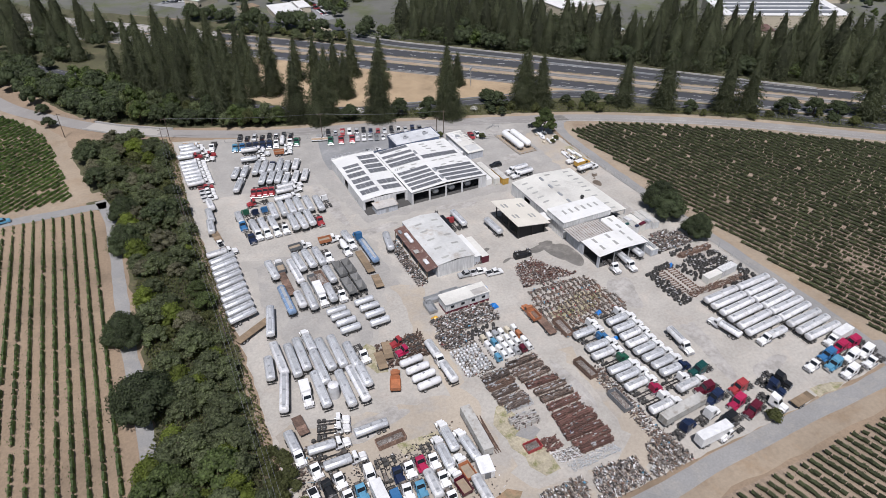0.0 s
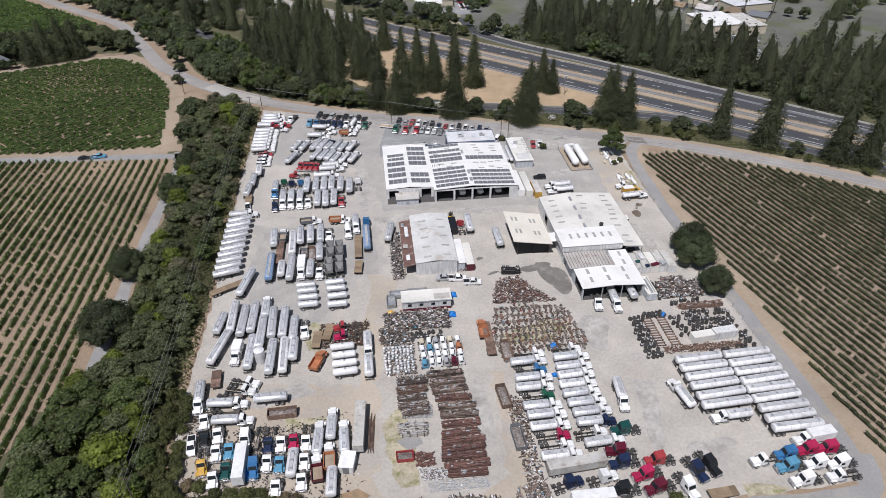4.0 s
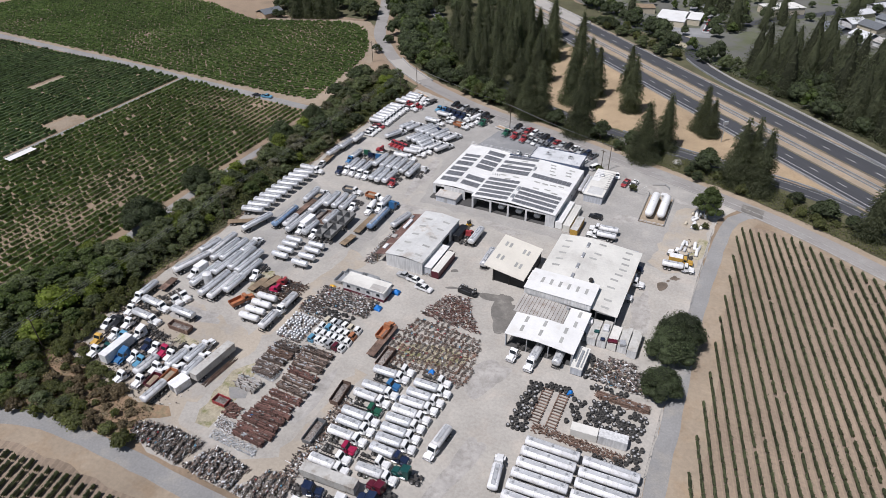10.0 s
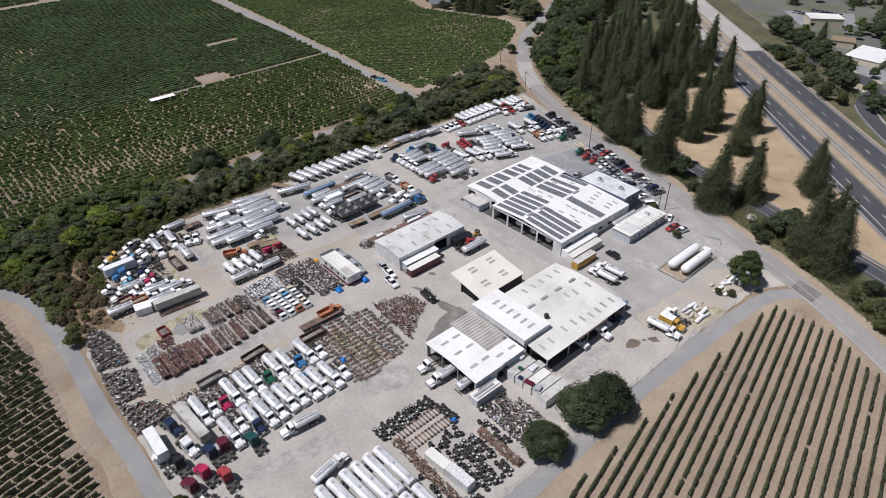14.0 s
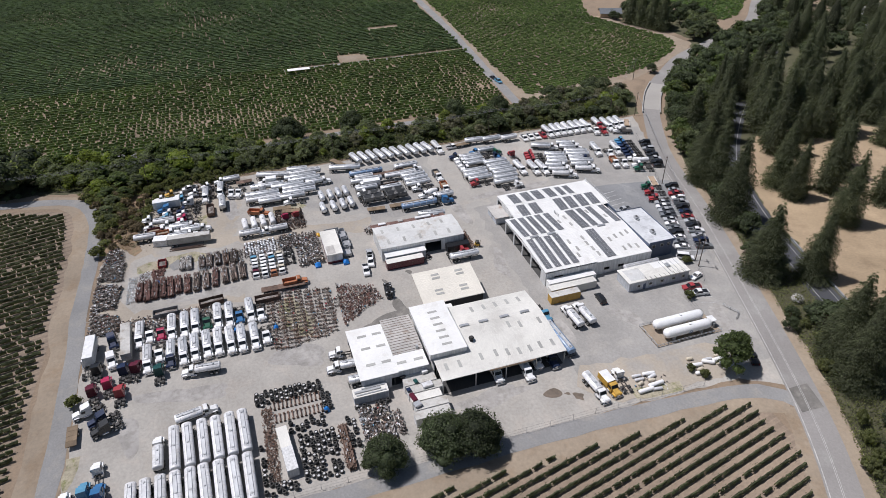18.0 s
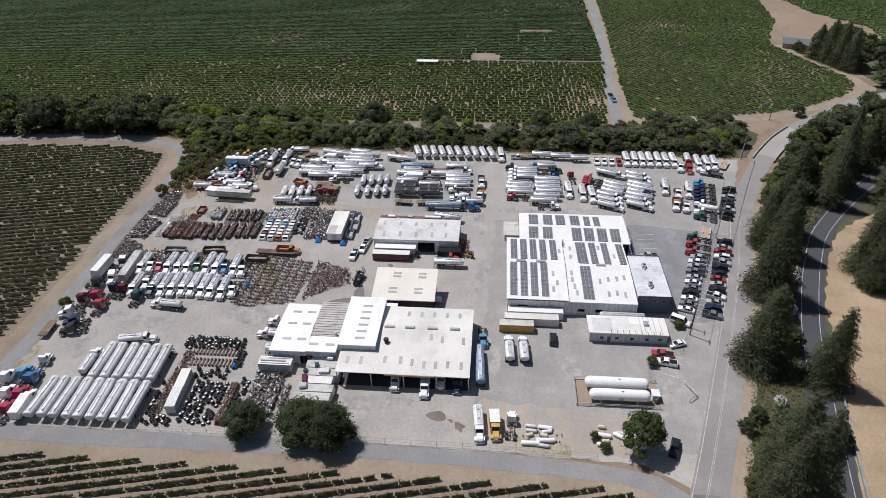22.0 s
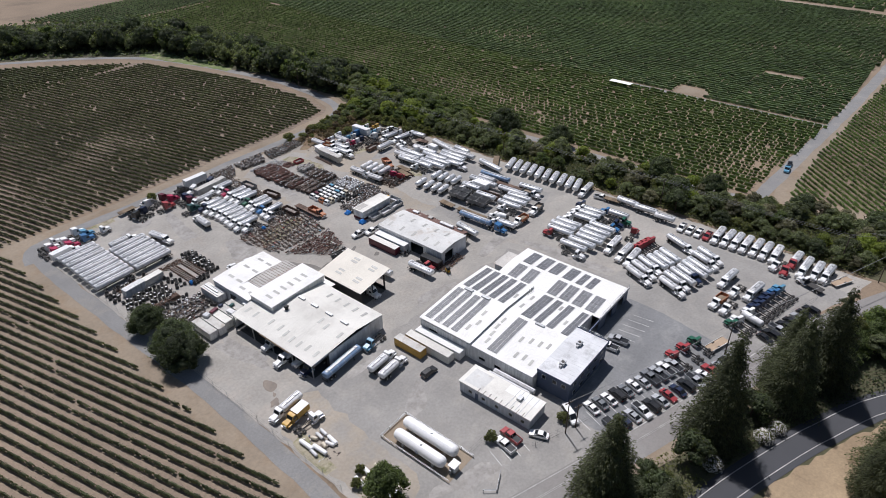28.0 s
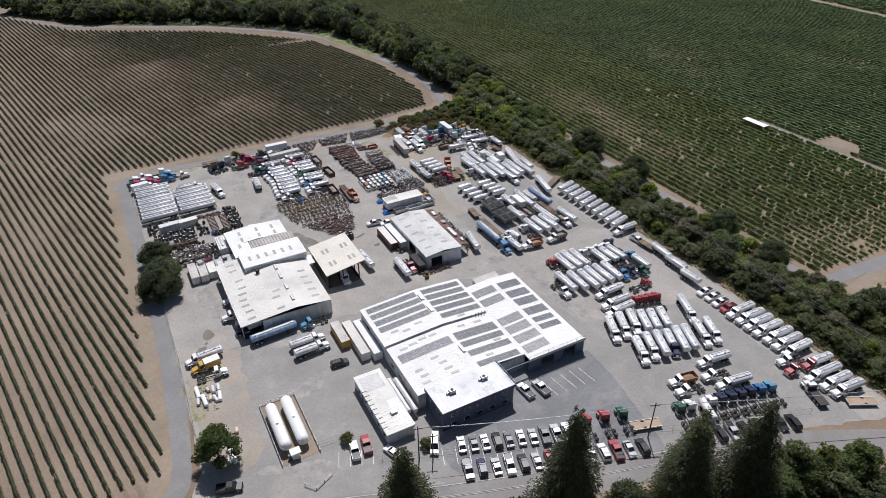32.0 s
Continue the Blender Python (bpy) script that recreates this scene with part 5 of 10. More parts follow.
woods("woodland", "mixed roadside trees beyond the bridge", [(x, y) for x, y in ROADSIDE if y > 164], ["oak", "willow", "ash"], 139, 0.75, 1.1)
woods("woodland", "dense green creek trees winding past the vineyard", scatter([(-112, -128), (-110, -190), (-106, -225), (-98, -274), (-62, -314), (-40, -336), (56, -390), (104, -452), (90, -480), (40, -412), (-40, -364), (-82, -332), (-116, -290), (-126, -240), (-130, -174), (-136, -129)], 260, 4.3, 31), ["oak", "willow", "oak", "ash", "willow"], 32, 0.95, 1.5)
woods("woodland", "tall dark redwoods standing behind the highway", scatter([(48, 222), (60, 202), (83, 175), (144, 114), (219, 41), (294, -36), (332, 10), (262, 66), (225, 105), (196, 138), (152, 146), (134, 186), (112, 226), (88, 250), (66, 254)], 205, 6.2, 33), ["redwood", "redwood", "redwood", "oak"], 34, 0.8, 1.12)
woods("woodland", "rounded oaks along the highway edge", scatter([(-70, 318), (-22, 272), (0, 250), (68, 190), (134, 124), (210, 48), (304, -46), (308, -34), (216, 56), (140, 132), (80, 200), (6, 252), (-12, 282), (-58, 326)], 100, 5.2, 133), ["oak", "oak", "willow", "ash"], 134, 0.65, 1.1)
woods("woodland", "far town trees", scatter([(30, 330), (96, 262), (140, 250), (210, 250), (240, 190), (300, 175), (345, 130), (330, 40), (420, -40), (560, 80), (420, 300), (250, 460), (60, 480), (-120, 420), (-90, 372), (-34, 400), (24, 390)], 270, 8, 35), ["oak", "oak", "ash", "redwood"], 36, 0.45, 0.9)
woods("woodland", "trees round the shops beyond the highway", scatter([(-56, 330), (-28, 296), (-24, 282), (24, 262), (44, 290), (36, 380), (60, 420), (-30, 420), (-36, 336), (-14, 326), (0, 328), (26, 270), (-30, 292)], 60, 6.5, 135), ["oak", "oak", "ash", "redwood"], 136, 0.5, 0.95)
woods("woodland", "broad trees along the bending road", scatter([(-150, 192), (-157, 200), (-172, 226), (-190, 258), (-204, 284), (-240, 318), (-300, 378), (-290, 396), (-225, 338), (-182, 292), (-160, 252), (-144, 215)], 90, 5.0, 137), ["oak", "oak", "willow", "ash"], 138, 0.7, 1.15)
woods("woodland", "trees beyond the highway bend", scatter([(-160, 232), (-120, 268), (-95, 285), (-190, 372), (-320, 470), (-330, 420), (-240, 330)], 120, 6.5, 37), ["redwood", "oak", "oak"], 38, 0.7, 1.0)


def thicket(name, label, poly, per_m2, size, tall, mat, seed):
    """A knee-to-head-high tangle of brush that covers a bank."""
    r = np.random.default_rng(seed)
    p = np.array(poly)
    lo, hi = p.min(0), p.max(0)
    n = int((hi - lo).prod() * per_m2)
    xy = r.uniform(lo, hi, (n, 2))
    xy = xy[inside(xy[:, 0], xy[:, 1], poly)]
    swell = np.array([noise.noise(Vector((x * 0.12, y * 0.12, seed))) for x, y in xy])
    z = np.clip(0.3 + tall * (0.5 + 0.9 * swell) * r.uniform(0.6, 1.0, len(xy)), 0.12, None)
    nrm = r.normal(size=(len(xy), 3)) * 0.6 + np.array([0, 0, 1.0])
    nrm /= np.linalg.norm(nrm, axis=1, keepdims=True)
    ob = new(name, cards_mesh(name, leaf_cards(np.column_stack([xy, z]), nrm, size, r), mat))
    return tagged(ob, label, "brush", "", "stuff")


EDGE = [(-99.5, 122), (-100.8, 60), (-100, 10), (-100, -60), (-101, -84), (-106, -108), (-112, -128), (-132, -128), (-131, -60), (-123, -36), (-123, 66), (-129, 86), (-134, 128), (-124, 135)]
thicket("brush", "tangled olive brush along the creek", EDGE, 4.0, 0.62, 2.0, M["shrub"], 51)
thicket("brush", "dark ivy and brush under the creek trees", BELT, 2.4, 0.7, 1.6, M["oak"], 52)
thicket("brush", "olive brush on the bank below the scrap trucks", [(-101, -84), (-98, -88), (-92, -95), (-82, -97), (-70, -99.5), (-78, -101.5), (-94, -106), (-105, -113), (-110, -100)], 2.2, 0.8, 1.5, M["shrub"], 53)
thicket("dry_grass", "brown dry grass and brush on the bank", [(-96, -88.5), (-76, -88.2), (-60, -89), (-57, -96), (-66, -100), (-84, -100), (-96, -97)], 2.4, 0.5, 0.5, M["dry_shrub"], 58)
thicket("brush", "shaded brush under the redwoods", [(-158, 220), (-138, 177), (-122, 159), (-98, 141), (-56, 121), (-20, 108.5), (0, 102), (2, 110), (-20, 119), (-44, 131), (-70, 152), (-98, 178), (-132, 222)], 3.2, 0.6, 1.3, M["oak"], 54)
thicket("brush", "olive roadside brush", [(0, 101.5), (20, 94), (68, 76.5), (104, 58), (137, 35), (184, -4), (188, 2), (140, 41), (108, 62), (74, 89), (34, 102), (4, 111)], 5.0, 0.45, 2.0, M["shrub"], 55)
thicket("brush", "bushes along the highway edge", [(-70, 316), (-20, 268), (2, 246), (68, 188), (134, 122), (210, 46), (304, -48), (310, -32), (216, 58), (142, 134), (82, 202), (8, 250), (-12, 278), (-58, 328)], 1.0, 0.9, 2.6, M["oak"], 57)
thicket("brush", "dark brush under the far trees", [(-108, -128), (-109, -188), (-90, -270), (-30, -332), (58, -386), (106, -450), (72, -500), (-55, -424), (-135, -364), (-150, -236), (-150, -174), (-142, -129)], 0.35, 2.2, 2.2, M["oak"], 56)

# ---- buildings ----
def gable_roof(s, x0, x1, y0, y1, eave, ridge, at=None, thick=0.16, over=0.3):
    """A shallow pitched roof with its ridge along y."""
    m = (x0 + x1) / 2 if at is None else at
    x0, x1, y0, y1 = x0 - over, x1 + over, y0 - over, y1 + over
    out = [(x0, eave), (m, ridge), (x1, eave), (x1, eave - thick), (m, ridge - thick), (x0, eave - thick)]
    v = [(x, y, z) for y in (y0, y1) for x, z in out]
    return s.add(v, [(0, 1, 7, 6), (1, 2, 8, 7), (2, 3, 9, 8), (3, 4, 10, 9), (4, 5, 11, 10), (5, 0, 6, 11), (0, 5, 4, 1), (1, 4, 3, 2), (6, 7, 10, 11), (7, 8, 9, 10)])


def slope_z(x, x0, x1, eave, ridge, at=None):
    m = (x0 + x1) / 2 if at is None else at
    return eave + (ridge - eave) * ((x - x0) / (m - x0) if x < m else (x1 - x) / (x1 - m))


def wall(parent, x0, x1, y0, y1, z0, z1, mat, openings=(), name="wall", label=""):
    """A straight wall, one closed skin; openings are spans along it with sill and top, going right through."""
    along_x = (x1 - x0) > (y1 - y0)
    a0, a1, d0, d1 = (x0, x1, y0, y1) if along_x else (y0, y1, x0, x1)
    cuts = sorted({a0, a1, *(o[0] for o in openings), *(o[1] for o in openings)})
    levels = sorted({z0, z1, *(max(z0, o[2]) for o in openings), *(o[3] for o in openings)})
    n, m = len(cuts) - 1, len(levels) - 1

    def solid(i, k):
        if not (0 <= i < n and 0 <= k < m):
            return False
        u, w = (cuts[i] + cuts[i + 1]) / 2, (levels[k] + levels[k + 1]) / 2
        return not any(o[0] < u < o[1] and o[2] < w < o[3] for o in openings)

    verts, index, faces = [], {}, []

    def at(i, k, d):
        key = (i, k, d)
        if key not in index:
            index[key] = len(verts)
            q = d1 if d else d0
            verts.append((cuts[i], q, levels[k]) if along_x else (q, cuts[i], levels[k]))
        return index[key]

    for i in range(n):
        for k in range(m):
            if solid(i, k):
                faces += [(at(i, k, 0), at(i + 1, k, 0), at(i + 1, k + 1, 0), at(i, k + 1, 0)), (at(i + 1, k, 1), at(i, k, 1), at(i, k + 1, 1), at(i + 1, k + 1, 1))]
                if not solid(i - 1, k):
                    faces.append((at(i, k, 1), at(i, k, 0), at(i, k + 1, 0), at(i, k + 1, 1)))
                if not solid(i + 1, k):
                    faces.append((at(i + 1, k, 0), at(i + 1, k, 1), at(i + 1, k + 1, 1), at(i + 1, k + 1, 0)))
                if not solid(i, k - 1):
                    faces.append((at(i, k, 1), at(i + 1, k, 1), at(i + 1, k, 0), at(i, k, 0)))
                if not solid(i, k + 1):
                    faces.append((at(i, k + 1, 0), at(i + 1, k + 1, 0), at(i + 1, k + 1, 1), at(i, k + 1, 1)))
    return part(name, Shape().add(verts, faces), mat, parent, label)


def flat_piece(x, y, w, d, z0, slope_x, t=0.05, lift=0.03):
    """A thin panel lying on a roof that falls along x."""
    zx = lambda q: z0 + slope_x * (q - x)
    s = Shape()
    p = [(x - w / 2, y - d / 2), (x + w / 2, y - d / 2), (x + w / 2, y + d / 2), (x - w / 2, y + d / 2)]
    v = [(a, b, zx(a) + lift + k) for k in (0, t) for a, b in p]
    return s.add(v, [(3, 2, 1, 0), (4, 5, 6, 7), (0, 1, 5, 4), (1, 2, 6, 5), (2, 3, 7, 6), (3, 0, 4, 7)])


def solar_array(parent, xa, xb, y, z_of, rows=2, group="solar arrays on the workshop roof"):
    """A bank of panels on the roof: rails and each panel."""
    root = thing("solar_array", "bank of dark grey framed solar panels on a white roof", "solar panels", group)
    n = max(1, round((xb - xa) / 1.68))
    w = (xb - xa) / n
    s = Shape()
    for k in range(rows + 1):
        yy = y - rows * 0.5 * 1.02 + k * 1.02
        steps = [xa, xb]
        v = [(q, yy + e, z_of(q) + h) for q in steps for e in (-0.04, 0.04) for h in (0.05, 0.12)]
        s.add(v, [(0, 1, 3, 2), (4, 6, 7, 5), (0, 4, 5, 1), (2, 3, 7, 6), (1, 5, 7, 3), (0, 2, 6, 4)])
    part("rail", s, M["solar_frame"], root)
    for k in range(rows):
        for i in range(n):
            x, yy = xa + (i + 0.5) * w, y + (k - (rows - 1) / 2) * 1.02
            sl = (z_of(x + 0.2) - z_of(x - 0.2)) / 0.4
            part("solar_panel", flat_piece(x, yy, w - 0.13, 0.9, z_of(x), sl, 0.05, 0.14), M["solar"], root)
    return root


def skylight(parent, x, y, w, d, z_of):
    sl = (z_of(x + 0.2) - z_of(x - 0.2)) / 0.4
    part("skylight", flat_piece(x, y, w, d, z_of(x), sl, 0.06, 0.02), M["skylight"], parent, "grey translucent roof panel")


def seams(parent, x0, x1, y0, y1, z_of, mat, gap=1.0, along="x", wide=0.04, tall=0.018):
    s = Shape()
    if along == "x":
        y = y0 + gap / 2
        while y < y1:
            for a, b in ((x0, (x0 + x1) / 2), ((x0 + x1) / 2, x1)):
                v = [(q, y + e, z_of(q) + h) for q in (a + 0.02, b - 0.02) for e in (-wide / 2, wide / 2) for h in (0.0, tall)]
                s.add(v, [(0, 1, 3, 2), (4, 6, 7, 5), (0, 4, 5, 1), (2, 3, 7, 6), (1, 5, 7, 3)])
            y += gap
    else:
        x = x0 + gap / 2
        while x < x1:
            s.box(x - wide / 2, x + wide / 2, y0, y1, z_of(x), z_of(x) + tall)
            x += gap
    part("seam", s, mat, parent)


# workshop with the solar roof
shop = thing("workshop", "large white metal workshop with solar panels on its roof", "workshop building")
roofs = {"south": (-27.5, 3.5, 30.0, 47.0, 5.3, 6.3, -13.5), "north": (-27.5, 3.5, 47.0, 66.5, 4.7, 5.6, -13.5), "west": (-45.0, -27.5, 34.0, 69.0, 4.3, 4.9, -36.2)}
heights = {}
for key, (x0, x1, y0, y1, eave, ridge, at) in roofs.items():
    s = Shape()
    gable_roof(s, x0, x1, y0, y1, eave, ridge, at, over=0.25 if key == "south" else 0.02)
    part("roof", s, M["roof_white"], shop, "white ribbed metal roof")
    heights[key] = lambda q, a=(x0, x1, eave, ridge, at): slope_z(q, *a)
    seams(shop, x0 + 0.1, x1 - 0.1, y0, y1, heights[key], M["roof_white"], 1.2)
bays = [(-26.8, -20.6, 0, 4.4), (-19.9, -13.9, 0, 4.6), (-13.2, -7.2, 0, 4.6), (-6.5, 0.2, 0, 4.4)]
wall(shop, -27.5, 3.5, 30.0, 30.25, 0, 5.05, M["wall_white"], bays)
wall(shop, 3.25, 3.5, 30.25, 66.5, 0, 4.6, M["wall_white"], [(33, 36, 0, 3.0), (50, 52, 1.2, 2.2), (55, 57, 1.2, 2.2)])
wall(shop, -27.5, 3.25, 66.25, 66.5, 0, 4.5, M["wall_white"])
wall(shop, -45.0, -27.5, 34.0, 34.25, 0, 4.15, M["wall_white"], [(-44, -40.5, 0, 3.4), (-32, -28.5, 0, 3.6)])
wall(shop, -45.0, -44.75, 34.25, 69, 0, 4.1, M["wall_white"], [(40, 41.2, 0, 2.1), (50, 54, 0, 3.6)])
wall(shop, -44.75, -19, 68.75, 69, 0, 4.15, M["wall_blue"], [(-42, -38, 0, 3.4), (-35, -31, 0, 3.4), (-27, -21, 0, 3.5)])
wall(shop, -27.5, -27.25, 30.25, 34, 0, 4.9, M["wall_white"])
# floor and sheet behind the bays, their dark colour painted as interior shade
part("floor", Shape().box(-44.7, 3.2, 30.3, 66.2, 0.0, 0.14), M["dark_inside"], shop, "workshop floor with interior shade put into its dark colour")
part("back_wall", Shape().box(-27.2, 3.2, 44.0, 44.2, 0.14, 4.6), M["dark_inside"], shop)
part("gable_step", Shape().profile([(-27.4, 4.6), (-13.5, 5.5), (3.4, 4.6), (3.4, 5.1), (-13.5, 6.1), (-27.4, 5.1)], 46.8, 46.98), M["wall_white"], shop)
part("parapet", Shape().box(-45.2, -27, 69.0, 69.2, 4.1, 4.9), M["wall_white"], shop)
rail = Shape()
for i in range(13):
    rail.tube((-45 + i * 1.5, 69.1, 4.9), (-45 + i * 1.5, 69.1, 5.9), 0.04, 5)
rail.tube((-45, 69.1, 5.9), (-27, 69.1, 5.9), 0.04, 5).tube((-45, 69.1, 5.4), (-27, 69.1, 5.4), 0.03, 5)
part("roof_railing", rail, M["galv"], shop)
for y in (31.8, 34.8, 37.8, 40.8):
    solar_array(shop, -12.8, 2.4, y, heights["south"])
for y in (32.0, 35.0, 38.0, 41.0, 44.2):
    solar_array(shop, -26.8, -14.6, y, heights["south"])
for y, x0, x1 in ((53.2, -12.8, 2.2), (53.0, -26.8, -14.2), (56.6, -26.8, -14.2), (60.4, -26.8, -14.2), (65.0, -26.4, -14.2)):
    solar_array(shop, x0, x1, y, heights["north"], 3 if y < 54 else 2)
for y in (38.8, 43.6, 47.8, 52.6):
    solar_array(shop, -43.8, -37.0, y, heights["west"], 3)
for y in (56.6, 59.8):
    solar_array(shop, -43.4, -37.0, y, heights["west"], 2)
for y in (38.6, 43.2, 52.6, 56.6, 60.8, 65.0):
    solar_array(shop, -35.4, -28.4, y, heights["west"], 3)
for x, y in ((-0.5, 50), (-3.4, 49.5), (-6.4, 49), (-9.4, 49), (-6, 57), (-7, 59.5), (-7.4, 62), (-8, 64.2), (-0.5, 59), (-1, 61.3), (-0.4, 63.6), (-18, 49.4), (-23, 49.6), (-19, 62.8), (-24, 58.5)):
    skylight(shop, x, y, 2.2, 0.75, heights["north"])
for x, y in ((-4, 44.4), (-1, 43.2), (-8, 43.4), (-20, 46.0)):
    skylight(shop, x, y, 2.2, 0.75, heights["south"])
for x, y, w in ((-13.5, 34, 0.5), (-13.5, 40, 0.5), (-13.5, 58, 0.4)):
    part("ridge_vent", Shape().block(x - w, x + w, y - 1.4, y + 1.4, 5.55 if y > 47 else 6.25, 6.0 if y > 47 else 6.65, 0.06), M["galv"], shop)
for x in (-26.5, -25.6, -24.7, -23.8):
    part("vent_pipe", Shape().tube((x, 47.6, 4.8), (x, 47.6, 6.2), 0.14, 8), M["galv"], shop)

# office block
office = thing("office_block", "two-storey navy office block with a flat white roof", "office building")
part("wall", Shape().box(-18.0, 1.4, 66.6, 75.6, 0, 3.4), M["wall_blue"], office, "navy blue lower wall")
part("upper_wall", Shape().box(-18.0, 1.4, 66.6, 75.6, 3.41, 5.9), M["wall_blue"], office)
part("roof", Shape().block(-18.3, 1.7, 66.55, 75.9, 5.91, 6.25, 0.05), M["roof_grey"], office, "pale grey flat roof")
part("fascia", Shape().box(-18.4, 1.8, 75.91, 76.0, 5.5, 6.5).box(1.71, 1.8, 66.6, 75.9, 5.5, 6.5).box(-18.4, -18.31, 66.6, 75.9, 5.5, 6.5), M["wall_blue"], office, "navy roof edge")
for i in range(16):
    part("roof_seam", Shape().box(-17.6 + 1.22 * i, -17.54 + 1.22 * i, 66.7, 75.8, 6.25, 6.275), M["roof_grey"], office)
for x in (-15.5, -12, -8.5, -5, -1.5):
    for z in (1.0, 3.9):
        w = part("window", Shape().box(x - 0.8, x + 0.8, 75.55, 75.66, z, z + 1.2), M["wall_white"], office)
        part("pane", Shape().box(x - 0.72, x + 0.72, 75.6, 75.68, z + 0.08, z + 1.12), M["glass"], w)
for y in (68.5, 71.5, 74):
    w = part("window", Shape().box(1.36, 1.46, y - 0.6, y + 0.6, 3.9, 5.1), M["wall_white"], office)
    part("pane", Shape().box(1.4, 1.48, y - 0.52, y + 0.52, 3.98, 5.02), M["glass"], w)
s = Shape()
for i in range(10):
    s.tube((-18.2, 66.7 + i, 6.25), (-18.2, 66.7 + i, 7.2), 0.04, 5)
s.tube((-18.2, 66.7, 7.2), (-18.2, 75.7, 7.2), 0.04, 5)
part("railing", s, M["galv"], office)
for x, y in ((-12.5, 70.5), (-3.5, 70.8)):
    unit = thing("roof_air_unit", "grey boxy air conditioning unit on the office roof", "air conditioner", "office roof units", x, y, 6.25)
    part("casing", Shape().block(-0.8, 0.8, -0.6, 0.6, 0.05, 1.0, 0.06), M["galv"], unit)
    part("fan_guard", Shape().tube((0, 0, 1.0), (0, 0, 1.1), 0.42, 12), M["chassis"], unit)
    part("duct", Shape().block(0.8, 1.5, -0.3, 0.3, 0.05, 0.6, 0.05), M["galv"], unit)

# booth against the workshop front
booth = thing("booth", "small block booth with a dark grey sheet roof", "booth", "", -37.5, 31.4)
part("wall", Shape().box(-4.0, 4.0, -2.2, 2.5, 0, 2.5), M["wall_grey"], booth)
part("roof", Shape().profile([(-4.3, 2.5), (-4.3, 2.62), (4.3, 2.62), (4.3, 2.5)], -2.6, 2.5), M["roof_old"], booth)
part("door", Shape().box(-0.5, 0.5, -2.26, -2.2, 0, 2.05), M["galv"], booth)

# low flat office cabin with two stored tanks behind it
cabin = thing("site_cabin", "long low white cabin with a patched flat roof", "site office", "", 11.0, 62.5)
part("wall", Shape().box(-3.4, 3.4, -10.3, 10.3, 0, 3.1), M["wall_grey"], cabin, "pale blue-grey wall")
part("roof", Shape().block(-3.65, 3.65, -10.6, 10.6, 3.1, 3.45, 0.06), M["roof_dusty"], cabin, "patched white flat roof")
for y in (-7, -3, 1, 5, 8.4):
    w = part("window", Shape().box(3.38, 3.46, y - 0.6, y + 0.6, 1.1, 2.1), M["wall_white"], cabin)
    part("pane", Shape().box(3.42, 3.48, y - 0.5, y + 0.5, 1.18, 2.02), M["glass"], w)
part("door", Shape().box(3.4, 3.47, -5.5, -4.6, 0, 2.05), M["wall_blue"], cabin)
for y in (3.5, 4.6, 6.0, 7.2, 8.8):
    part("roof_batten", Shape().box(-3.4, 3.4, y - 0.06, y + 0.06, 3.45, 3.52), M["galv"], cabin)
part("roof_unit", Shape().block(-1.4, 0.2, 4.4, 5.6, 3.5, 4.1, 0.06), M["galv"], cabin)

# big tank workshop
big = thing("tank_workshop", "wide white metal workshop with a dusty roof", "workshop building")
BIG = (9.0, 35.0, 4.9, 6.1, 19.0)
big_z = lambda q: slope_z(q, *BIG)
s = Shape()
gable_roof(s, 9.0, 35.0, -12.8, 20.6, 4.9, 6.1, 19.0, over=0.1)
part("roof", s, M["roof_dusty"], big, "dusty white ribbed roof")
seams(big, 9.1, 34.9, -12.7, 20.5, big_z, M["roof_dusty"], 1.2)
wall(big, 9.0, 9.25, -12.8, 20.6, 0, 4.8, M["wall_white"], [(8, 12, 0, 3.8)])
wall(big, 9.25, 29.0, 20.35, 20.6, 0, 4.8, M["wall_white"])
wall(big, 9.25, 27.6, -12.8, -12.55, 0, 4.8, M["wall_white"])
# wall under the overhang, coloured dark for the shade that falls there
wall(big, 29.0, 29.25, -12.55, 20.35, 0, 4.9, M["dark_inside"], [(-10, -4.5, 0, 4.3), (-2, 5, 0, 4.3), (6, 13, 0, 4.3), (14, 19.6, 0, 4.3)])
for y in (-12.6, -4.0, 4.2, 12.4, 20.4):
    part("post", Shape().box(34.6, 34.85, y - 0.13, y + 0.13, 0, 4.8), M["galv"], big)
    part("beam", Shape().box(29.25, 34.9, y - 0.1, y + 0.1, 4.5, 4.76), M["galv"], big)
# floor and partition carry the shade of the hall in their colour
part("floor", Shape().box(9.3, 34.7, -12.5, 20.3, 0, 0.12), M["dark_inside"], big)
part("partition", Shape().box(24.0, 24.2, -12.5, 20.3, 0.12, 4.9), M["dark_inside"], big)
s = Shape()
s.profile([(8.2, 4.9), (8.2, 7.0), (27.6, 7.0), (27.6, 4.9)], -13.6, -3.9)
part("raised_bay", s, M["wall_white"], big, "white raised bay")
part("raised_roof", Shape().block(8.0, 27.8, -13.8, -3.7, 7.01, 7.2, 0.04), M["roof_white"], big, "clean white raised roof")
for x in (12, 14.6, 17.2, 19.8, 22.4, 25):
    part("skylight", Shape().box(x - 0.4, x + 0.4, -9.6, -7.0, 7.2, 7.24), M["skylight"], big, "grey translucent roof panel")
for y in (3, 6.5, 10, 13.5, 17):
    skylight(big, 12.4, y, 2.3, 0.8, big_z)
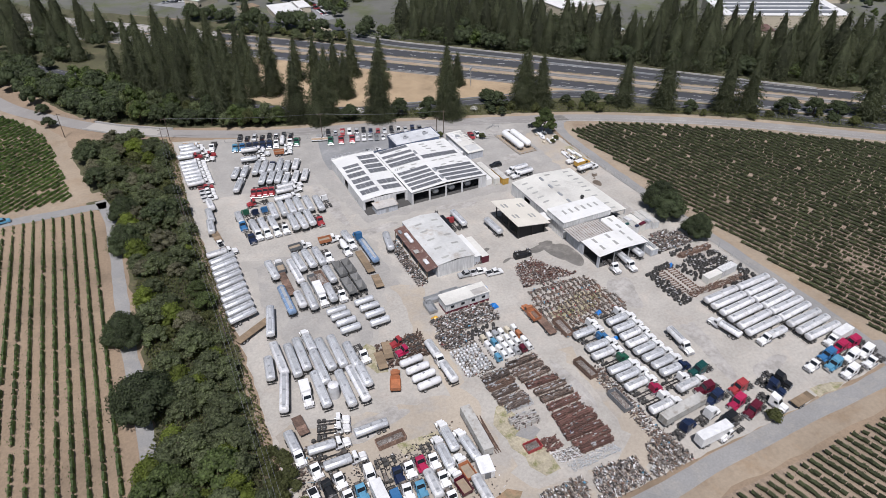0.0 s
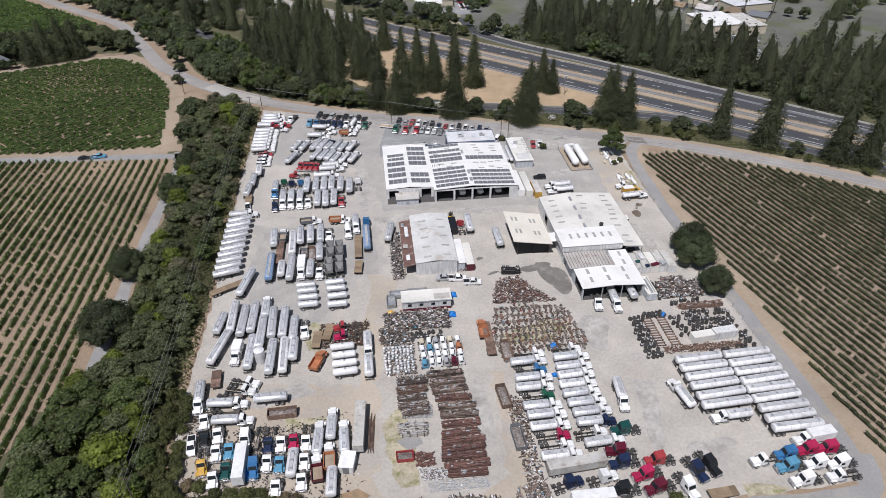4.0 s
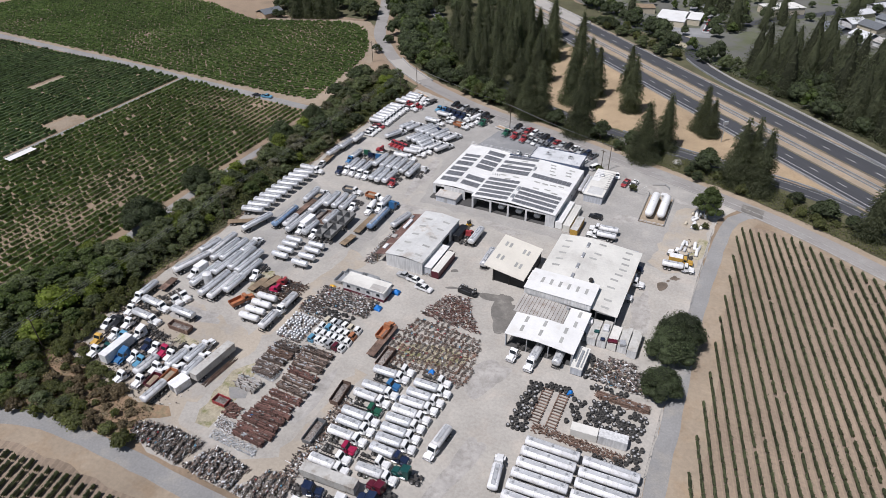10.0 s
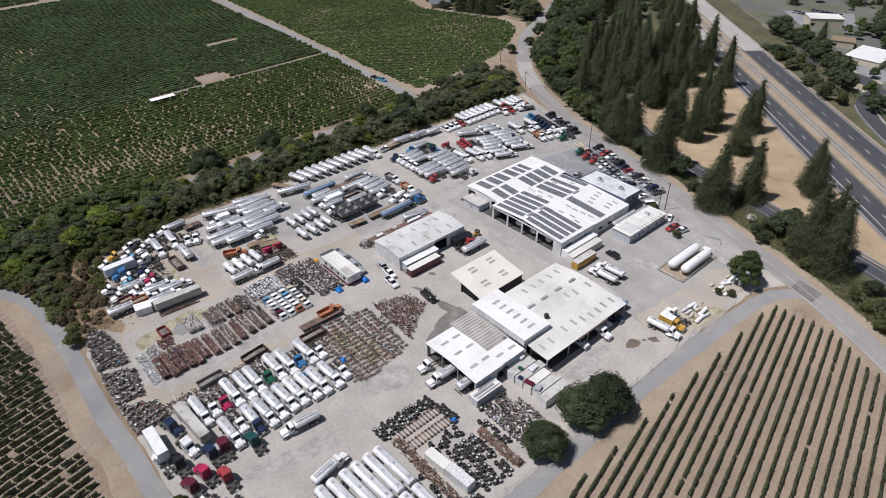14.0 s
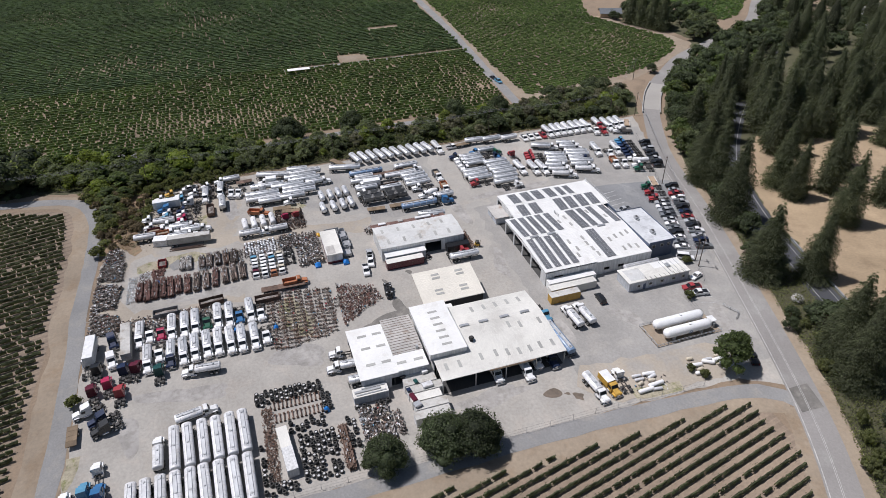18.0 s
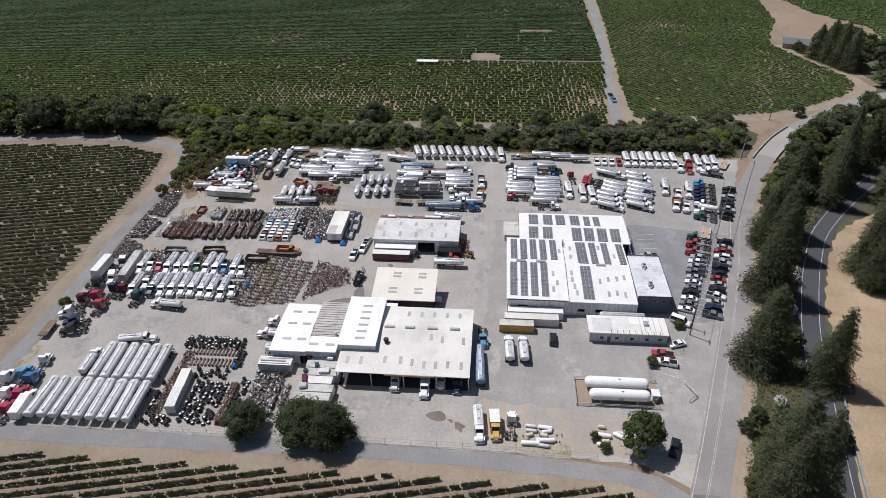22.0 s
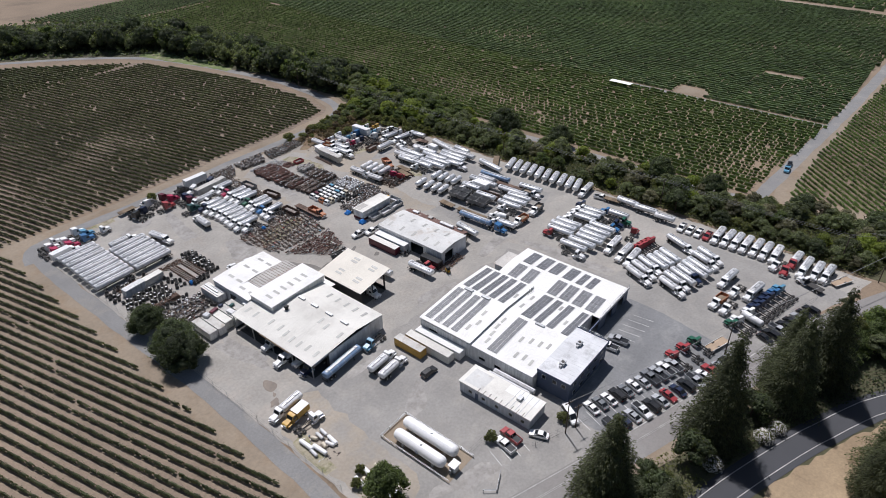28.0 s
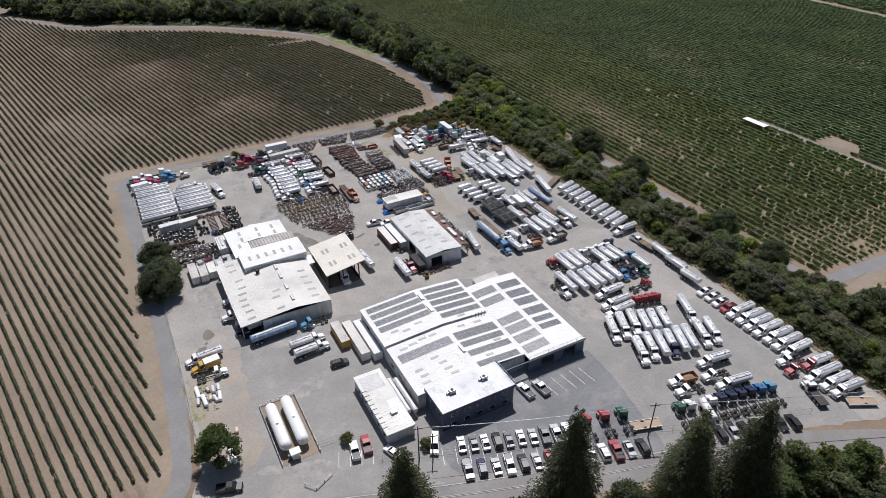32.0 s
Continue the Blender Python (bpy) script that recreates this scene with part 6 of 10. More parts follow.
for x, y in ((22, 10), (22.8, 13), (23, 18.5), (31.6, 9), (31.6, 12), (31.2, 15), (31.4, 18.4), (30.4, -1), (31, -7), (30.4, 3), (31, 6), (31, -10.5)):
    skylight(big, x, y, 2.3, 0.8, big_z)
for y in (-1.5, 4, 10, 16):
    part("ridge_vent", Shape().block(18.5, 19.3, y - 1.3, y + 1.3, 6.05, 6.5, 0.06), M["galv"], big)
stack = Shape().tube((24.5, -1.5, 5.4), (24.5, -1.5, 6.6), 0.5, 12).tube((24.5, -1.5, 6.6), (24.5, -1.5, 7.0), 0.75, 12, 0.55)
part("roof_fan", stack, M["chassis"], big, "dark round roof ventilator")
part("sign_board", Shape().box(35.12, 35.2, -0.5, 12, 4.3, 4.8), M["plywood"], big, "faded tan board along the eave")
part("link_roof", Shape().box(6.6, 8.95, -6, -1, 4.0, 4.15), M["roof_white"], big)

# low workshop in front of it
low = thing("low_workshop", "low white open-fronted workshop with sheet-metal roof", "workshop building")
LOW = (9.5, 28.2, 4.7, 5.3, 18.8)
low_z = lambda q: slope_z(q, *LOW)
s = Shape()
gable_roof(s, 9.5, 28.2, -31.6, -22.4, 4.7, 5.3, 18.8, over=0.25)
s.box(22.5, 28.4, -22.15, -14.2, 4.72, 4.9)
part("roof", s, M["roof_white"], low, "clean white metal roof")
old = Shape()
gable_roof(old, 8.2, 22.3, -22.1, -14.0, 4.9, 5.2, 15.2, over=0.05)
part("old_roof", old, M["roof_old"], low, "weathered striped sheet roof")
old_z = lambda q: slope_z(q, 8.2, 22.3, 4.9, 5.2, 15.2)
seams(low, 8.3, 22.2, -22.0, -14.1, old_z, M["rust"], 1.0, "y", 0.11, 0.05)
wall(low, 9.5, 28.2, -14.3, -14.05, 0, 4.6, M["wall_grey"])
wall(low, 28.0, 28.25, -31.6, -14.4, 0, 4.6, M["wall_grey"], [(-24, -21, 0, 3)])
wall(low, 9.5, 9.75, -31.6, -14.4, 0, 4.6, M["wall_grey"], [(-30.5, -23.5, 0, 4.2)])
for x in (9.7, 15.5, 21.5, 27.8):
    part("post", Shape().box(x - 0.12, x + 0.12, -31.5, -31.26, 0, 4.62), M["galv"], low)
# same painted shade on the floor and the sheet closing the bays
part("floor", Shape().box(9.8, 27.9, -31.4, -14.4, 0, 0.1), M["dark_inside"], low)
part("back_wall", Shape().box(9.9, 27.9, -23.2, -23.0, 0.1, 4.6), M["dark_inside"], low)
for x, y in ((13, -24.2), (13, -28.2), (18.2, -24.2), (18.2, -28.2), (24, -24.2), (24, -28.2)):
    s = flat_piece(x, y, 0.85, 2.4, low_z(x), (low_z(x + 0.2) - low_z(x - 0.2)) / 0.4, 0.06, 0.02)
    part("skylight", s, M["skylight"], low, "grey translucent roof panel")
for y in (-20.6, -16.2):
    part("skylight", flat_piece(25.6, y, 0.85, 2.4, 4.9, 0, 0.06, 0.02), M["skylight"], low, "grey translucent roof panel")
part("roof_fan", Shape().tube((21.8, -15.5, 4.95), (21.8, -15.5, 5.9), 0.35, 10), M["galv"], low)

# open canopy
canopy = thing("fuel_canopy", "open cream metal canopy on steel posts", "canopy")
can_z = lambda q: 7.1 - (q + 6.4) * 2.0 / 12.6
s = Shape()
s.profile([(-6.5, can_z(-6.5)), (6.3, can_z(6.3)), (6.3, can_z(6.3) - 0.2), (-6.5, can_z(-6.5) - 0.2)][::-1], -8.8, 9.4)
part("roof", s, M["roof_cream"], canopy, "cream ribbed metal roof")
seams(canopy, -6.4, 6.2, -8.7, 9.3, can_z, M["roof_cream"], 1.2)
for x in (-4.3, 0.9, 5.8):
    for y in (-6.2, 0.3, 8.8):
        part("post", Shape().box(x - 0.14, x + 0.14, y - 0.14, y + 0.14, 0, can_z(x) - 0.18), M["chassis"], canopy)
for y in (-6.2, 0.3, 8.8):
    part("beam", Shape().profile([(-6.2, can_z(-6.2) - 0.45), (6.0, can_z(6) - 0.45), (6.0, can_z(6) - 0.21), (-6.2, can_z(-6.2) - 0.21)], y - 0.1, y + 0.1), M["galv"], canopy)
for x, y in ((-4.3, 5), (-2.9, 5), (-4.3, -2.4), (-2.9, -2.4), (1.8, 4.4), (3.2, 4.4), (1.8, -3), (3.2, -3)):
    part("skylight", flat_piece(x, y, 0.75, 2.4, can_z(x), -2 / 12.6, 0.06, 0.02), M["skylight"], canopy, "grey translucent roof panel")
wall(canopy, 5.7, 5.9, -5.7, 8.6, 0, 4.7, M["dark_sheet"])
wall(canopy, -4.4, 5.9, -6.0, -5.75, 0, 5.0, M["dark_sheet"])
wall(canopy, -4.4, -4.2, -5.7, 8.8, 0, 6.2, M["dark_sheet"], [(-5.2, -0.4, 1.2, 5.2), (0.2, 4.4, 1.2, 5.2), (5.0, 8.4, 1.2, 5.2)])
part("floor", Shape().box(-4.1, 5.65, -5.7, 9.1, 0.03, 0.1), M["stain"], canopy)

# rusty shed
shed = thing("storage_shed", "long white shed with a rusty lean-to", "shed")
SH = (-38.0, -25.2, 4.8, 5.5, -31.6)
shed_z = lambda q: slope_z(q, *SH)
s = Shape()
gable_roof(s, -38.0, -25.2, -13.4, 14.2, 4.8, 5.5, -31.6, over=0.15)
part("roof", s, M["roof_worn"], shed, "worn pale grey ribbed roof")
seams(shed, -37.9, -25.3, -13.3, 14.1, shed_z, M["roof_worn"], 1.1)
wall(shed, -38.0, -25.2, -13.4, -13.15, 0, 4.75, M["wall_white"])
wall(shed, -38.0, -25.2, 13.95, 14.2, 0, 4.75, M["wall_grey"], [(-31, -27, 0, 3.6)])
wall(shed, -25.45, -25.2, -13.15, 13.95, 0, 4.75, M["wall_white"], [(1.0, 6.5, 0, 3.8)])
wall(shed, -38.0, -37.75, -13.15, 13.95, 0, 4.75, M["wall_grey"])
# shed floor, also coloured with the inside shade
part("floor", Shape().box(-37.7, -25.5, -13.1, 13.9, 0, 0.1), M["dark_inside"], shed)
s = Shape().profile([(-41.8, 3.5), (-38.05, 4.4), (-38.05, 4.52), (-41.8, 3.62)][::-1], -13.6, 12.4)
part("lean_to_roof", s, M["roof_rust"], shed, "brown rusted lean-to roof")
for y in (-13, -6.5, 0, 6, 12):
    part("post", Shape().box(-41.6, -41.4, y - 0.1, y + 0.1, 0, 3.5), M["wood"], shed)
for y in (-11, -5.7, -0.4, 4.8, 9.4):
    for x in (-34.2, -28.0):
        skylight(shed, x, y + (0.6 if x > -30 else 0), 2.4, 0.8, shed_z)
part("side_store", Shape().box(-25.15, -22.6, -12.6, 0.4, 0, 3.1), M["wall_grey"], shed)
part("side_store_roof", Shape().block(-25.15, -22.3, -12.8, 0.6, 3.1, 3.25, 0.04), M["roof_white"], shed)

for x, y, w, d, h, tint, words in ((-40.2, -9.6, 1.2, 2.6, 0.5, "tank_white", "pale fender"), (-40.6, -3.2, 1.6, 1.8, 0.4, "roof_old", "grey sheet"), (-39.8, 4.6, 1.2, 5.6, 0.7, "tank_white", "long pale tank shell"), (-40.8, 9.6, 1.0, 2.0, 0.4, "galv", "steel tray")):
    z = 3.62 + (x + 41.8) * 0.24 + w * 0.12
    single("stored_part", Shape().block(-w / 2, w / 2, -d / 2, d / 2, 0, h, 0.12), M[tint], words + " lying on the lean-to roof", "truck part", "parts on the lean-to", "", x, y, z)

# portable building among the scrap
cab2 = thing("portable_building", "long white portable building with a dark red skirt", "portable building", "", -36.4, -27.7)
part("wall", Shape().box(-7.1, 7.1, -2.4, 2.4, 0.9, 3.4), M["wall_white"], cab2)
part("skirt", Shape().box(-7.1, 7.1, -2.45, 2.45, 0, 0.9), M["maroon"], cab2, "dark red skirt")
part("roof", Shape().profile([(-7.3, 3.4), (7.3, 3.4), (7.3, 3.6), (-7.3, 3.6)], -2.6, 2.6), M["roof_dusty"], cab2)
part("roof_patch", Shape().box(2.2, 6.8, -2.2, 0.4, 3.6, 3.64), M["roof_old"], cab2, "grey patch on the roof")
part("roof_edge", Shape().box(-7.32, 7.32, -2.66, -2.6, 3.3, 3.68).box(-7.32, 7.32, 2.6, 2.66, 3.3, 3.68), M["wall_white"], cab2)
for x in (-5, -1.6, 1.8, 5.2):
    w = part("window", Shape().box(x - 0.6, x + 0.6, -2.46, -2.4, 1.7, 2.7), M["galv"], cab2)
    part("pane", Shape().box(x - 0.52, x + 0.52, -2.48, -2.45, 1.78, 2.62), M["glass"], w)
part("door", Shape().box(7.1, 7.16, -0.5, 0.5, 0.9, 2.95), M["wall_grey"], cab2)

# containers
def container(x, y, heading, length, mat, label, group="shipping containers", h=2.6, w=2.44, z=0.0, top=None):
    c = thing("shipping_container", label, "container", group, x, y, z, heading)
    body = Shape().box(-length / 2, length / 2, -w / 2, w / 2, 0.12, h)
    n = int(length / 0.5)
    for i in range(n):
        q = -length / 2 + (i + 0.5) * length / n
        for side in (-1, 1):
            body.box(q - 0.1, q + 0.1, side * w / 2 - 0.03, side * w / 2 + 0.03, 0.25, h - 0.12)
    part("body", body, mat, c)
    part("roof", Shape().block(-length / 2 - 0.02, length / 2 + 0.02, -w / 2 - 0.02, w / 2 + 0.02, h, h + 0.08, 0.03), top or mat, c)
    for side in (-1, 1):
        part("door", Shape().box(length / 2, length / 2 + 0.06, min(0, side * w / 2 * 0.96), max(0, side * w / 2 * 0.96), 0.2, h - 0.1), mat, c)
    return c


for i in range(6):
    container(27.7 + i * 2.75, -16.9 - (i % 2) * 0.5, 90, 7.6 + 0.6 * (i % 3), M["wall_white"] if i != 3 else M["roof_dusty"], "white container with a grey dusty roof in a row", "row of white containers", top=M["roof_drab"] if i % 3 else M["roof_dusty"])
container(5.0, 38.0, 90, 15.5, M["roof_white"], "long white container against the workshop wall")
container(8.0, 36.8, 90, 15.0, M["roof_dusty"], "long dusty white container")
container(11.0, 32.6, 90, 9.4, M["ochre"], "short container with ochre yellow sides and pale roof", top=M["roof_drab"])
container(-20.9, -7.1, 90, 12.0, M["maroon"], "long dark maroon container with a pale cluttered roof", top=M["roof_dusty"])
container(-23.4, 11.4, 90, 7.4, M["black"], "black container against the shed wall", top=M["black"])
container(43.8, -51.2, 5, 6.6, M["wall_white"], "white box body among the tyres")
container(37.2, -51.8, 5, 6.2, M["roof_dusty"], "open pale box body among the tyres", h=2.3)

# ---- town beyond the highway ----
town_rng = random.Random(5)


def house(x, y, heading, w, d, wall_mat, roof_mat, label):
    h = thing("house", label, "house", "houses of the town", x, y, 0, heading)
    part("wall", Shape().box(-w / 2, w / 2, -d / 2, d / 2, 0, 2.9), wall_mat, h)
    s = Shape()
    gable_roof(s, -w / 2, w / 2, -d / 2, d / 2, 2.9, 2.9 + w * 0.2, thick=0.2, over=0.5)
    part("roof", s, roof_mat, h)


for i in range(9):
    for j in range(4):
        house(92 + i * 15 + j * 9 + town_rng.uniform(-2, 2), 318 - i * 10 + j * 24 + town_rng.uniform(-2, 2), 45 + town_rng.choice((0, 90)), town_rng.uniform(9, 12), town_rng.uniform(11, 15), M[town_rng.choice(("wall_white", "beige", "wall_grey"))], M[town_rng.choice(("grey", "roof_grey", "roof_old", "wood"))], "single-storey suburban house with a shallow gabled roof")


def hall(x, y, heading, w, d, h, roof, label, solar=False):
    b = thing("commercial_building", label, "commercial building", "", x, y, 0, heading)
    part("wall", Shape().box(-w / 2, w / 2, -d / 2, d / 2, 0, h), M["beige"], b)
    part("roof", Shape().block(-w / 2 - 0.3, w / 2 + 0.3, -d / 2 - 0.3, d / 2 + 0.3, h, h + 0.35, 0.05), roof, b)
    for k in range(int(w / 12)):
        part("window", Shape().box(-w / 2 + 2 + k * 4 - 1, -w / 2 + 2 + k * 4 + 1, -d / 2 - 0.05, -d / 2, 0.8, 2.4), M["glass"], b)
    if solar:
        for k in range(4):
            part("solar_bank", Shape().box(-w * 0.42, w * 0.42, -d * 0.4 + k * d * 0.21, -d * 0.4 + k * d * 0.21 + d * 0.14, h + 0.4, h + 0.5), M["solar"], b)
    return b


hall(-3, 301, 0, 18, 25, 3.6, M["roof_white"], "low white commercial building with a flat roof")
hall(10, 306, 0, 9, 18, 3.6, M["roof_white"], "low white annexe with open garage doors")
hall(-24, 317, 20, 12, 10, 3.6, M["wood"], "small brown-roofed shop beside a car park")
hall(-50, 352, 40, 20, 12, 5, M["roof_dusty"], "low dusty-roofed commercial building")
hall(172, 221, 4, 24, 28, 6, M["roof_white"], "white flat-roofed hall among town trees")
hall(191.5, 220, 4, 13, 28, 5, M["roof_drab"], "long drab-roofed store beside the hall")
hall(164, 183, 2, 27, 13, 5, M["roof_grey"], "pale low building with roof panels", True)
hall(160, 158, 6, 20, 12, 5, M["roof_grey"], "grey low building with roof panels", True)
hall(285, 143, -27, 80, 44, 8, M["roof_white"], "huge white flat-roofed store with solar banks", True)
hall(246, 120, -27, 16, 14, 5, M["roof_rust"], "small store with a brown hipped roof")
hall(248, 68, -42, 30, 14, 6, M["roof_white"], "long white-roofed warehouse among redwoods")
hall(345, 170, -27, 60, 24, 6, M["roof_dusty"], "long dusty warehouse behind the store")
hall(390, 90, -42, 60, 30, 7, M["roof_grey"], "grey flat-roofed warehouse behind the trees")
hall(60, 352, 35, 26, 14, 4.5, M["roof_dusty"], "low dusty-roofed shop by the street")
hall(214, 262, 10, 30, 18, 5, M["roof_grey"], "grey flat-roofed shop by the street")
patch("car_park", [(6, 270), (24, 274), (28, 330), (22, 384), (-4, 390), (4, 330), (16, 326), (16, 292), (-10, 285), (-20, 290)], 0.06, M["lot"], "asphalt car park round a low building", "car park")
patch("car_park", [(-82, 366), (-58, 340), (-34, 364), (-46, 392)], 0.06, M["lot"], "asphalt car park beside the highway", "car park")
patch("car_park", [(205, 118), (236, 132), (246, 112), (222, 98)], 0.06, M["lot"], "asphalt car park in front of a store", "car park")
patch("mown_verge", [(-12, 279), (-4, 272), (14, 266), (17, 270), (-2, 278)], 0.08, M["weeds"], "mown yellow-green verge by the slip road", "grass", 0.6)
patch("mown_verge", [(2, 260), (12, 247), (20, 258), (8, 264)], 0.08, M["weeds"], "mown yellow-green traffic island", "grass", 0.6)


def far_car(tint):
    s = Shape().profile([(-2.2, 0.3), (-2.2, 0.85), (-1.4, 0.95), (1.0, 0.95), (2.1, 0.75), (2.2, 0.3)], -0.88, 0.88, 0, 0.05)
    s.profile([(-1.6, 0.95), (-1.0, 1.42), (0.3, 1.42), (0.95, 0.95)], -0.76, 0.76, 1, 0.12)
    return s.mesh("car", M[tint], M["glass"])


FAR_CARS = [far_car(k) for k in ("white", "silver", "grey", "black", "white", "red")]
spots = [(-74 + 2.9 * k, 367 - 0.3 * k, 45) for k in range(9)] + [(-70 + 2.9 * k, 379 + 0.2 * k, 45) for k in range(8)] + [(9 + 0.3 * k, 330 + 3.0 * k, 10) for k in range(9)] + [(20.5, 284 + 3.1 * k, 5) for k in range(12)] + [(212 + 2.6 * k, 117 - 1.2 * k, 62) for k in range(6)]
for x, y, a in spots:
    if town_rng.random() < 0.8:
        k = town_rng.randrange(6)
        single("car", FAR_CARS[k], None, ("white car in the town car park", "silver car in the town car park", "grey car in the town car park", "black car in the town car park", "white car in the town car park", "red car in the town car park")[k], "car", "cars in the town", "", x, y, 0.09, a + town_rng.uniform(-4, 4))


def palm(x, y, h):
    t = thing("palm_tree", "tall palm with a round head of fronds", "tree", "palms of the town", x, y)
    part("trunk", Shape().tube((0, 0, -0.2), (0.2, 0, h), 0.35, 8, 0.25), M["bark"], t)
    s = Shape()
    for i in range(34):
        a, e = i * 2.4, 1.1 - i * 0.055
        last = Vector((0.2, 0, h))
        d = Vector((math.cos(a), math.sin(a), 0))
        side = Vector((-d.y, d.x, 0)) * 0.3
        v = []
        for k in range(4):
            q = Vector((0.2, 0, h)) + d * (k * 1.1 * math.cos(e)) + Vector((0, 0, k * 1.1 * math.sin(e) - 0.18 * k * k))
            w = side * (0.4, 1.0, 0.9, 0.15)[k]
            v += [tuple(q - w), tuple(q + w)]
        s.add(v, [(2 * k, 2 * k + 1, 2 * k + 3, 2 * k + 2) for k in range(3)])
    part("crown", s, M["oak"], t)


for x, y, h in ((176, 262, 13), (205, 246, 12), (226, 246, 13)):
    palm(x, y, h)
house(-253, 201, -20, 11, 14, M["plywood"], M["grey"], "brown farmhouse with a dark gabled roof among trees")
ribbon("road", [(-60, 320), (-10, 277), (12, 262), (21, 254)], 7.0, 0.1, M["fresh_road"], "narrow asphalt road joining the slip road", "road")
SLIP = [(-34, 281), (-6, 272.6), (6, 270), (16.5, 258), (18, 241), (21, 230), (28, 219), (43, 201), (62, 182.5), (84, 160.7), (109, 135), (150, 93), (200, 40)]
ribbon("road", SLIP, 7.0, 0.14, M["fresh_road"], "curving dark slip road beside the highway", "road")
barrier(SLIP[5:], 4.1, 0.85, M["concrete"], "pale concrete barrier along the slip road")
barrier(SLIP[5:], -4.1, 0.85, M["galv"], "steel guard rail along the slip road")
ribbon("road", [(30, 300), (60, 335), (100, 375), (140, 430)], 8.0, 0.1, M["fresh_road"], "town street", "road")
ribbon("road", [(118, 262), (150, 310), (190, 380)], 9.0, 0.1, M["fresh_road"], "town street", "road")

# ---- vehicles: each kind is built once, facing +x, and then copied ----
def wheel_mesh(r, w, name="wheel"):
    s = Shape()
    n = 9
    prof = [(-w / 2, r * 0.62), (-w / 2, r * 0.93), (-w * 0.36, r), (w * 0.36, r), (w / 2, r * 0.93), (w / 2, r * 0.62)]
    rings = [[(q * math.cos(2 * math.pi * i / n), y, q * math.sin(2 * math.pi * i / n)) for i in range(n)] for y, q in prof]
    s.loft(rings, False, True, 0)
    for y, q in ((-w * 0.42, -1), (w * 0.42, 1)):
        ring = [(r * 0.62 * math.cos(2 * math.pi * i / n), y, r * 0.62 * math.sin(2 * math.pi * i / n)) for i in range(n)]
        hub = [(r * 0.22 * math.cos(2 * math.pi * i / n), y + q * w * 0.1, r * 0.22 * math.sin(2 * math.pi * i / n)) for i in range(n)]
        s.loft([ring, hub], True, False, 1)
    return s.mesh(name, M["rubber"], M["rim"])


TRUCK_WHEEL, DUAL_WHEEL, CAR_WHEEL = wheel_mesh(0.52, 0.3), wheel_mesh(0.52, 0.6), wheel_mesh(0.33, 0.22)


def axle(root, x, half=1.05, mesh=None, r=0.52):
    for side in (-1, 1):
        part("wheel", mesh or DUAL_WHEEL, None, root, at=(x, side * (half - 0.12), r))


def chassis_rails(x0, x1, z=0.8):
    s = Shape()
    for y in (-0.45, 0.45):
        s.box(x0, x1, y - 0.06, y + 0.06, z, z + 0.26)
    q = x0 + 0.4
    while q < x1:
        s.box(q - 0.06, q + 0.06, -0.45, 0.45, z + 0.05, z + 0.2)
        q += 1.3
    return s


HATCH = Shape().tube((0, 0, 0), (0, 0, 0.14), 0.3, 10).tube((0, 0, 0.14), (0, 0, 0.19), 0.2, 10).mesh("hatch", M["galv"])


def walkway(x0, x1, z, w=0.42):
    """A grating along the top with low side rails."""
    s = Shape().box(x0, x1, -w, w, z, z + 0.04)
    for y in (-w, w):
        s.box(x0, x1, y - 0.02, y + 0.02, z + 0.04, z + 0.16)
    return s


def banded(s, x0, x1, zc, ry, rz, power, n, count):
    """Raised rings round a tank."""
    e = 2.0 / power
    for k in range(count):
        x = x0 + (x1 - x0) * (k + 0.5) / count
        rings = []
        for dx, q in ((-0.07, 1.0), (-0.05, 1.018), (0.05, 1.018), (0.07, 1.0)):
            rings.append([(x + dx, ry * q * math.copysign(abs(math.cos(2 * math.pi * i / n)) ** e, math.cos(2 * math.pi * i / n)), zc + rz * q * math.copysign(abs(math.sin(2 * math.pi * i / n)) ** e, math.sin(2 * math.pi * i / n))) for i in range(n)])
        s.loft(rings, False, False, 1)
    return s


def tank_trailer(length, mat, axles=2, tall=0.0, words="", rz=0.86, power=2.3):
    root = thing("tank_trailer", words, "tank trailer", "parked tank trailers")
    h = length / 2
    zc = 2.1 + tall
    barrel = part("barrel", banded(Shape().barrel(-h, h, zc, 1.2, rz, 20, 0.22, power), -h + 0.4, h - 0.4, zc, 1.2, rz, power, 20, max(3, int(length / 2.4))), (mat, M["band"]), root)
    part("walkway", walkway(-h + 0.7, h - 0.7, zc + rz - 0.02), M["grating"], barrel)
    n = 3
    for i in range(n):
        part("hatch", HATCH, None, barrel, at=(-h + 1.4 + (length - 2.8) * i / (n - 1), 0, zc + rz + 0.02))
    part("chassis", chassis_rails(-h + 0.1, h - 0.3, 1.0), M["chassis"], root)
    for k in range(axles):
        axle(root, -h + 1.3 + 1.3 * k)
    gear = Shape().box(h - 2.98, h - 2.87, -0.62, 0.62, 0.55, 0.65)
    for side in (-1, 1):
        gear.box(h - 3.0, h - 2.85, side * 0.7 - 0.08, side * 0.7 + 0.08, 0.0, 1.1).box(h - 3.15, h - 2.7, side * 0.7 - 0.18, side * 0.7 + 0.18, 0.0, 0.05)
    part("landing_gear", gear, M["chassis"], root)
    part("bumper", Shape().box(-h - 0.1, -h + 0.02, -1.15, 1.15, 0.45, 0.62).box(-h - 0.08, -h, -0.9, -0.8, 0.6, 1.1).box(-h - 0.08, -h, 0.8, 0.9, 0.6, 1.1), M["chassis"], root)
    return root


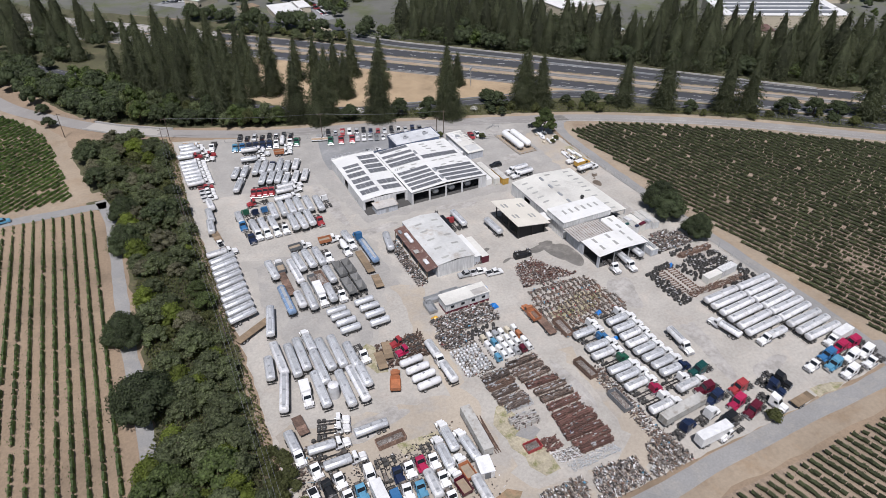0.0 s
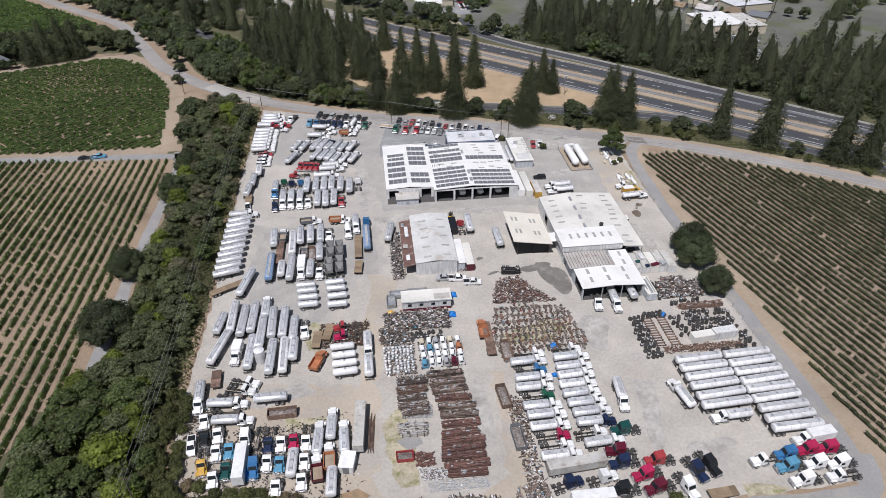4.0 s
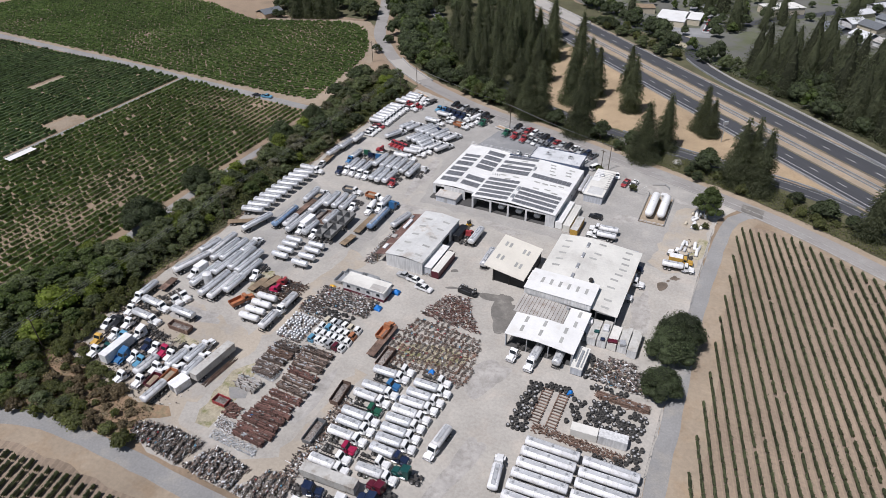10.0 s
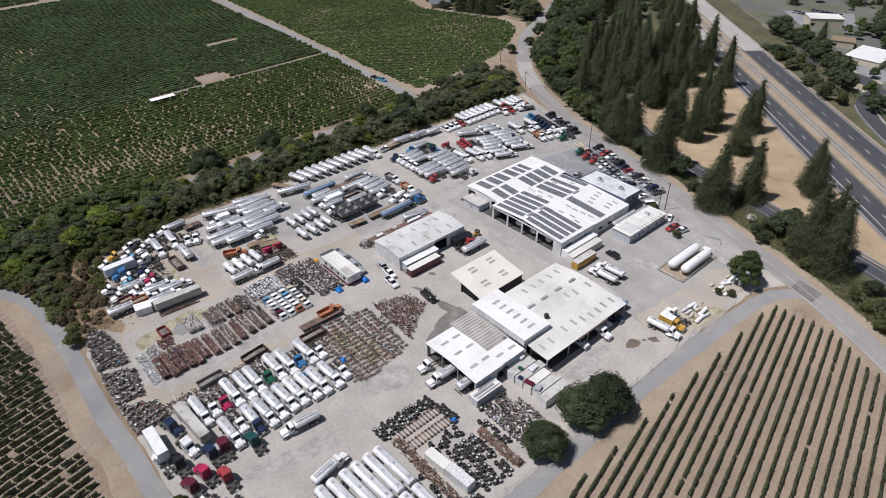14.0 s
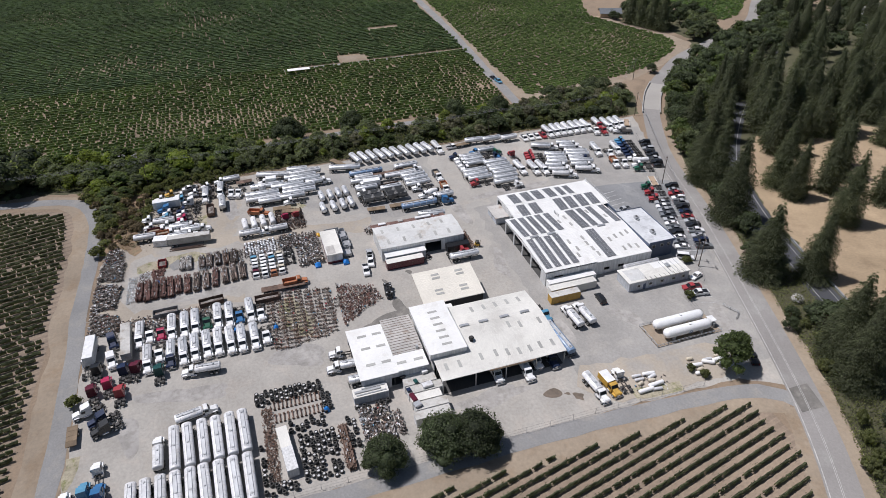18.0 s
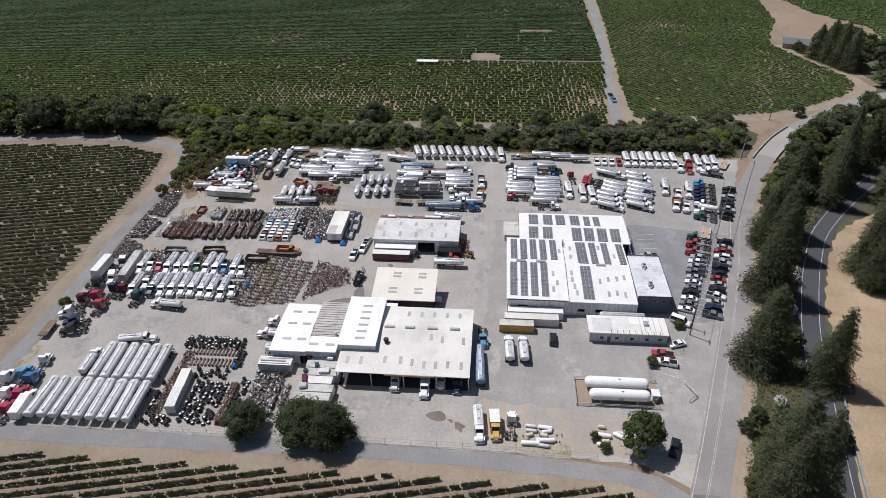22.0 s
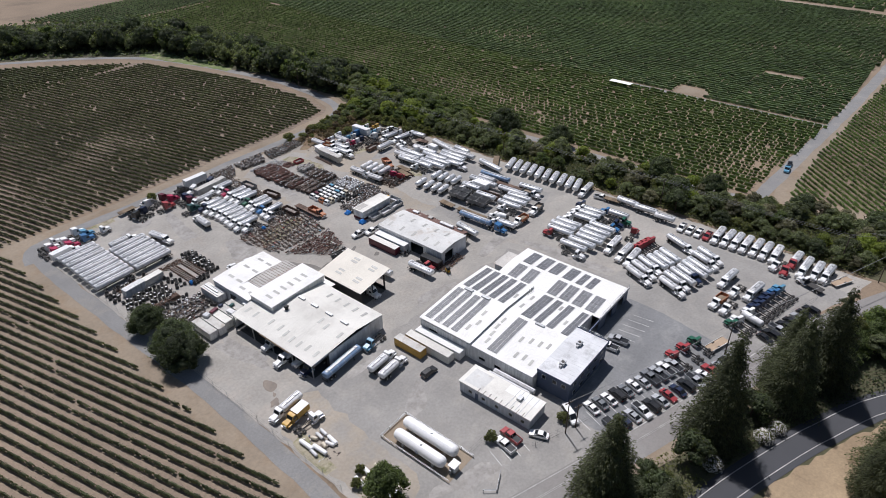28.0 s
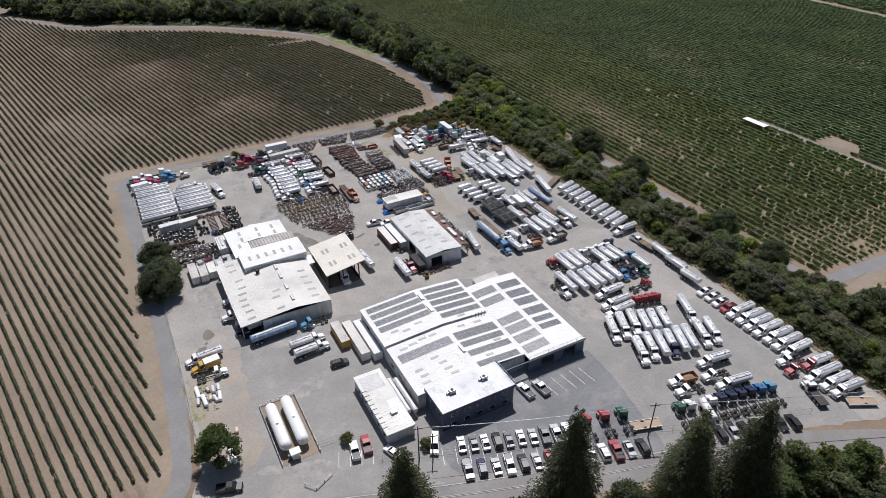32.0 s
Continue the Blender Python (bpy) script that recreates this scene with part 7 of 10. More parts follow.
def tractor_cab(root, front, colour, sleeper=0.0, day=True):
    """Bonneted cab; front is the x of its bumper."""
    f = front
    bonnet = Shape().profile([(f - 0.1, 0.75), (f, 1.35), (f - 0.25, 1.6), (f - 1.7, 1.85), (f - 1.75, 0.75)], -0.82, 0.82, inset=0.14)
    for side in (-1, 1):
        bonnet.profile([(f - 0.15, 0.95), (f - 0.3, 1.2), (f - 1.35, 1.2), (f - 1.5, 0.95), (f - 1.35, 1.12), (f - 0.3, 1.12)][::-1], side * 1.0 - 0.22, side * 1.0 + 0.22)
    hood = part("bonnet", bonnet, colour, root)
    back = f - 3.1 - sleeper
    roof = 2.85 if not sleeper else 3.15
    cab = Shape().profile([(f - 1.72, 0.85), (f - 1.72, 1.9), (f - 2.15, 2.72), (f - 2.4, roof - 0.05), (f - 3.0, roof), (back, roof + (0.35 if sleeper else 0)), (back, 0.85)], -1.08, 1.08, inset=0.12)
    shell = part("cab", cab, colour, root)
    part("windscreen", Shape().profile([(f - 1.70, 1.95), (f - 2.10, 2.66), (f - 2.16, 2.66), (f - 1.78, 1.95)], -0.9, 0.9, inset=0.06), M["glass"], shell)
    for side in (-1, 1):
        y = side * 1.075
        part("side_window", Shape().box(f - 3.0, f - 2.1, y - 0.03, y + 0.03, 1.85, 2.5), M["glass"], shell)
        part("fuel_tank", Shape().tube((f - 3.7, side * 0.95, 0.75), (f - 2.3, side * 0.95, 0.75), 0.3, 10), M["chrome"], root)
    part("grille", Shape().box(f - 0.03, f + 0.04, -0.42, 0.42, 0.8, 1.3), M["chrome"], hood)
    part("bumper", Shape().block(f - 0.1, f + 0.16, -1.15, 1.15, 0.45, 0.75, 0.05), M["chrome"], root)
    axle(root, f - 0.85, 1.1, TRUCK_WHEEL)


def tank_truck(length, mat, colour, words):
    root = thing("tank_truck", words, "tank truck", "parked tank trucks")
    h = length / 2
    tractor_cab(root, h, colour)
    barrel = part("barrel", banded(Shape().barrel(-h, h - 3.35, 2.0, 1.2, 0.85, 20, 0.3, 2.3), -h + 0.3, h - 3.65, 2.0, 1.2, 0.85, 2.3, 20, 3), (mat, M["band"]), root)
    part("walkway", walkway(-h + 0.5, h - 3.9, 2.83), M["grating"], barrel)
    for i in range(2):
        part("hatch", HATCH, None, barrel, at=(-h + 1.8 + (length - 7.0) * i, 0, 2.86))
    part("chassis", chassis_rails(-h + 0.1, h - 0.6, 0.75), M["chassis"], root)
    axle(root, -h + 1.2)
    axle(root, -h + 2.5)
    return root


def tractor(colour, words, sleeper=1.2, bare=False):
    root = thing("tractor_unit", words, "truck tractor", "parked truck tractors")
    tractor_cab(root, 3.6, colour, sleeper)
    part("chassis", chassis_rails(-3.6, 3.0, 0.75), M["chassis"], root)
    part("fifth_wheel", Shape().block(-2.7, -1.7, -0.45, 0.45, 1.02, 1.14, 0.03), M["chassis"], root)
    axle(root, -1.6)
    axle(root, -2.9)
    return root


def chassis_cab(colour, words, rear=-3.9):
    """A bare cab and frame with no body."""
    root = thing("chassis_truck", words, "chassis truck", "stripped truck chassis")
    tractor_cab(root, 3.9, colour)
    part("chassis", chassis_rails(rear, 3.3, 0.75), M["chassis"], root)
    if rear < -2:
        axle(root, -2.2)
        axle(root, -3.4)
    else:
        axle(root, rear + 0.4)
        part("engine", Shape().block(rear - 0.1, 0.5, -0.5, 0.5, 1.0, 1.35, 0.08), M["axle"], root, "greasy gearbox on the bare frame")
    return root


def bare_frame(words):
    """A truck frame on its axles with nothing on it."""
    root = thing("stripped_truck", words, "truck chassis", "stripped truck chassis")
    part("chassis", chassis_rails(-3.8, 3.6, 0.75), M["chassis"], root)
    part("engine", Shape().block(1.6, 3.0, -0.45, 0.45, 0.95, 1.6, 0.1).block(0.6, 1.6, -0.3, 0.3, 0.9, 1.3, 0.08), M["axle"], root, "greasy engine and gearbox")
    for x in (-3.2, -1.9, 2.6):
        axle(root, x)
    return root


def truck_body(words):
    root = thing("storage_container", words, "container", "")
    part("body", Shape().block(-2.2, 2.2, -1.6, 1.6, 0.0, 2.3, 0.05), M["tank_white"], root)
    part("roof", Shape().block(-2.3, 2.3, -1.7, 1.7, 2.302, 2.4, 0.03), M["white"], root)
    part("door", Shape().box(2.2, 2.25, -0.7, 0.7, 0.1, 2.1), M["grey"], root)
    return root


def flat_truck(words):
    root = chassis_cab(M["white"], words)
    part("deck", Shape().block(-4.4, 0.9, -1.2, 1.2, 1.15, 1.35, 0.03), M["chassis"], root, "black flat deck")
    part("headboard", Shape().box(0.78, 0.9, -1.2, 1.2, 1.35, 2.3), M["chassis"], root)
    return root


def box_truck(length, body, colour, words, height=3.4):
    root = thing("box_truck", words, "box truck", "")
    h = length / 2
    tractor_cab(root, h, colour)
    part("box", Shape().block(-h, h - 3.3, -1.22, 1.22, 1.05, height, 0.04), body, root)
    part("rear_door", Shape().box(-h - 0.05, -h, -1.1, 1.1, 1.15, height - 0.12), body, root)
    part("roof", Shape().block(-h + 0.02, h - 3.32, -1.2, 1.2, height + 0.002, height + 0.06, 0.02), M["white"], root)
    part("chassis", chassis_rails(-h + 0.1, h - 0.6, 0.75), M["chassis"], root)
    axle(root, -h + 1.5)
    return root


def van_trailer(length, mat, words, height=3.9):
    root = thing("van_trailer", words, "box trailer", "")
    h = length / 2
    s = Shape().block(-h, h, -1.25, 1.25, 1.1, height, 0.04)
    part("body", s, mat, root)
    ribs = Shape()
    n = int(length / 0.9)
    for i in range(n):
        q = -h + (i + 0.5) * length / n
        for side in (-1, 1):
            ribs.box(q - 0.04, q + 0.04, side * 1.25 - 0.025, side * 1.25 + 0.025, 1.2, height - 0.1)
    tagged(part("side_ribs", ribs, mat, root), "", "", "", "stuff")
    for side in (-1, 1):
        part("rear_door", Shape().box(-h - 0.05, -h, min(0, side * 1.2), max(0, side * 1.2), 1.15, height - 0.1), mat, root)
        part("landing_leg", Shape().box(h - 2.6, h - 2.45, side * 0.7 - 0.08, side * 0.7 + 0.08, 0, 1.1), M["chassis"], root)
    part("chassis", chassis_rails(-h + 0.1, h - 0.3, 0.8), M["chassis"], root)
    axle(root, -h + 1.2)
    axle(root, -h + 2.5)
    return root


def dump_body(root, x0, x1, z0, z1, mat, load=None):
    """An open steel box with sloping ends and side posts."""
    s = Shape()
    w = 1.2
    out = [(x0, z0), (x1, z0), (x1 + 0.15, z1), (x0 - 0.15, z1)]
    for side in (-1, 1):
        s.profile(out, side * w - 0.05, side * w + 0.05)
        q = x0 + 0.3
        while q < x1:
            s.box(q - 0.06, q + 0.06, side * (w + 0.1) - 0.06, side * (w + 0.1) + 0.06, z0, z1)
            q += 0.9
    s.profile([(x1, z0), (x1 + 0.08, z0), (x1 + 0.23, z1), (x1 + 0.15, z1)], -w, w)
    s.profile([(x0 - 0.08, z0), (x0, z0), (x0 - 0.15, z1), (x0 - 0.23, z1)], -w, w)
    s.box(x0, x1, -w, w, z0, z0 + 0.08)
    part("dump_body", s, mat, root)
    if load:
        part("load", heap(x0 + 0.15, x1 - 0.15, -w + 0.12, w - 0.12, z0 + 0.1, z1 - 0.15, 5), load, root)


def heap(x0, x1, y0, y1, z0, z1, seed):
    """A lumpy mound filling a box."""
    n = 7
    v = []
    for j in range(n):
        for i in range(n):
            x, y = x0 + (x1 - x0) * i / (n - 1), y0 + (y1 - y0) * j / (n - 1)
            e = math.sin(math.pi * i / (n - 1)) * math.sin(math.pi * j / (n - 1))
            v.append((x, y, z0 + (z1 - z0) * min(1.0, 0.35 + 0.6 * e + 0.35 * noise.noise(Vector((x, y, seed))))))
    s = Shape().add(v, [(j * n + i, j * n + i + 1, (j + 1) * n + i + 1, (j + 1) * n + i) for j in range(n - 1) for i in range(n - 1)], True)
    edge = [i for i in range(n)] + [j * n + n - 1 for j in range(1, n)] + [(n - 1) * n + i for i in range(n - 2, -1, -1)] + [j * n for j in range(n - 2, 0, -1)]
    low = [(v[i][0], v[i][1], z0) for i in edge]
    m = len(edge)
    return s.add([v[i] for i in edge] + low, [(k, m + k, m + (k + 1) % m, (k + 1) % m) for k in range(m)])


def dump_truck(colour, body, words, load=None):
    root = thing("dump_truck", words, "dump truck", "")
    tractor_cab(root, 3.7, colour)
    dump_body(root, -3.6, 0.2, 1.15, 2.3, body, load)
    part("chassis", chassis_rails(-3.5, 3.1, 0.75), M["chassis"], root)
    axle(root, -1.5)
    axle(root, -2.8)
    return root


def mixer_truck(words):
    root = chassis_cab(M["white"], words)
    rings = []
    for x, q in ((-3.4, 0.45), (-2.6, 0.8), (-1.2, 1.12), (0.0, 1.1), (0.7, 0.6)):
        rings.append([(x, q * math.cos(2 * math.pi * i / 14), 2.2 - 0.16 * x + q * math.sin(2 * math.pi * i / 14)) for i in range(14)])
    part("drum", Shape().loft(rings), M["white"], root, "white mixing drum")
    part("chute", Shape().box(-4.0, -3.3, -0.4, 0.4, 2.0, 3.4), M["chassis"], root)
    return root


def open_bin(length, mat, words, load, height=1.7):
    root = thing("scrap_bin", words, "open bin", "")
    h = length / 2
    dump_body(root, -h, h, 0.25, height, mat, load)
    part("skid", Shape().box(-h, h, -0.7, -0.5, 0, 0.25).box(-h, h, 0.5, 0.7, 0, 0.25), M["chassis"], root)
    return root


def hopper_trailer(mat, words):
    root = thing("hopper_trailer", words, "hopper trailer", "grey hopper trailers")
    s = Shape()
    top = [(-3.8, -1.25, 3.2), (3.8, -1.25, 3.2), (3.8, 1.25, 3.2), (-3.8, 1.25, 3.2)]
    for xa, xb in ((-3.7, -0.1), (0.1, 3.7)):
        m = (xa + xb) / 2
        s.loft([[(m - 0.5, -0.4, 0.9), (m + 0.5, -0.4, 0.9), (m + 0.5, 0.4, 0.9), (m - 0.5, 0.4, 0.9)], [(xa, -1.25, 2.2), (xb, -1.25, 2.2), (xb, 1.25, 2.2), (xa, 1.25, 2.2)], [(xa, -1.25, 3.2), (xb, -1.25, 3.2), (xb, 1.25, 3.2), (xa, 1.25, 3.2)], [(xa + 0.1, -1.15, 3.2), (xb - 0.1, -1.15, 3.2), (xb - 0.1, 1.15, 3.2), (xa + 0.1, 1.15, 3.2)], [(m - 0.5, -0.35, 1.3), (m + 0.5, -0.35, 1.3), (m + 0.5, 0.35, 1.3), (m - 0.5, 0.35, 1.3)]], True, False)
    part("hopper", s, mat, root)
    part("chassis", chassis_rails(-3.9, 3.9, 0.8), M["chassis"], root)
    axle(root, -2.6)
    axle(root, -3.9 + 0.05)
    return root


def flatbed(length, deck, words):
    root = thing("flatbed_trailer", words, "flatbed trailer", "")
    h = length / 2
    part("deck", Shape().box(-h, h, -1.2, 1.2, 1.15, 1.3), deck, root)
    for k in range(int(length / 1.6)):
        part("deck_board", Shape().box(-h + 0.05 + k * 1.6, -h + 1.55 + k * 1.6, -1.15, 1.15, 1.3, 1.33), deck, root)
    part("chassis", chassis_rails(-h, h, 0.88), M["chassis"], root)
    axle(root, -h + 1.2)
    axle(root, -h + 2.4)
    for side in (-1, 1):
        part("landing_leg", Shape().box(h - 2.2, h - 2.05, side * 0.7 - 0.08, side * 0.7 + 0.08, 0, 1.15), M["chassis"], root)
    return root


def small_tank(words, mat, length=6.0, stand=True):
    """A skid-mounted or towed round tank."""
    root = thing("round_tank", words, "tank", "round tanks in rows")
    h = length / 2
    part("barrel", Shape().barrel(-h, h, 1.75, 0.98, 0.98, 18, 0.55), mat, root)
    part("hatch", HATCH, None, root, at=(0, 0, 2.7))
    for x in (-h * 0.55, h * 0.55):
        part("saddle", Shape().profile([(x - 0.12, 0), (x + 0.12, 0), (x + 0.12, 1.0), (x - 0.12, 1.0)], -0.85, 0.85), M["chassis"], root)
    part("runner", Shape().box(-h * 0.8, h * 0.8, -0.75, -0.6, 0.4, 0.6).box(-h * 0.8, h * 0.8, 0.6, 0.75, 0.4, 0.6), M["chassis"], root)
    axle(root, -h * 0.5, 1.0, TRUCK_WHEEL)
    return root


def car(colour, words, body="sedan"):
    root = thing({"sedan": "car", "suv": "suv", "pickup": "pickup_truck", "van": "van"}[body], words, {"sedan": "car", "suv": "car", "pickup": "pickup truck", "van": "van"}[body], "parked cars")
    if body == "sedan":
        L, low, w = 2.3, [(-2.3, 0.35), (-2.3, 0.85), (-1.5, 0.95), (1.0, 0.95), (2.1, 0.78), (2.3, 0.55), (2.3, 0.35)], 0.9
        top, roof, shield, rear = [(-1.75, 0.95), (-1.05, 1.42), (0.25, 1.42), (1.0, 0.95)], (-1.0, 0.22), [(0.3, 1.4), (0.98, 0.96)], [(-1.72, 0.97), (-1.08, 1.4)]
    elif body == "suv":
        L, low, w = 2.4, [(-2.4, 0.4), (-2.4, 1.05), (1.15, 1.08), (2.2, 0.95), (2.4, 0.7), (2.4, 0.4)], 0.95
        top, roof, shield, rear = [(-2.3, 1.05), (-2.1, 1.72), (0.3, 1.72), (1.1, 1.08)], (-2.05, 0.27), [(0.34, 1.7), (1.06, 1.1)], [(-2.32, 1.1), (-2.12, 1.68)]
    elif body == "van":
        L, low, w = 2.8, [(-2.8, 0.4), (-2.8, 1.1), (1.7, 1.1), (2.6, 0.95), (2.8, 0.7), (2.8, 0.4)], 1.0
        top, roof, shield, rear = [(-2.75, 1.1), (-2.7, 2.2), (1.0, 2.2), (1.75, 1.1)], (-2.68, 0.95), [(1.03, 2.16), (1.72, 1.14)], [(-2.78, 1.3), (-2.74, 2.0)]
    else:
        L, low, w = 2.8, [(-2.8, 0.45), (-2.8, 1.12), (-0.55, 1.12), (1.5, 1.14), (2.6, 1.05), (2.8, 0.75), (2.8, 0.45)], 1.0
        top, roof, shield, rear = [(-0.75, 1.12), (-0.6, 1.85), (0.8, 1.85), (1.5, 1.14)], (-0.56, 0.77), [(0.84, 1.82), (1.46, 1.16)], [(-0.77, 1.2), (-0.63, 1.8)]
    shell = part("body", Shape().profile(low, -w, w, inset=0.06), colour, root)
    cabin = part("cabin", Shape().profile(top, -w + 0.1, w - 0.1, inset=0.14), M["glass"], root, "dark glazed cabin")
    zt = max(z for _, z in top)
    hood = Shape().block(roof[0], roof[1], -w + 0.2, w - 0.2, zt - 0.02, zt + 0.05, 0.03)
    for side in (-1, 1):
        for px, pz, qx, qz in ((top[3][0], top[3][1], top[2][0], top[2][1]), (top[0][0], top[0][1], top[1][0], top[1][1])):
            hood.tube((px, side * (w - 0.1), pz), (qx, side * (w - 0.24), qz), 0.05, 5)
        part("headlamp", Shape().box(L - 0.12, L + 0.01, side * (w - 0.26) - 0.18, side * (w - 0.26) + 0.18, 0.6, 0.76), M["lamp"], shell)
        part("tail_lamp", Shape().box(-L - 0.01, -L + 0.06, side * (w - 0.2) - 0.14, side * (w - 0.2) + 0.14, 0.65, 0.88), M["tail"], shell)
        for x in (L * 0.64, -L * 0.62):
            part("wheel", CAR_WHEEL, None, root, at=(x, side * (w - 0.1), 0.33))
    part("roof", hood, colour, cabin)
    if body == "pickup":
        part("bed_liner", Shape().box(-2.68, -0.85, -w + 0.14, w - 0.14, 1.0, 1.135), M["black"], shell)
        for side in (-1, 1):
            part("bed_side", Shape().block(-2.78, -0.72, side * (w - 0.07) - 0.07, side * (w - 0.07) + 0.07, 1.1, 1.32, 0.03), colour, shell)
        part("tailgate", Shape().block(-2.8, -2.7, -w + 0.05, w - 0.05, 0.8, 1.3, 0.03), colour, shell)
    return root


FIRST = {}


def place(key, x, y, heading=0.0, label="", group="", jitter=0.0):
    """Puts a vehicle of a kind: the first is the one built, the others are copies."""
    if jitter:
        x, y, heading = x + float(rng.uniform(-jitter, jitter)), y + float(rng.uniform(-jitter, jitter)), heading + float(rng.uniform(-3, 3)) * jitter * 4
    m = pose(x, y, 0.05, 0, 0, heading)
    if key not in FIRST:
        FIRST[key] = MAKERS[key]()
        FIRST[key].matrix_basis = m
        ob = FIRST[key]
    else:
        ob = copy_thing(FIRST[key], m)
    return tagged(ob, label, "", group)


MAKERS = {
    "trailer_white": lambda: tank_trailer(12.6, M["tank_white"], words="long white tank trailer with hatches along its top"),
    "trailer_steel": lambda: tank_trailer(12.4, M["tank_steel"], words="long bare aluminium tank trailer with a top walkway"),
    "trailer_mid": lambda: tank_trailer(9.6, M["tank_steel"], words="medium aluminium tank trailer on two axles"),
    "trailer_short": lambda: tank_trailer(8.2, M["tank_steel"], words="short aluminium tank trailer with three hatches"),
    "trailer_short_white": lambda: tank_trailer(7.2, M["tank_white"], words="short white tank trailer with three hatches"),
    "trailer_blue": lambda: tank_trailer(13.2, M["tank_blue"], words="long blue-sided tank trailer"),
    "truck_white": lambda: tank_truck(9.8, M["tank_white"], M["white"], "white tank truck with a bonneted cab"),
    "truck_steel": lambda: tank_truck(9.8, M["tank_steel"], M["white"], "aluminium tank truck with a white bonneted cab"),
    "truck_long": lambda: tank_truck(11.4, M["tank_steel"], M["white"], "long aluminium tank truck with a white cab"),
    "truck_navy": lambda: tank_truck(9.6, M["tank_steel"], M["navy"], "aluminium tank truck with a dark blue cab"),
    "truck_blue": lambda: tank_truck(10.8, M["tank_steel"], M["blue"], "aluminium tank truck with a blue cab"),
    "truck_red": lambda: tank_truck(9.6, M["tank_steel"], M["red"], "aluminium tank truck with a red cab"),
    "tractor_white": lambda: tractor(M["white"], "white sleeper truck tractor"),
    "tractor_red": lambda: tractor(M["red"], "red sleeper truck tractor"),
    "tractor_crimson": lambda: tractor(M["crimson"], "crimson sleeper truck tractor"),
    "tractor_maroon": lambda: tractor(M["maroon"], "dark maroon sleeper truck tractor"),
    "tractor_teal": lambda: tractor(M["teal"], "dark green sleeper truck tractor"),
    "tractor_navy": lambda: tractor(M["navy"], "dark navy sleeper truck tractor"),
    "tractor_blue": lambda: tractor(M["blue"], "blue sleeper truck tractor"),
    "tractor_sky": lambda: tractor(M["sky_blue"], "light blue sleeper truck tractor"),
    "tractor_black": lambda: tractor(M["black"], "black sleeper truck tractor"),
    "chassis_white": lambda: chassis_cab(M["white"], "white cab on a bare rusty truck frame"),
    "chassis_blue": lambda: chassis_cab(M["blue"], "blue cab on a bare truck frame"),
    "chassis_sky": lambda: chassis_cab(M["sky_blue"], "light blue cab on a bare truck frame"),
    "chassis_green": lambda: chassis_cab(M["green"], "green cab on a bare truck frame"),
    "chassis_red": lambda: chassis_cab(M["red"], "red cab on a bare truck frame"),
    "chassis_crimson": lambda: chassis_cab(M["crimson"], "crimson cab on a bare truck frame"),
    "chassis_orange": lambda: chassis_cab(M["ochre"], "faded yellow cab on a bare truck frame"),
    "chassis_navy": lambda: chassis_cab(M["navy"], "dark blue cab on a bare truck frame"),
    "stub_white": lambda: chassis_cab(M["white"], "white cab on a shortened bare frame", -0.9),
    "stub_sky": lambda: chassis_cab(M["sky_blue"], "light blue cab on a shortened bare frame", -0.9),
    "stub_navy": lambda: chassis_cab(M["black"], "black cab on a shortened bare frame", -0.9),
    "stub_crimson": lambda: chassis_cab(M["crimson"], "crimson cab on a shortened bare frame", -0.9),
    "stub_teal": lambda: chassis_cab(M["teal"], "dark green cab on a shortened bare frame", -0.9),
    "bare_frame": lambda: bare_frame("dark bare truck frame on its axles"),
    "truck_body": lambda: truck_body("white truck body standing on the ground"),
    "flat_small": lambda: flatbed(6.0, M["rust"], "short rusty flatbed trailer"),
    "dump_red": lambda: dump_truck(M["white"], M["maroon"], "white dump truck with a dull red body", M["dirt"]),
    "box_white": lambda: box_truck(9.6, M["white"], M["white"], "plain white box truck with bonneted cab"),
    "box_short": lambda: box_truck(7.2, M["white"], M["white"], "short white box truck with bonneted cab"),
    "bus": lambda: box_truck(7.4, M["ochre"], M["ochre"], "yellow truck with a white-topped body", 2.9),
    "van_trailer": lambda: van_trailer(13.4, M["roof_drab"], "long dull grey box trailer with ribbed sides", 3.4),
    "van_short": lambda: van_trailer(9.2, M["white"], "short white box trailer with ribbed sides"),
    "dump_grey": lambda: dump_truck(M["white"], M["grey"], "white dump truck with a grey open body", M["dirt"]),
    "dump_orange": lambda: dump_truck(M["white"], M["orange"], "white dump truck with a faded orange body", M["dirt"]),
    "dump_wreck": lambda: dump_truck(M["orange"], M["orange"], "faded orange dump truck", None),
    "bin_rust": lambda: open_bin(6.6, M["rust"], "rusty open bin filled with scrap", M["scrap"]),
    "bin_grey": lambda: open_bin(6.4, M["grey"], "grey slatted bin filled with scrap", M["scrap"]),
    "flat_truck": lambda: flat_truck("white truck with a long black flat deck"),
    "mixer": lambda: mixer_truck("white concrete mixer truck with a round drum"),
    "hopper": lambda: hopper_trailer(M["hopper"], "grey steel twin-hopper trailer with open top"),
    "flat_wood": lambda: flatbed(12.5, M["wood"], "long flatbed trailer with a weathered wooden deck"),
    "flat_short": lambda: flatbed(6.4, M["wood"], "short flatbed trailer with a wooden deck"),
    "flat_rust": lambda: flatbed(13.0, M["rust"], "long rusty flatbed trailer"),
    "tank_small": lambda: small_tank("grey round towed tank in a row", M["tank_steel"], 6.0),
    "tank_white": lambda: small_tank("white round tank in a row", M["tank_white"], 6.6),
}
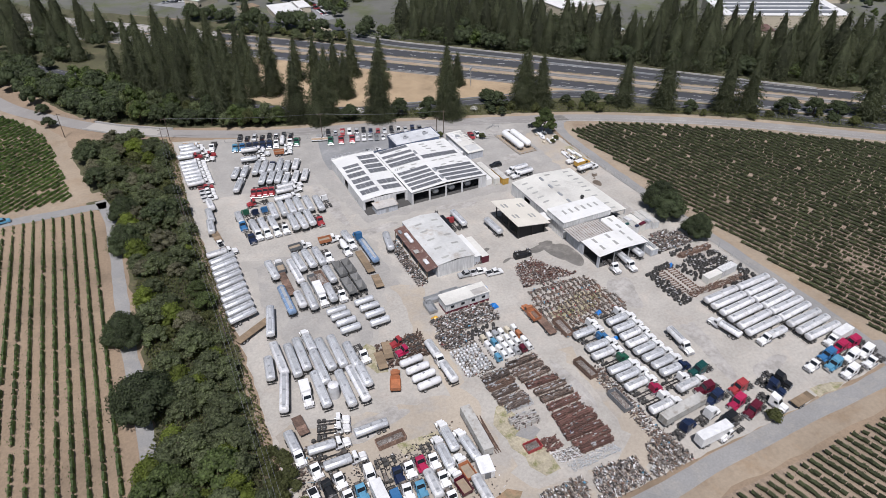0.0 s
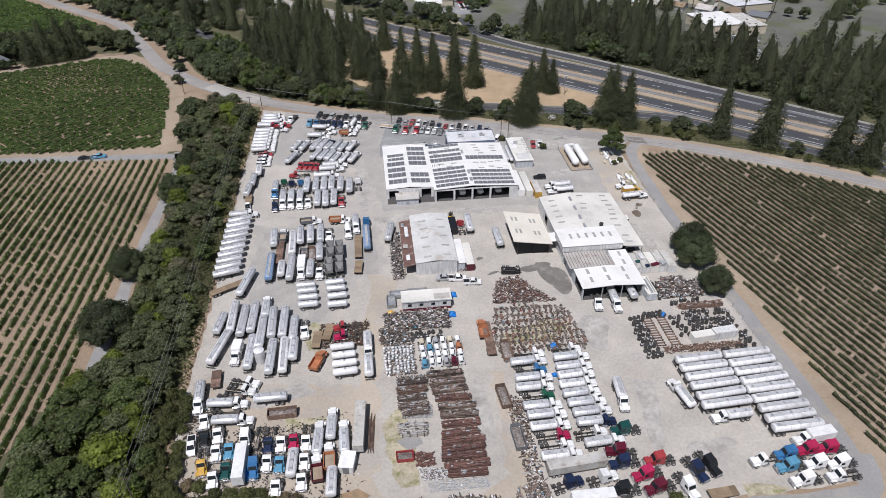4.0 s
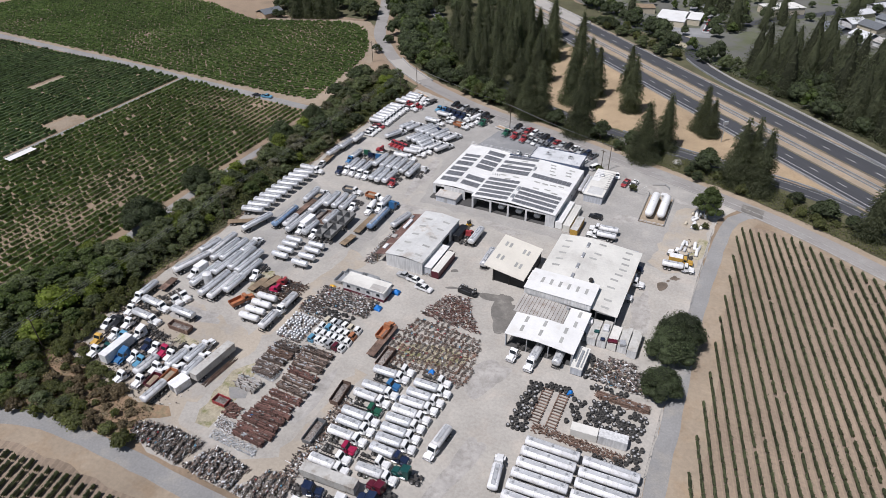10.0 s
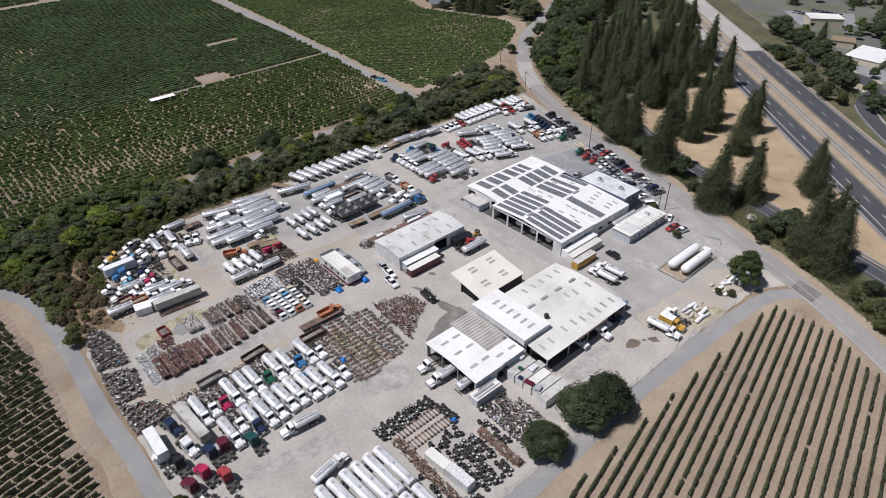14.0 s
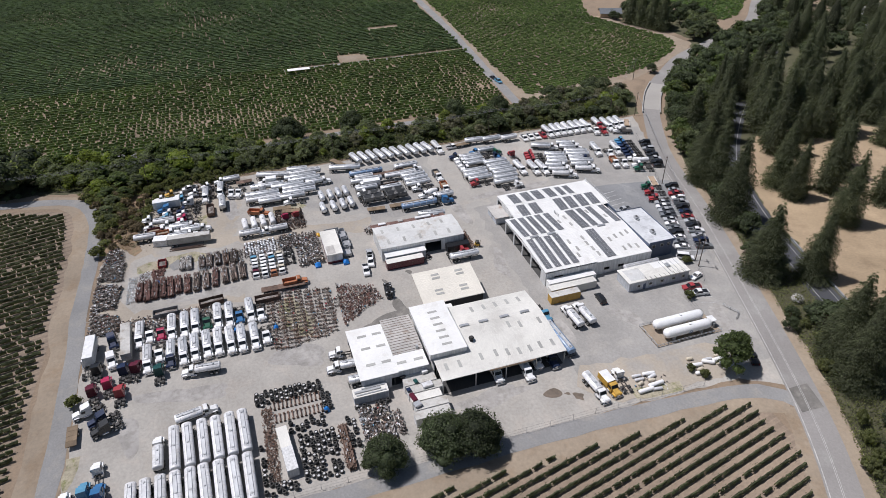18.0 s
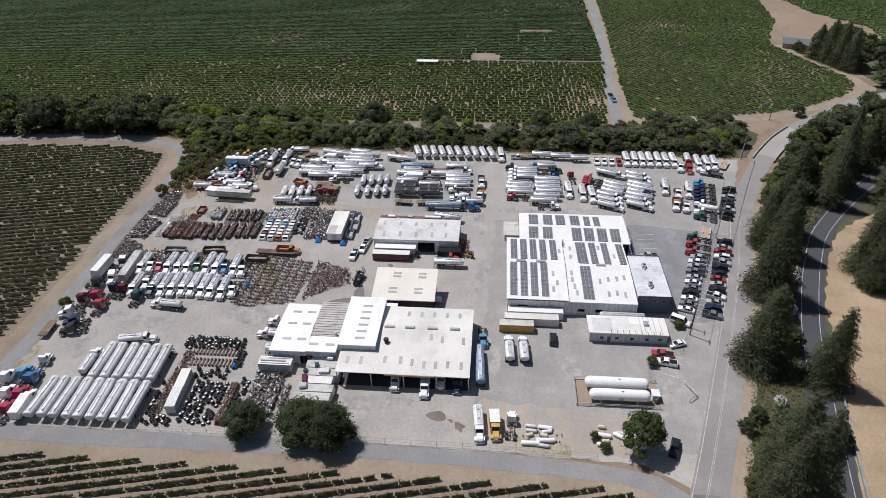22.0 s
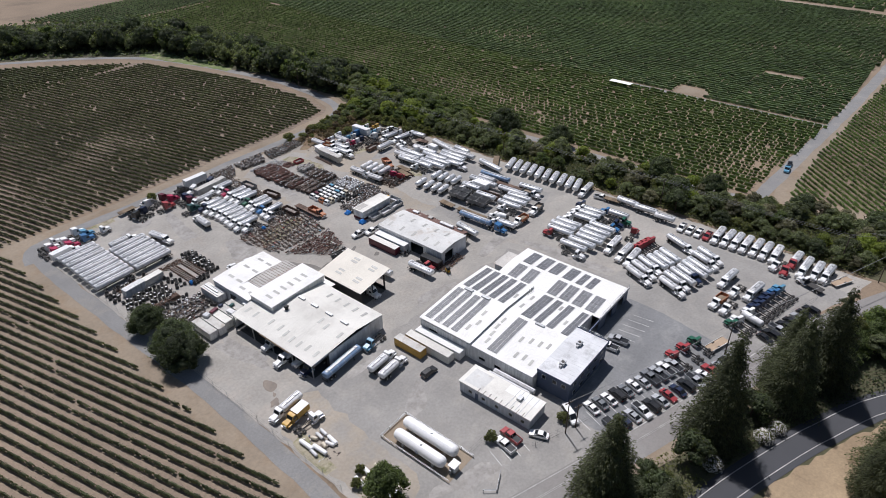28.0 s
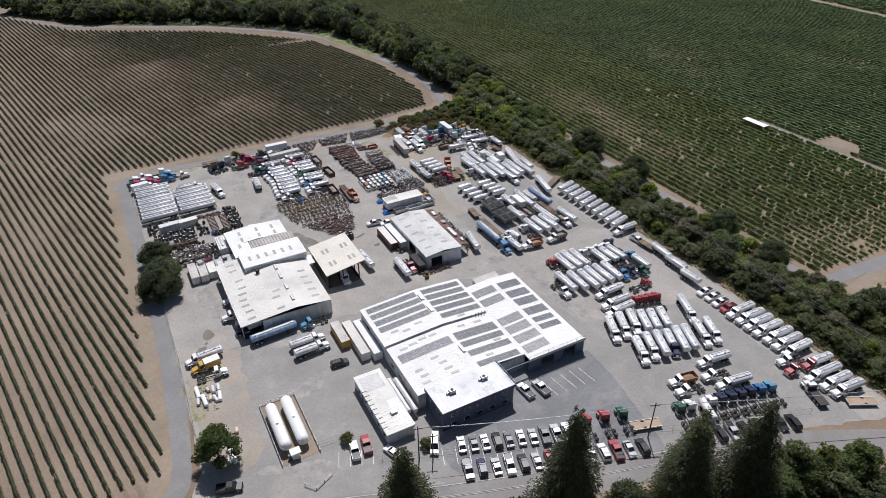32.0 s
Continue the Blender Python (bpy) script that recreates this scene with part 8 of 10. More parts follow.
for tint, mat in (("white", "white"), ("silver", "silver"), ("grey", "grey"), ("black", "black"), ("red", "red"), ("navy", "navy"), ("green", "green"), ("sky", "sky_blue")):
    for body in ("sedan", "suv", "pickup", "van"):
        MAKERS[f"{body}_{tint}"] = lambda mat=mat, body=body, tint=tint: car(M[mat], f"{dict(sky='light blue').get(tint, tint)} {dict(sedan='saloon car', suv='estate car', pickup='pickup truck', van='panel van')[body]} parked in the yard", body)

# ---- parked vehicles, block by block ----
# white trailers in two files by the lane
for i in range(6):
    place("trailer_white", 32.2, -60.1 - 3.08 * i, 2.5, jitter=0.12)
for i in range(9):
    place("trailer_white", 45.4, -59.9 - 3.04 * i, 2.5, jitter=0.12)
place("truck_white", 32.0, -79.1, -178)
place("box_white", 47.5, -87.4, -175)
place("truck_white", 22.9, -70.8, 100)
place("truck_white", 7.9, -69.4, -95)

# two files of tank trucks
for key, x, y in (("truck_steel", -12.2, -55.6), ("chassis_white", -11.2, -52.8), ("chassis_blue", -12.0, -58.6), ("truck_steel", -12.3, -61.3), ("truck_white", -12.7, -64.6), ("chassis_green", -12.4, -67.5), ("truck_steel", -12.1, -70.7), ("truck_steel", -11.9, -73.6), ("truck_white", -11.8, -76.9), ("chassis_crimson", -11.8, -79.8), ("chassis_white", -11.6, -82.6), ("truck_white", -11.3, -85.2)):
    place(key, x, y, 1.5, jitter=0.12)
for key, x, y in (("chassis_white", -1.0, -52.2), ("truck_steel", -0.6, -55.2), ("truck_steel", -0.9, -58.6), ("truck_white", -1.2, -61.7), ("truck_white", -1.7, -64.8), ("truck_steel", -1.6, -67.7), ("truck_steel", -1.1, -70.8), ("truck_steel", -0.8, -73.8), ("truck_navy", -0.7, -77.0), ("chassis_white", -3.0, -79.8), ("truck_white", -0.7, -82.9)):
    place(key, x, y, 1.5, jitter=0.12)
place("van_trailer", -9.0, -88.4, 4)
place("van_short", -8.0, -97.2, 0)
for key, x, y, a in (("tractor_teal", 5.4, -79.8, 183), ("tractor_maroon", 2.3, -85.6, 170), ("tractor_navy", 2.2, -88.6, 186), ("tractor_red", 10.2, -88.9, 182), ("tractor_crimson", 6.0, -92.1, 190), ("tractor_white", -4.2, -92.0, 10), ("tractor_black", -0.3, -95.3, 180), ("tractor_maroon", 7.6, -95.6, 190), ("tractor_navy", -12.0, -92.4, 12), ("chassis_white", -3.0, -97.8, 186), ("tractor_navy", 17.0, -92.0, -72), ("tractor_black", 20.4, -90.8, -72), ("tractor_white", 13.2, -95.6, -76), ("flat_short", 20.2, -98.4, 4),
                     ("chassis_white", 34.0, -91.6, 184), ("tractor_blue", 39.8, -90.9, 180), ("tractor_crimson", 45.3, -90.4, 182), ("tractor_crimson", 50.0, -90.6, 176), ("tractor_sky", 38.6, -94.0, 183), ("tractor_white", 45.2, -94.0, 184), ("tractor_white", 50.2, -94.4, 185), ("tractor_white", 40.0, -97.6, 184), ("chassis_white", 48.6, -97.6, 185)):
    place(key, x, y, a, jitter=0.1)
place("bin_rust", -20.9, -66.1, 95)
place("bin_grey", -19.9, -78.8, 92)
place("bin_rust", -17.0, -50.4, 90)
place("flat_rust", -20.9, -45.2, 89)
place("dump_wreck", -22.0, -41.4, 90)

# slanted file along the creek
for i in range(10):
    place("trailer_short", -96.6, -7.2 + 3.42 * i, 14, jitter=0.1)
place("truck_white", -95.8, 27.6, 4)
place("flat_wood", -94.6, -13.4, 30)
place("trailer_steel", -90.0, -12.8, 77)
# long trailers in the west corner
for key, x, y in (("trailer_white", -91.6, -28.4), ("trailer_steel", -85.0, -43.6), ("trailer_steel", -88.6, -30.8), ("trailer_steel", -85.9, -29.5), ("truck_steel", -82.8, -24.6), ("trailer_steel", -79.4, -46.0), ("trailer_white", -76.1, -45.9), ("trailer_steel", -80.1, -32.4), ("trailer_steel", -77.0, -32.6), ("trailer_mid", -73.9, -35.6), ("trailer_short", -73.5, -43.8), ("trailer_steel", -82.9, -36.2)):
    place(key, x, y, 90, jitter=0.12)
place("trailer_white", -93.4, -40.7, 75)
place("box_short", -88.6, -43.4, -95)
place("trailer_short", -94.7, -31.0, 82)
for x, y in ((-71.8, -16.2), (-71.4, -19.0), (-70.8, -22.1), (-70.6, -25.4), (-63.1, -15.8), (-62.7, -18.9), (-62.3, -22.4), (-62.3, -26.2)):
    place("tank_small", x, y, 2, jitter=0.1)
for x, y in ((-60.7, -44.3), (-60.3, -47.5), (-60.0, -50.6), (-59.8, -53.6)):
    place("tank_white", x, y, 3)
place("truck_white", -53.8, -44.6, -89)
place("trailer_short_white", -53.8, -52.4, 91)
place("dump_wreck", -66.9, -48.3, 68)
place("chassis_white", -71.2, -35.2, -86)
place("flat_short", -67.6, -40.2, 83)
place("chassis_red", -59.4, -35.8, 188)
place("chassis_crimson", -59.2, -39.6, 186)
place("flat_short", -64.6, -37.4, 78)
# trucks by the bank
for key, x, y, a in (("chassis_white", -85.2, -53.9, -17), ("chassis_white", -86.0, -56.5, -15), ("bare_frame", -87.9, -58.3, -6), ("truck_steel", -88.4, -60.7, -4), ("bare_frame", -88.2, -63.4, -2), ("truck_steel", -86.4, -66.2, -2), ("truck_steel", -95.6, -57.9, -86), ("flat_small", -92.6, -51.8, -86),
                     ("trailer_short", -78.1, -60.4, 179), ("bin_rust", -75.0, -64.8, 1), ("tractor_white", -82.8, -71.0, -92), ("stub_white", -93.2, -63.9, -84), ("stub_navy", -92.2, -68.9, -85), ("stub_white", -89.3, -68.5, -85), ("stub_white", -88.8, -73.3, -89), ("stub_sky", -86.0, -73.2, -89)):
    place(key, x, y, a, jitter=0.06)
for key, x, y, a in (("van_short", -82.7, -79.6, -89), ("bare_frame", -79.7, -72.0, -95), ("chassis_navy", -77.2, -72.5, -91), ("stub_white", -74.4, -72.6, -92), ("stub_crimson", -71.6, -72.3, -91), ("trailer_short_white", -71.4, -80.4, -92), ("chassis_white", -68.7, -73.0, -92), ("truck_steel", -65.9, -73.6, 87), ("truck_steel", -63.0, -69.8, 88), ("dump_orange", -63.3, -78.9, 92), ("truck_steel", -60.0, -74.0, 92),
                     ("truck_body", -59.3, -81.2, -100), ("trailer_short_white", -62.6, -86.3, -91), ("dump_red", -65.9, -81.8, 95), ("tractor_blue", -80.0, -79.4, -89), ("stub_white", -76.9, -77.4, -95), ("stub_sky", -74.1, -78.0, -93), ("stub_white", -68.8, -78.0, -92), ("stub_white", -69.1, -83.2, -90), ("pickup_white", -95.0, -72.0, -83), ("chassis_orange", -91.6, -76.9, -84), ("stub_teal", -85.8, -78.4, -90),
                     ("stub_white", -88.4, -80.4, -88), ("stub_white", -74.4, -84.2, -94)):
    place(key, x, y, a, jitter=0.06)
place("van_trailer", -56.4, -71.9, 86)
# block of mixed trailers
for key, x, y, a in (("trailer_blue", -83.3, -5.8, 91), ("trailer_short_white", -79.8, -7.2, 91), ("trailer_steel", -76.9, -7.0, 90), ("trailer_white", -77.4, 6.6, 92), ("box_white", -73.6, -7.2, -90), ("trailer_short", -70.8, -8.2, 90), ("chassis_white", -68.0, -8.6, -90), ("hopper", -65.0, -8.2, 92), ("hopper", -61.8, -7.6, 92), ("hopper", -64.8, 1.0, 92), ("hopper", -61.8, 1.2, 92), ("bin_grey", -73.4, 0.2, 92), ("bin_rust", -71.0, 1.0, 92), ("trailer_short", -68.2, 0.6, 92), ("flat_rust", -81.2, 3.4, 90), ("trailer_mid", -83.7, 10.6, 94), ("dump_grey", -80.8, 12.6, 88), ("trailer_mid", -75.1, 11.2, 92), ("trailer_mid", -71.8, 11.4, 92), ("trailer_mid", -68.4, 11.2, 92), ("chassis_white", -65.6, 11.8, -88), ("mixer", -59.2, 12.8, -88), ("truck_steel", -56.6, 16.6, -88), ("flat_wood", -55.9, 3.3, 90), ("trailer_blue", -53.0, 7.2, 91), ("tractor_blue", -53.0, 16.6, 90), ("flat_short", -55.8, -8.0, 84)):
    place(key, x, y, a, jitter=0.1)
place("dump_grey", -72.0, 20.3, 3)
place("dump_orange", -62.0, 20.0, -3)
# next block
for key, x, y, a in (("chassis_navy", -85.4, 33.4, -88), ("truck_long", -82.9, 36.4, -88), ("truck_long", -79.9, 36.2, -88), ("truck_long", -76.7, 36.1, -88), ("chassis_white", -73.6, 34.4, -90), ("trailer_mid", -70.3, 34.8, 90), ("trailer_mid", -67.3, 34.4, 90), ("trailer_mid", -64.3, 35.0, 90), ("chassis_red", -61.5, 33.9, -90), ("truck_blue", -86.3, 44.2, -90), ("chassis_green", -83.3, 47.8, 100), ("chassis_navy", -80.5, 46.4, 92), ("chassis_blue", -77.3, 46.6, 88), ("trailer_mid", -74.6, 45.3, 88), ("trailer_mid", -71.4, 45.2, 89), ("trailer_mid", -68.3, 45.1, 88), ("trailer_mid", -65.3, 45.4, 88), ("trailer_mid", -61.9, 44.6, 88), ("trailer_mid", -58.6, 43.3, 88), ("chassis_white", -55.4, 45.0, 90), ("truck_white", -65.6, 58.0, 1), ("truck_white", -67.4, 53.0, 1), ("chassis_red", -78.2, 55.0, 183), ("truck_white", -64.4, 61.2, 1)):
    place(key, x, y, a, jitter=0.1)
# fan of tank trucks behind the workshop
for key, x, y in (("truck_long", -81.4, 70.4), ("truck_steel", -80.5, 80.6), ("truck_steel", -77.0, 80.4), ("trailer_mid", -72.6, 80.2), ("trailer_mid", -69.7, 79.6), ("truck_navy", -66.8, 79.2), ("trailer_mid", -63.8, 78.3), ("truck_steel", -60.9, 77.5), ("truck_white", -57.3, 77.6), ("truck_steel", -63.9, 67.6), ("truck_white", -60.3, 67.3), ("truck_white", -56.6, 67.1), ("trailer_short", -72.4, 70.6), ("trailer_short", -69.4, 69.8), ("trailer_short", -66.6, 68.8)):
    place(key, x, y, 66, jitter=0.1)
for i in range(4):
    place("chassis_red", -77.2 + 1.0 * i * 2.1, 63.4 - 0.5 * i, 250, jitter=0.1)
for key, x, y, a in (("truck_steel", -72.0, 89.2, -8), ("chassis_white", -68.2, 93.2, -10), ("dump_orange", -59.2, 90.7, -10), ("chassis_white", -58.6, 94.0, -10), ("truck_white", -70.0, 97.4, -8)):
    place(key, x, y, a, jitter=0.1)
for i, key in enumerate(("chassis_green", "chassis_white", "", "chassis_white", "chassis_navy", "chassis_navy", "chassis_navy", "chassis_navy", "chassis_blue", "chassis_sky")):
    if key:
        place(key, -51.0 - 2.75 * i, 99.2 + 0.62 * i, 252, jitter=0.08)
place("tank_white", -56.8, 101.2, 72)
# file along the creek, cabs to the yard
for i in range(4):
    place("pickup_white" if i != 3 else "pickup_red", -93.2, 66.4 + 2.95 * i, 0, jitter=0.1)
for i in range(7):
    place("truck_steel" if i % 3 else "truck_white", -94.6, 78.3 + 3.1 * i, -1, jitter=0.12)
for key, x, y, a in (("chassis_white", -89.6, 98.9, -13), ("chassis_red", -88.4, 101.6, 2), ("truck_red", -94.6, 102.6, -5), ("truck_long", -92.4, 106.2, -4), ("truck_steel", -92.6, 109.6, -4), ("truck_steel", -93.0, 112.4, -6), ("flat_truck", -84.6, 109.4, -110)):
    place(key, x, y, a, jitter=0.1)
place("trailer_short", -96.4, 44.4, 86)
place("trailer_short", -95.4, 52.0, 90)
place("trailer_short_white", -94.0, 59.6, 92)
place("pickup_white", -95.4, 34.4, 98)
place("flat_short", -95.6, 38.6, 95)
# cars on the lot
lot_a = ("sedan_white", "sedan_grey", "sedan_white", "suv_black", "sedan_grey", "sedan_white", "sedan_silver", "pickup_grey", "pickup_silver", "pickup_white", "pickup_silver")
for i, key in enumerate(lot_a):
    place(key, -0.2 - 2.62 * i, 81.2 + 0.98 * i, -108, jitter=0.12)
lot_b = ("pickup_grey", "suv_navy", "sedan_silver", "pickup_white", "suv_black", "sedan_silver", "sedan_red", "sedan_navy", "suv_black", "pickup_silver", "suv_white", "pickup_red", "sedan_silver", "suv_black")
for i, key in enumerate(lot_b):
    place(key, 1.8 - 2.92 * i, 88.0 + 1.05 * i, -108 if i % 3 else 72, jitter=0.12)
for i in range(3):
    place("chassis_red" if i < 2 else "chassis_green", -28.8 - 4.5 * i, 91.2 + 1.3 * i, 252, jitter=0.1)
for i, key in enumerate(("suv_black", "sedan_black", "suv_silver", "sedan_black", "suv_black", "pickup_silver", "suv_black", "sedan_black")):
    place(key, -72.4 + 2.95 * i, 113.0 - 0.95 * i, 70 if i % 2 else -110, jitter=0.12)
for key, x, y, a in (("pickup_white", -22.6, 74.3, -85), ("pickup_silver", -26.6, 75.3, -85), ("van_white", 5.2, 78.4, 60), ("sedan_white", 14.6, 75.6, -70), ("pickup_red", 19.0, 70.8, -100), ("pickup_white", 22.0, 71.2, -100), ("pickup_black", 49.4, 67.6, 160), ("suv_black", 14.9, 42.5, 176), ("pickup_white", -25.6, -17.2, -6), ("pickup_white", -21.4, -19.6, -5), ("pickup_sky", -161.6, 82.3, 8), ("sedan_black", -167.4, 81.8, 10)):
    place(key, x, y, a)
# round the tank workshop
for key, x, y, a in (("truck_white", 46.1, 23.4, 5), ("bus", 46.4, 27.2, 5), ("chassis_white", 45.6, 31.0, 176), ("truck_white", 19.9, 30.6, 183), ("truck_white", 19.8, 34.4, 183), ("trailer_blue", 27.0, 23.0, 184), ("chassis_sky", 15.6, 23.4, 4), ("truck_white", 33.6, 9.6, 0), ("truck_navy", 31.6, 17.4, 2), ("box_short", 33.0, 2.0, 0), ("truck_steel", 18.6, -33.8, -93), ("chassis_white", 13.4, -33.4, -96), ("trailer_short", 24.6, -30.2, 90), ("trailer_mid", -9.4, 2.0, 92), ("tractor_white", 0.2, 7.2, 88), ("truck_white", 30.6, 13.4, 0)):
    place(key, x, y, a)
# tanks in the open bays
for x in (-16.9, -10.2, -3.4):
    place("truck_steel", x, 36.5, 90)
# round the shed
for key, x, y, a in (("trailer_mid", -17.8, 11.8, 90), ("chassis_red", -20.6, 10.8, 90), ("trailer_mid", -45.2, 9.4, 80), ("pickup_silver", -29.6, -16.6, 174)):
    place(key, x, y, a)

# ---- tanks, tyres and salvage ----
# twin pressure tanks on their fenced pad
for x, y, L in ((31.6, 57.0, 15.6), (35.6, 57.2, 14.6)):
    tank = thing("pressure_tank", "long gloss white pressure tank on concrete saddles", "pressure tank", "twin pressure tanks", x, y, 0, 90)
    part("barrel", Shape().barrel(-L / 2, L / 2, 2.25, 1.42, 1.42, 24, 1.25), M["propane"], tank)
    for k in (-0.3, 0.3):
        part("saddle", Shape().profile([(k * L - 0.3, 0), (k * L + 0.3, 0), (k * L + 0.25, 1.15), (k * L - 0.25, 1.15)], -1.1, 1.1), M["concrete"], tank)
    part("manhole", Shape().tube((0.4, 0, 3.6), (0.4, 0, 3.95), 0.32, 12), M["propane"], tank)
    part("pipe", Shape().tube((-L / 2 + 1.0, 0.6, 0.5), (L / 2 - 1.0, 0.6, 0.5), 0.08, 8).tube((-L / 2 + 1.0, 0.6, 0.5), (-L / 2 + 1.0, 0.6, 1.4), 0.08, 8), M["galv"], tank)
patch("tank_pad", [(28.8, 46.9), (37.6, 46.9), (37.6, 67.2), (28.8, 67.2)], 0.075, M["dirt"], "bare dirt pad under the pressure tanks", "pad")


def guard_rail(points, height, words, post_gap=2.2, mat="galv"):
    """Posts with two rails along a line; each post a part."""
    root = thing("guard_rail", words, "guard rail")
    rails = Shape()
    for a, b in zip(points, points[1:]):
        n = max(1, round(math.dist(a, b) / post_gap))
        for i in range(n):
            x, y = a[0] + (b[0] - a[0]) * i / n, a[1] + (b[1] - a[1]) * i / n
            part("post", Shape().tube((x, y, 0), (x, y, height), 0.09, 6), M[mat], root)
        for z in (height * 0.55, height * 0.95):
            rails.tube((*a, z), (*b, z), 0.06, 5)
    part("rail", rails, M[mat], root)


guard_rail([(28.8, 67.2), (28.8, 46.9), (37.6, 46.9), (37.6, 67.2)], 1.0, "low grey guard rail round the pressure tanks", 3.4)
guard_rail([(34.8, 74.3), (33.0, 76.5), (28.5, 74.4)], 1.0, "short pale guard rail by the gate")
panel = thing("pump_cabinet", "white pump cabinet with a small flat roof", "pump cabinet", "", 34.2, 66.0)
part("cabinet", Shape().block(-0.9, 0.9, -0.7, 0.7, 0, 1.9, 0.05), M["white"], panel)
part("roof", Shape().block(-1.2, 1.2, -1.0, 1.0, 2.1, 2.2, 0.03), M["white"], panel)
part("dispenser", Shape().block(1.1, 1.7, -0.3, 0.3, 0, 1.5, 0.05), M["grey"], panel)

# silo among the long trailers
silo = thing("silo", "white upright round silo with a shallow cone top", "silo", "", -82.2, -45.6)
part("shell", Shape().tube((0, 0, 0), (0, 0, 4.2), 1.35, 18), M["tank_white"], silo)
part("cone", Shape().tube((0, 0, 4.2), (0, 0, 4.7), 1.35, 18, 0.3), M["tank_white"], silo)


# tyres
def tyre_stack_mesh(n, hub, seed):
    """Tyres piled flat: one turned outline with deep grooves, its hollow open or closed by a rim."""
    r = random.Random(seed)
    k = 12
    s = Shape()
    rings = []
    for i in range(n):
        ox, oy, big = r.uniform(-0.07, 0.07), r.uniform(-0.07, 0.07), 0.53 * r.uniform(0.95, 1.04)
        for q, h in ((0.72, 0.0), (0.95, 0.03), (1.0, 0.09), (1.0, 0.2), (0.95, 0.26), (0.72, 0.29)):
            rings.append([(ox + big * q * math.cos(2 * math.pi * a / k), oy + big * q * math.sin(2 * math.pi * a / k), i * 0.3 + h) for a in range(k)])
    top = n * 0.3
    rings.append([(ox + 0.3 * math.cos(2 * math.pi * a / k), oy + 0.3 * math.sin(2 * math.pi * a / k), top - 0.04) for a in range(k)])
    s.loft(rings, False, True, 0)
    base = len(s.v) - k
    low = top - (0.1 if hub else 0.5)
    s.v.extend([(ox + 0.28 * math.cos(2 * math.pi * a / k), oy + 0.28 * math.sin(2 * math.pi * a / k), low) for a in range(k)])
    for a in range(k):
        s.f.append([base + a, base + (a + 1) % k, base + k + (a + 1) % k, base + k + a])
        s.smooth.append(False)
        s.slot.append(0)
    s.f.append([base + k + a for a in range(k)])
    s.smooth.append(False)
    s.slot.append(1 if hub else 0)
    return s.mesh("stacked_tyre", M["rubber"], M["rim"])


STACKS = [tyre_stack_mesh(3, False, 1), tyre_stack_mesh(4, False, 2), tyre_stack_mesh(2, True, 3), tyre_stack_mesh(3, False, 4), tyre_stack_mesh(4, True, 5)]
stack_words = ("low stack of bare black truck tyres", "tall stack of bare black truck tyres", "short stack of black truck tyres on rims", "stack of bare black truck tyres", "tall stack of black tyres topped with a rim")


def tyre_field(poly, seed, gap=1.2, skip=0.1):
    r = random.Random(seed)
    p = np.array(poly)
    (xa, ya), (xb, yb) = p.min(0), p.max(0)
    row = 0
    y = ya + 0.6
    while y < yb:
        x = xa + 0.6 + (row % 2) * gap * 0.5
        while x < xb:
            u, v = x + r.uniform(-0.14, 0.14), y + r.uniform(-0.12, 0.12)
            if r.random() > skip and inside(np.array([u]), np.array([v]), poly)[0]:
                k = r.randrange(5)
                single("stacked_tyre", STACKS[k], None, stack_words[k], "tyre stack", "stacks of truck tyres", "", u, v, 0.03, r.uniform(0, 360))
            x += gap
        y += gap * 0.98
        row += 1


tyre_field([(19.6, -57.4), (24.0, -57.4), (25.0, -53.8), (24.0, -53.4), (24.0, -41.5), (22.0, -40.6), (20.4, -41.0)], 61)
tyre_field([(24.2, -41.8), (31.0, -41.8), (31.0, -39.8), (24.2, -39.8)], 67)
tyre_field([(31.6, -50.4), (35.2, -50.4), (35.0, -41.5), (31.6, -41.5)], 62, 1.25, 0.2)
tyre_field([(36, -48.8), (49.6, -48.8), (50.2, -40), (36, -39.6)], 63, 1.25, 0.16)
tyre_field([(35.5, -57.6), (51, -57.6), (51, -50.5), (48, -50.5), (47.6, -54.6)], 64, 1.25, 0.15)
tyre_field([(34.5, -37.4), (44, -37.2), (44, -34.6), (34.5, -34.6)], 65, 1.3, 0.3)
tyre_field([(-42.2, -43.2), (-33.4, -43.2), (-33.4, -39.4), (-42.2, -39.4)], 66, 1.15, 0.1)


# axles
def axle_mesh(kind, seed):
    """A salvaged truck axle: beam, differential, brake drums and spring seats."""
    s = Shape()
    s.tube((0, -1.0, 0.32), (0, 1.0, 0.32), 0.1, 7)
    for y in (-0.95, 0.95):
        s.tube((0, y - 0.14, 0.36), (0, y + 0.14, 0.36), 0.3, 10)
        s.box(-0.5, 0.5, y * 0.55 - 0.06, y * 0.55 + 0.06, 0.42, 0.55)
    if kind:
        s.tube((-0.3, 0.1, 0.36), (0.3, 0.1, 0.36), 0.3, 9, 0.16)
        s.tube((0.3, 0.1, 0.36), (0.85, 0.1, 0.4), 0.07, 6)
    return s.mesh("truck_axle", M[("rust", "axle", "axle", "red")[seed % 4]])


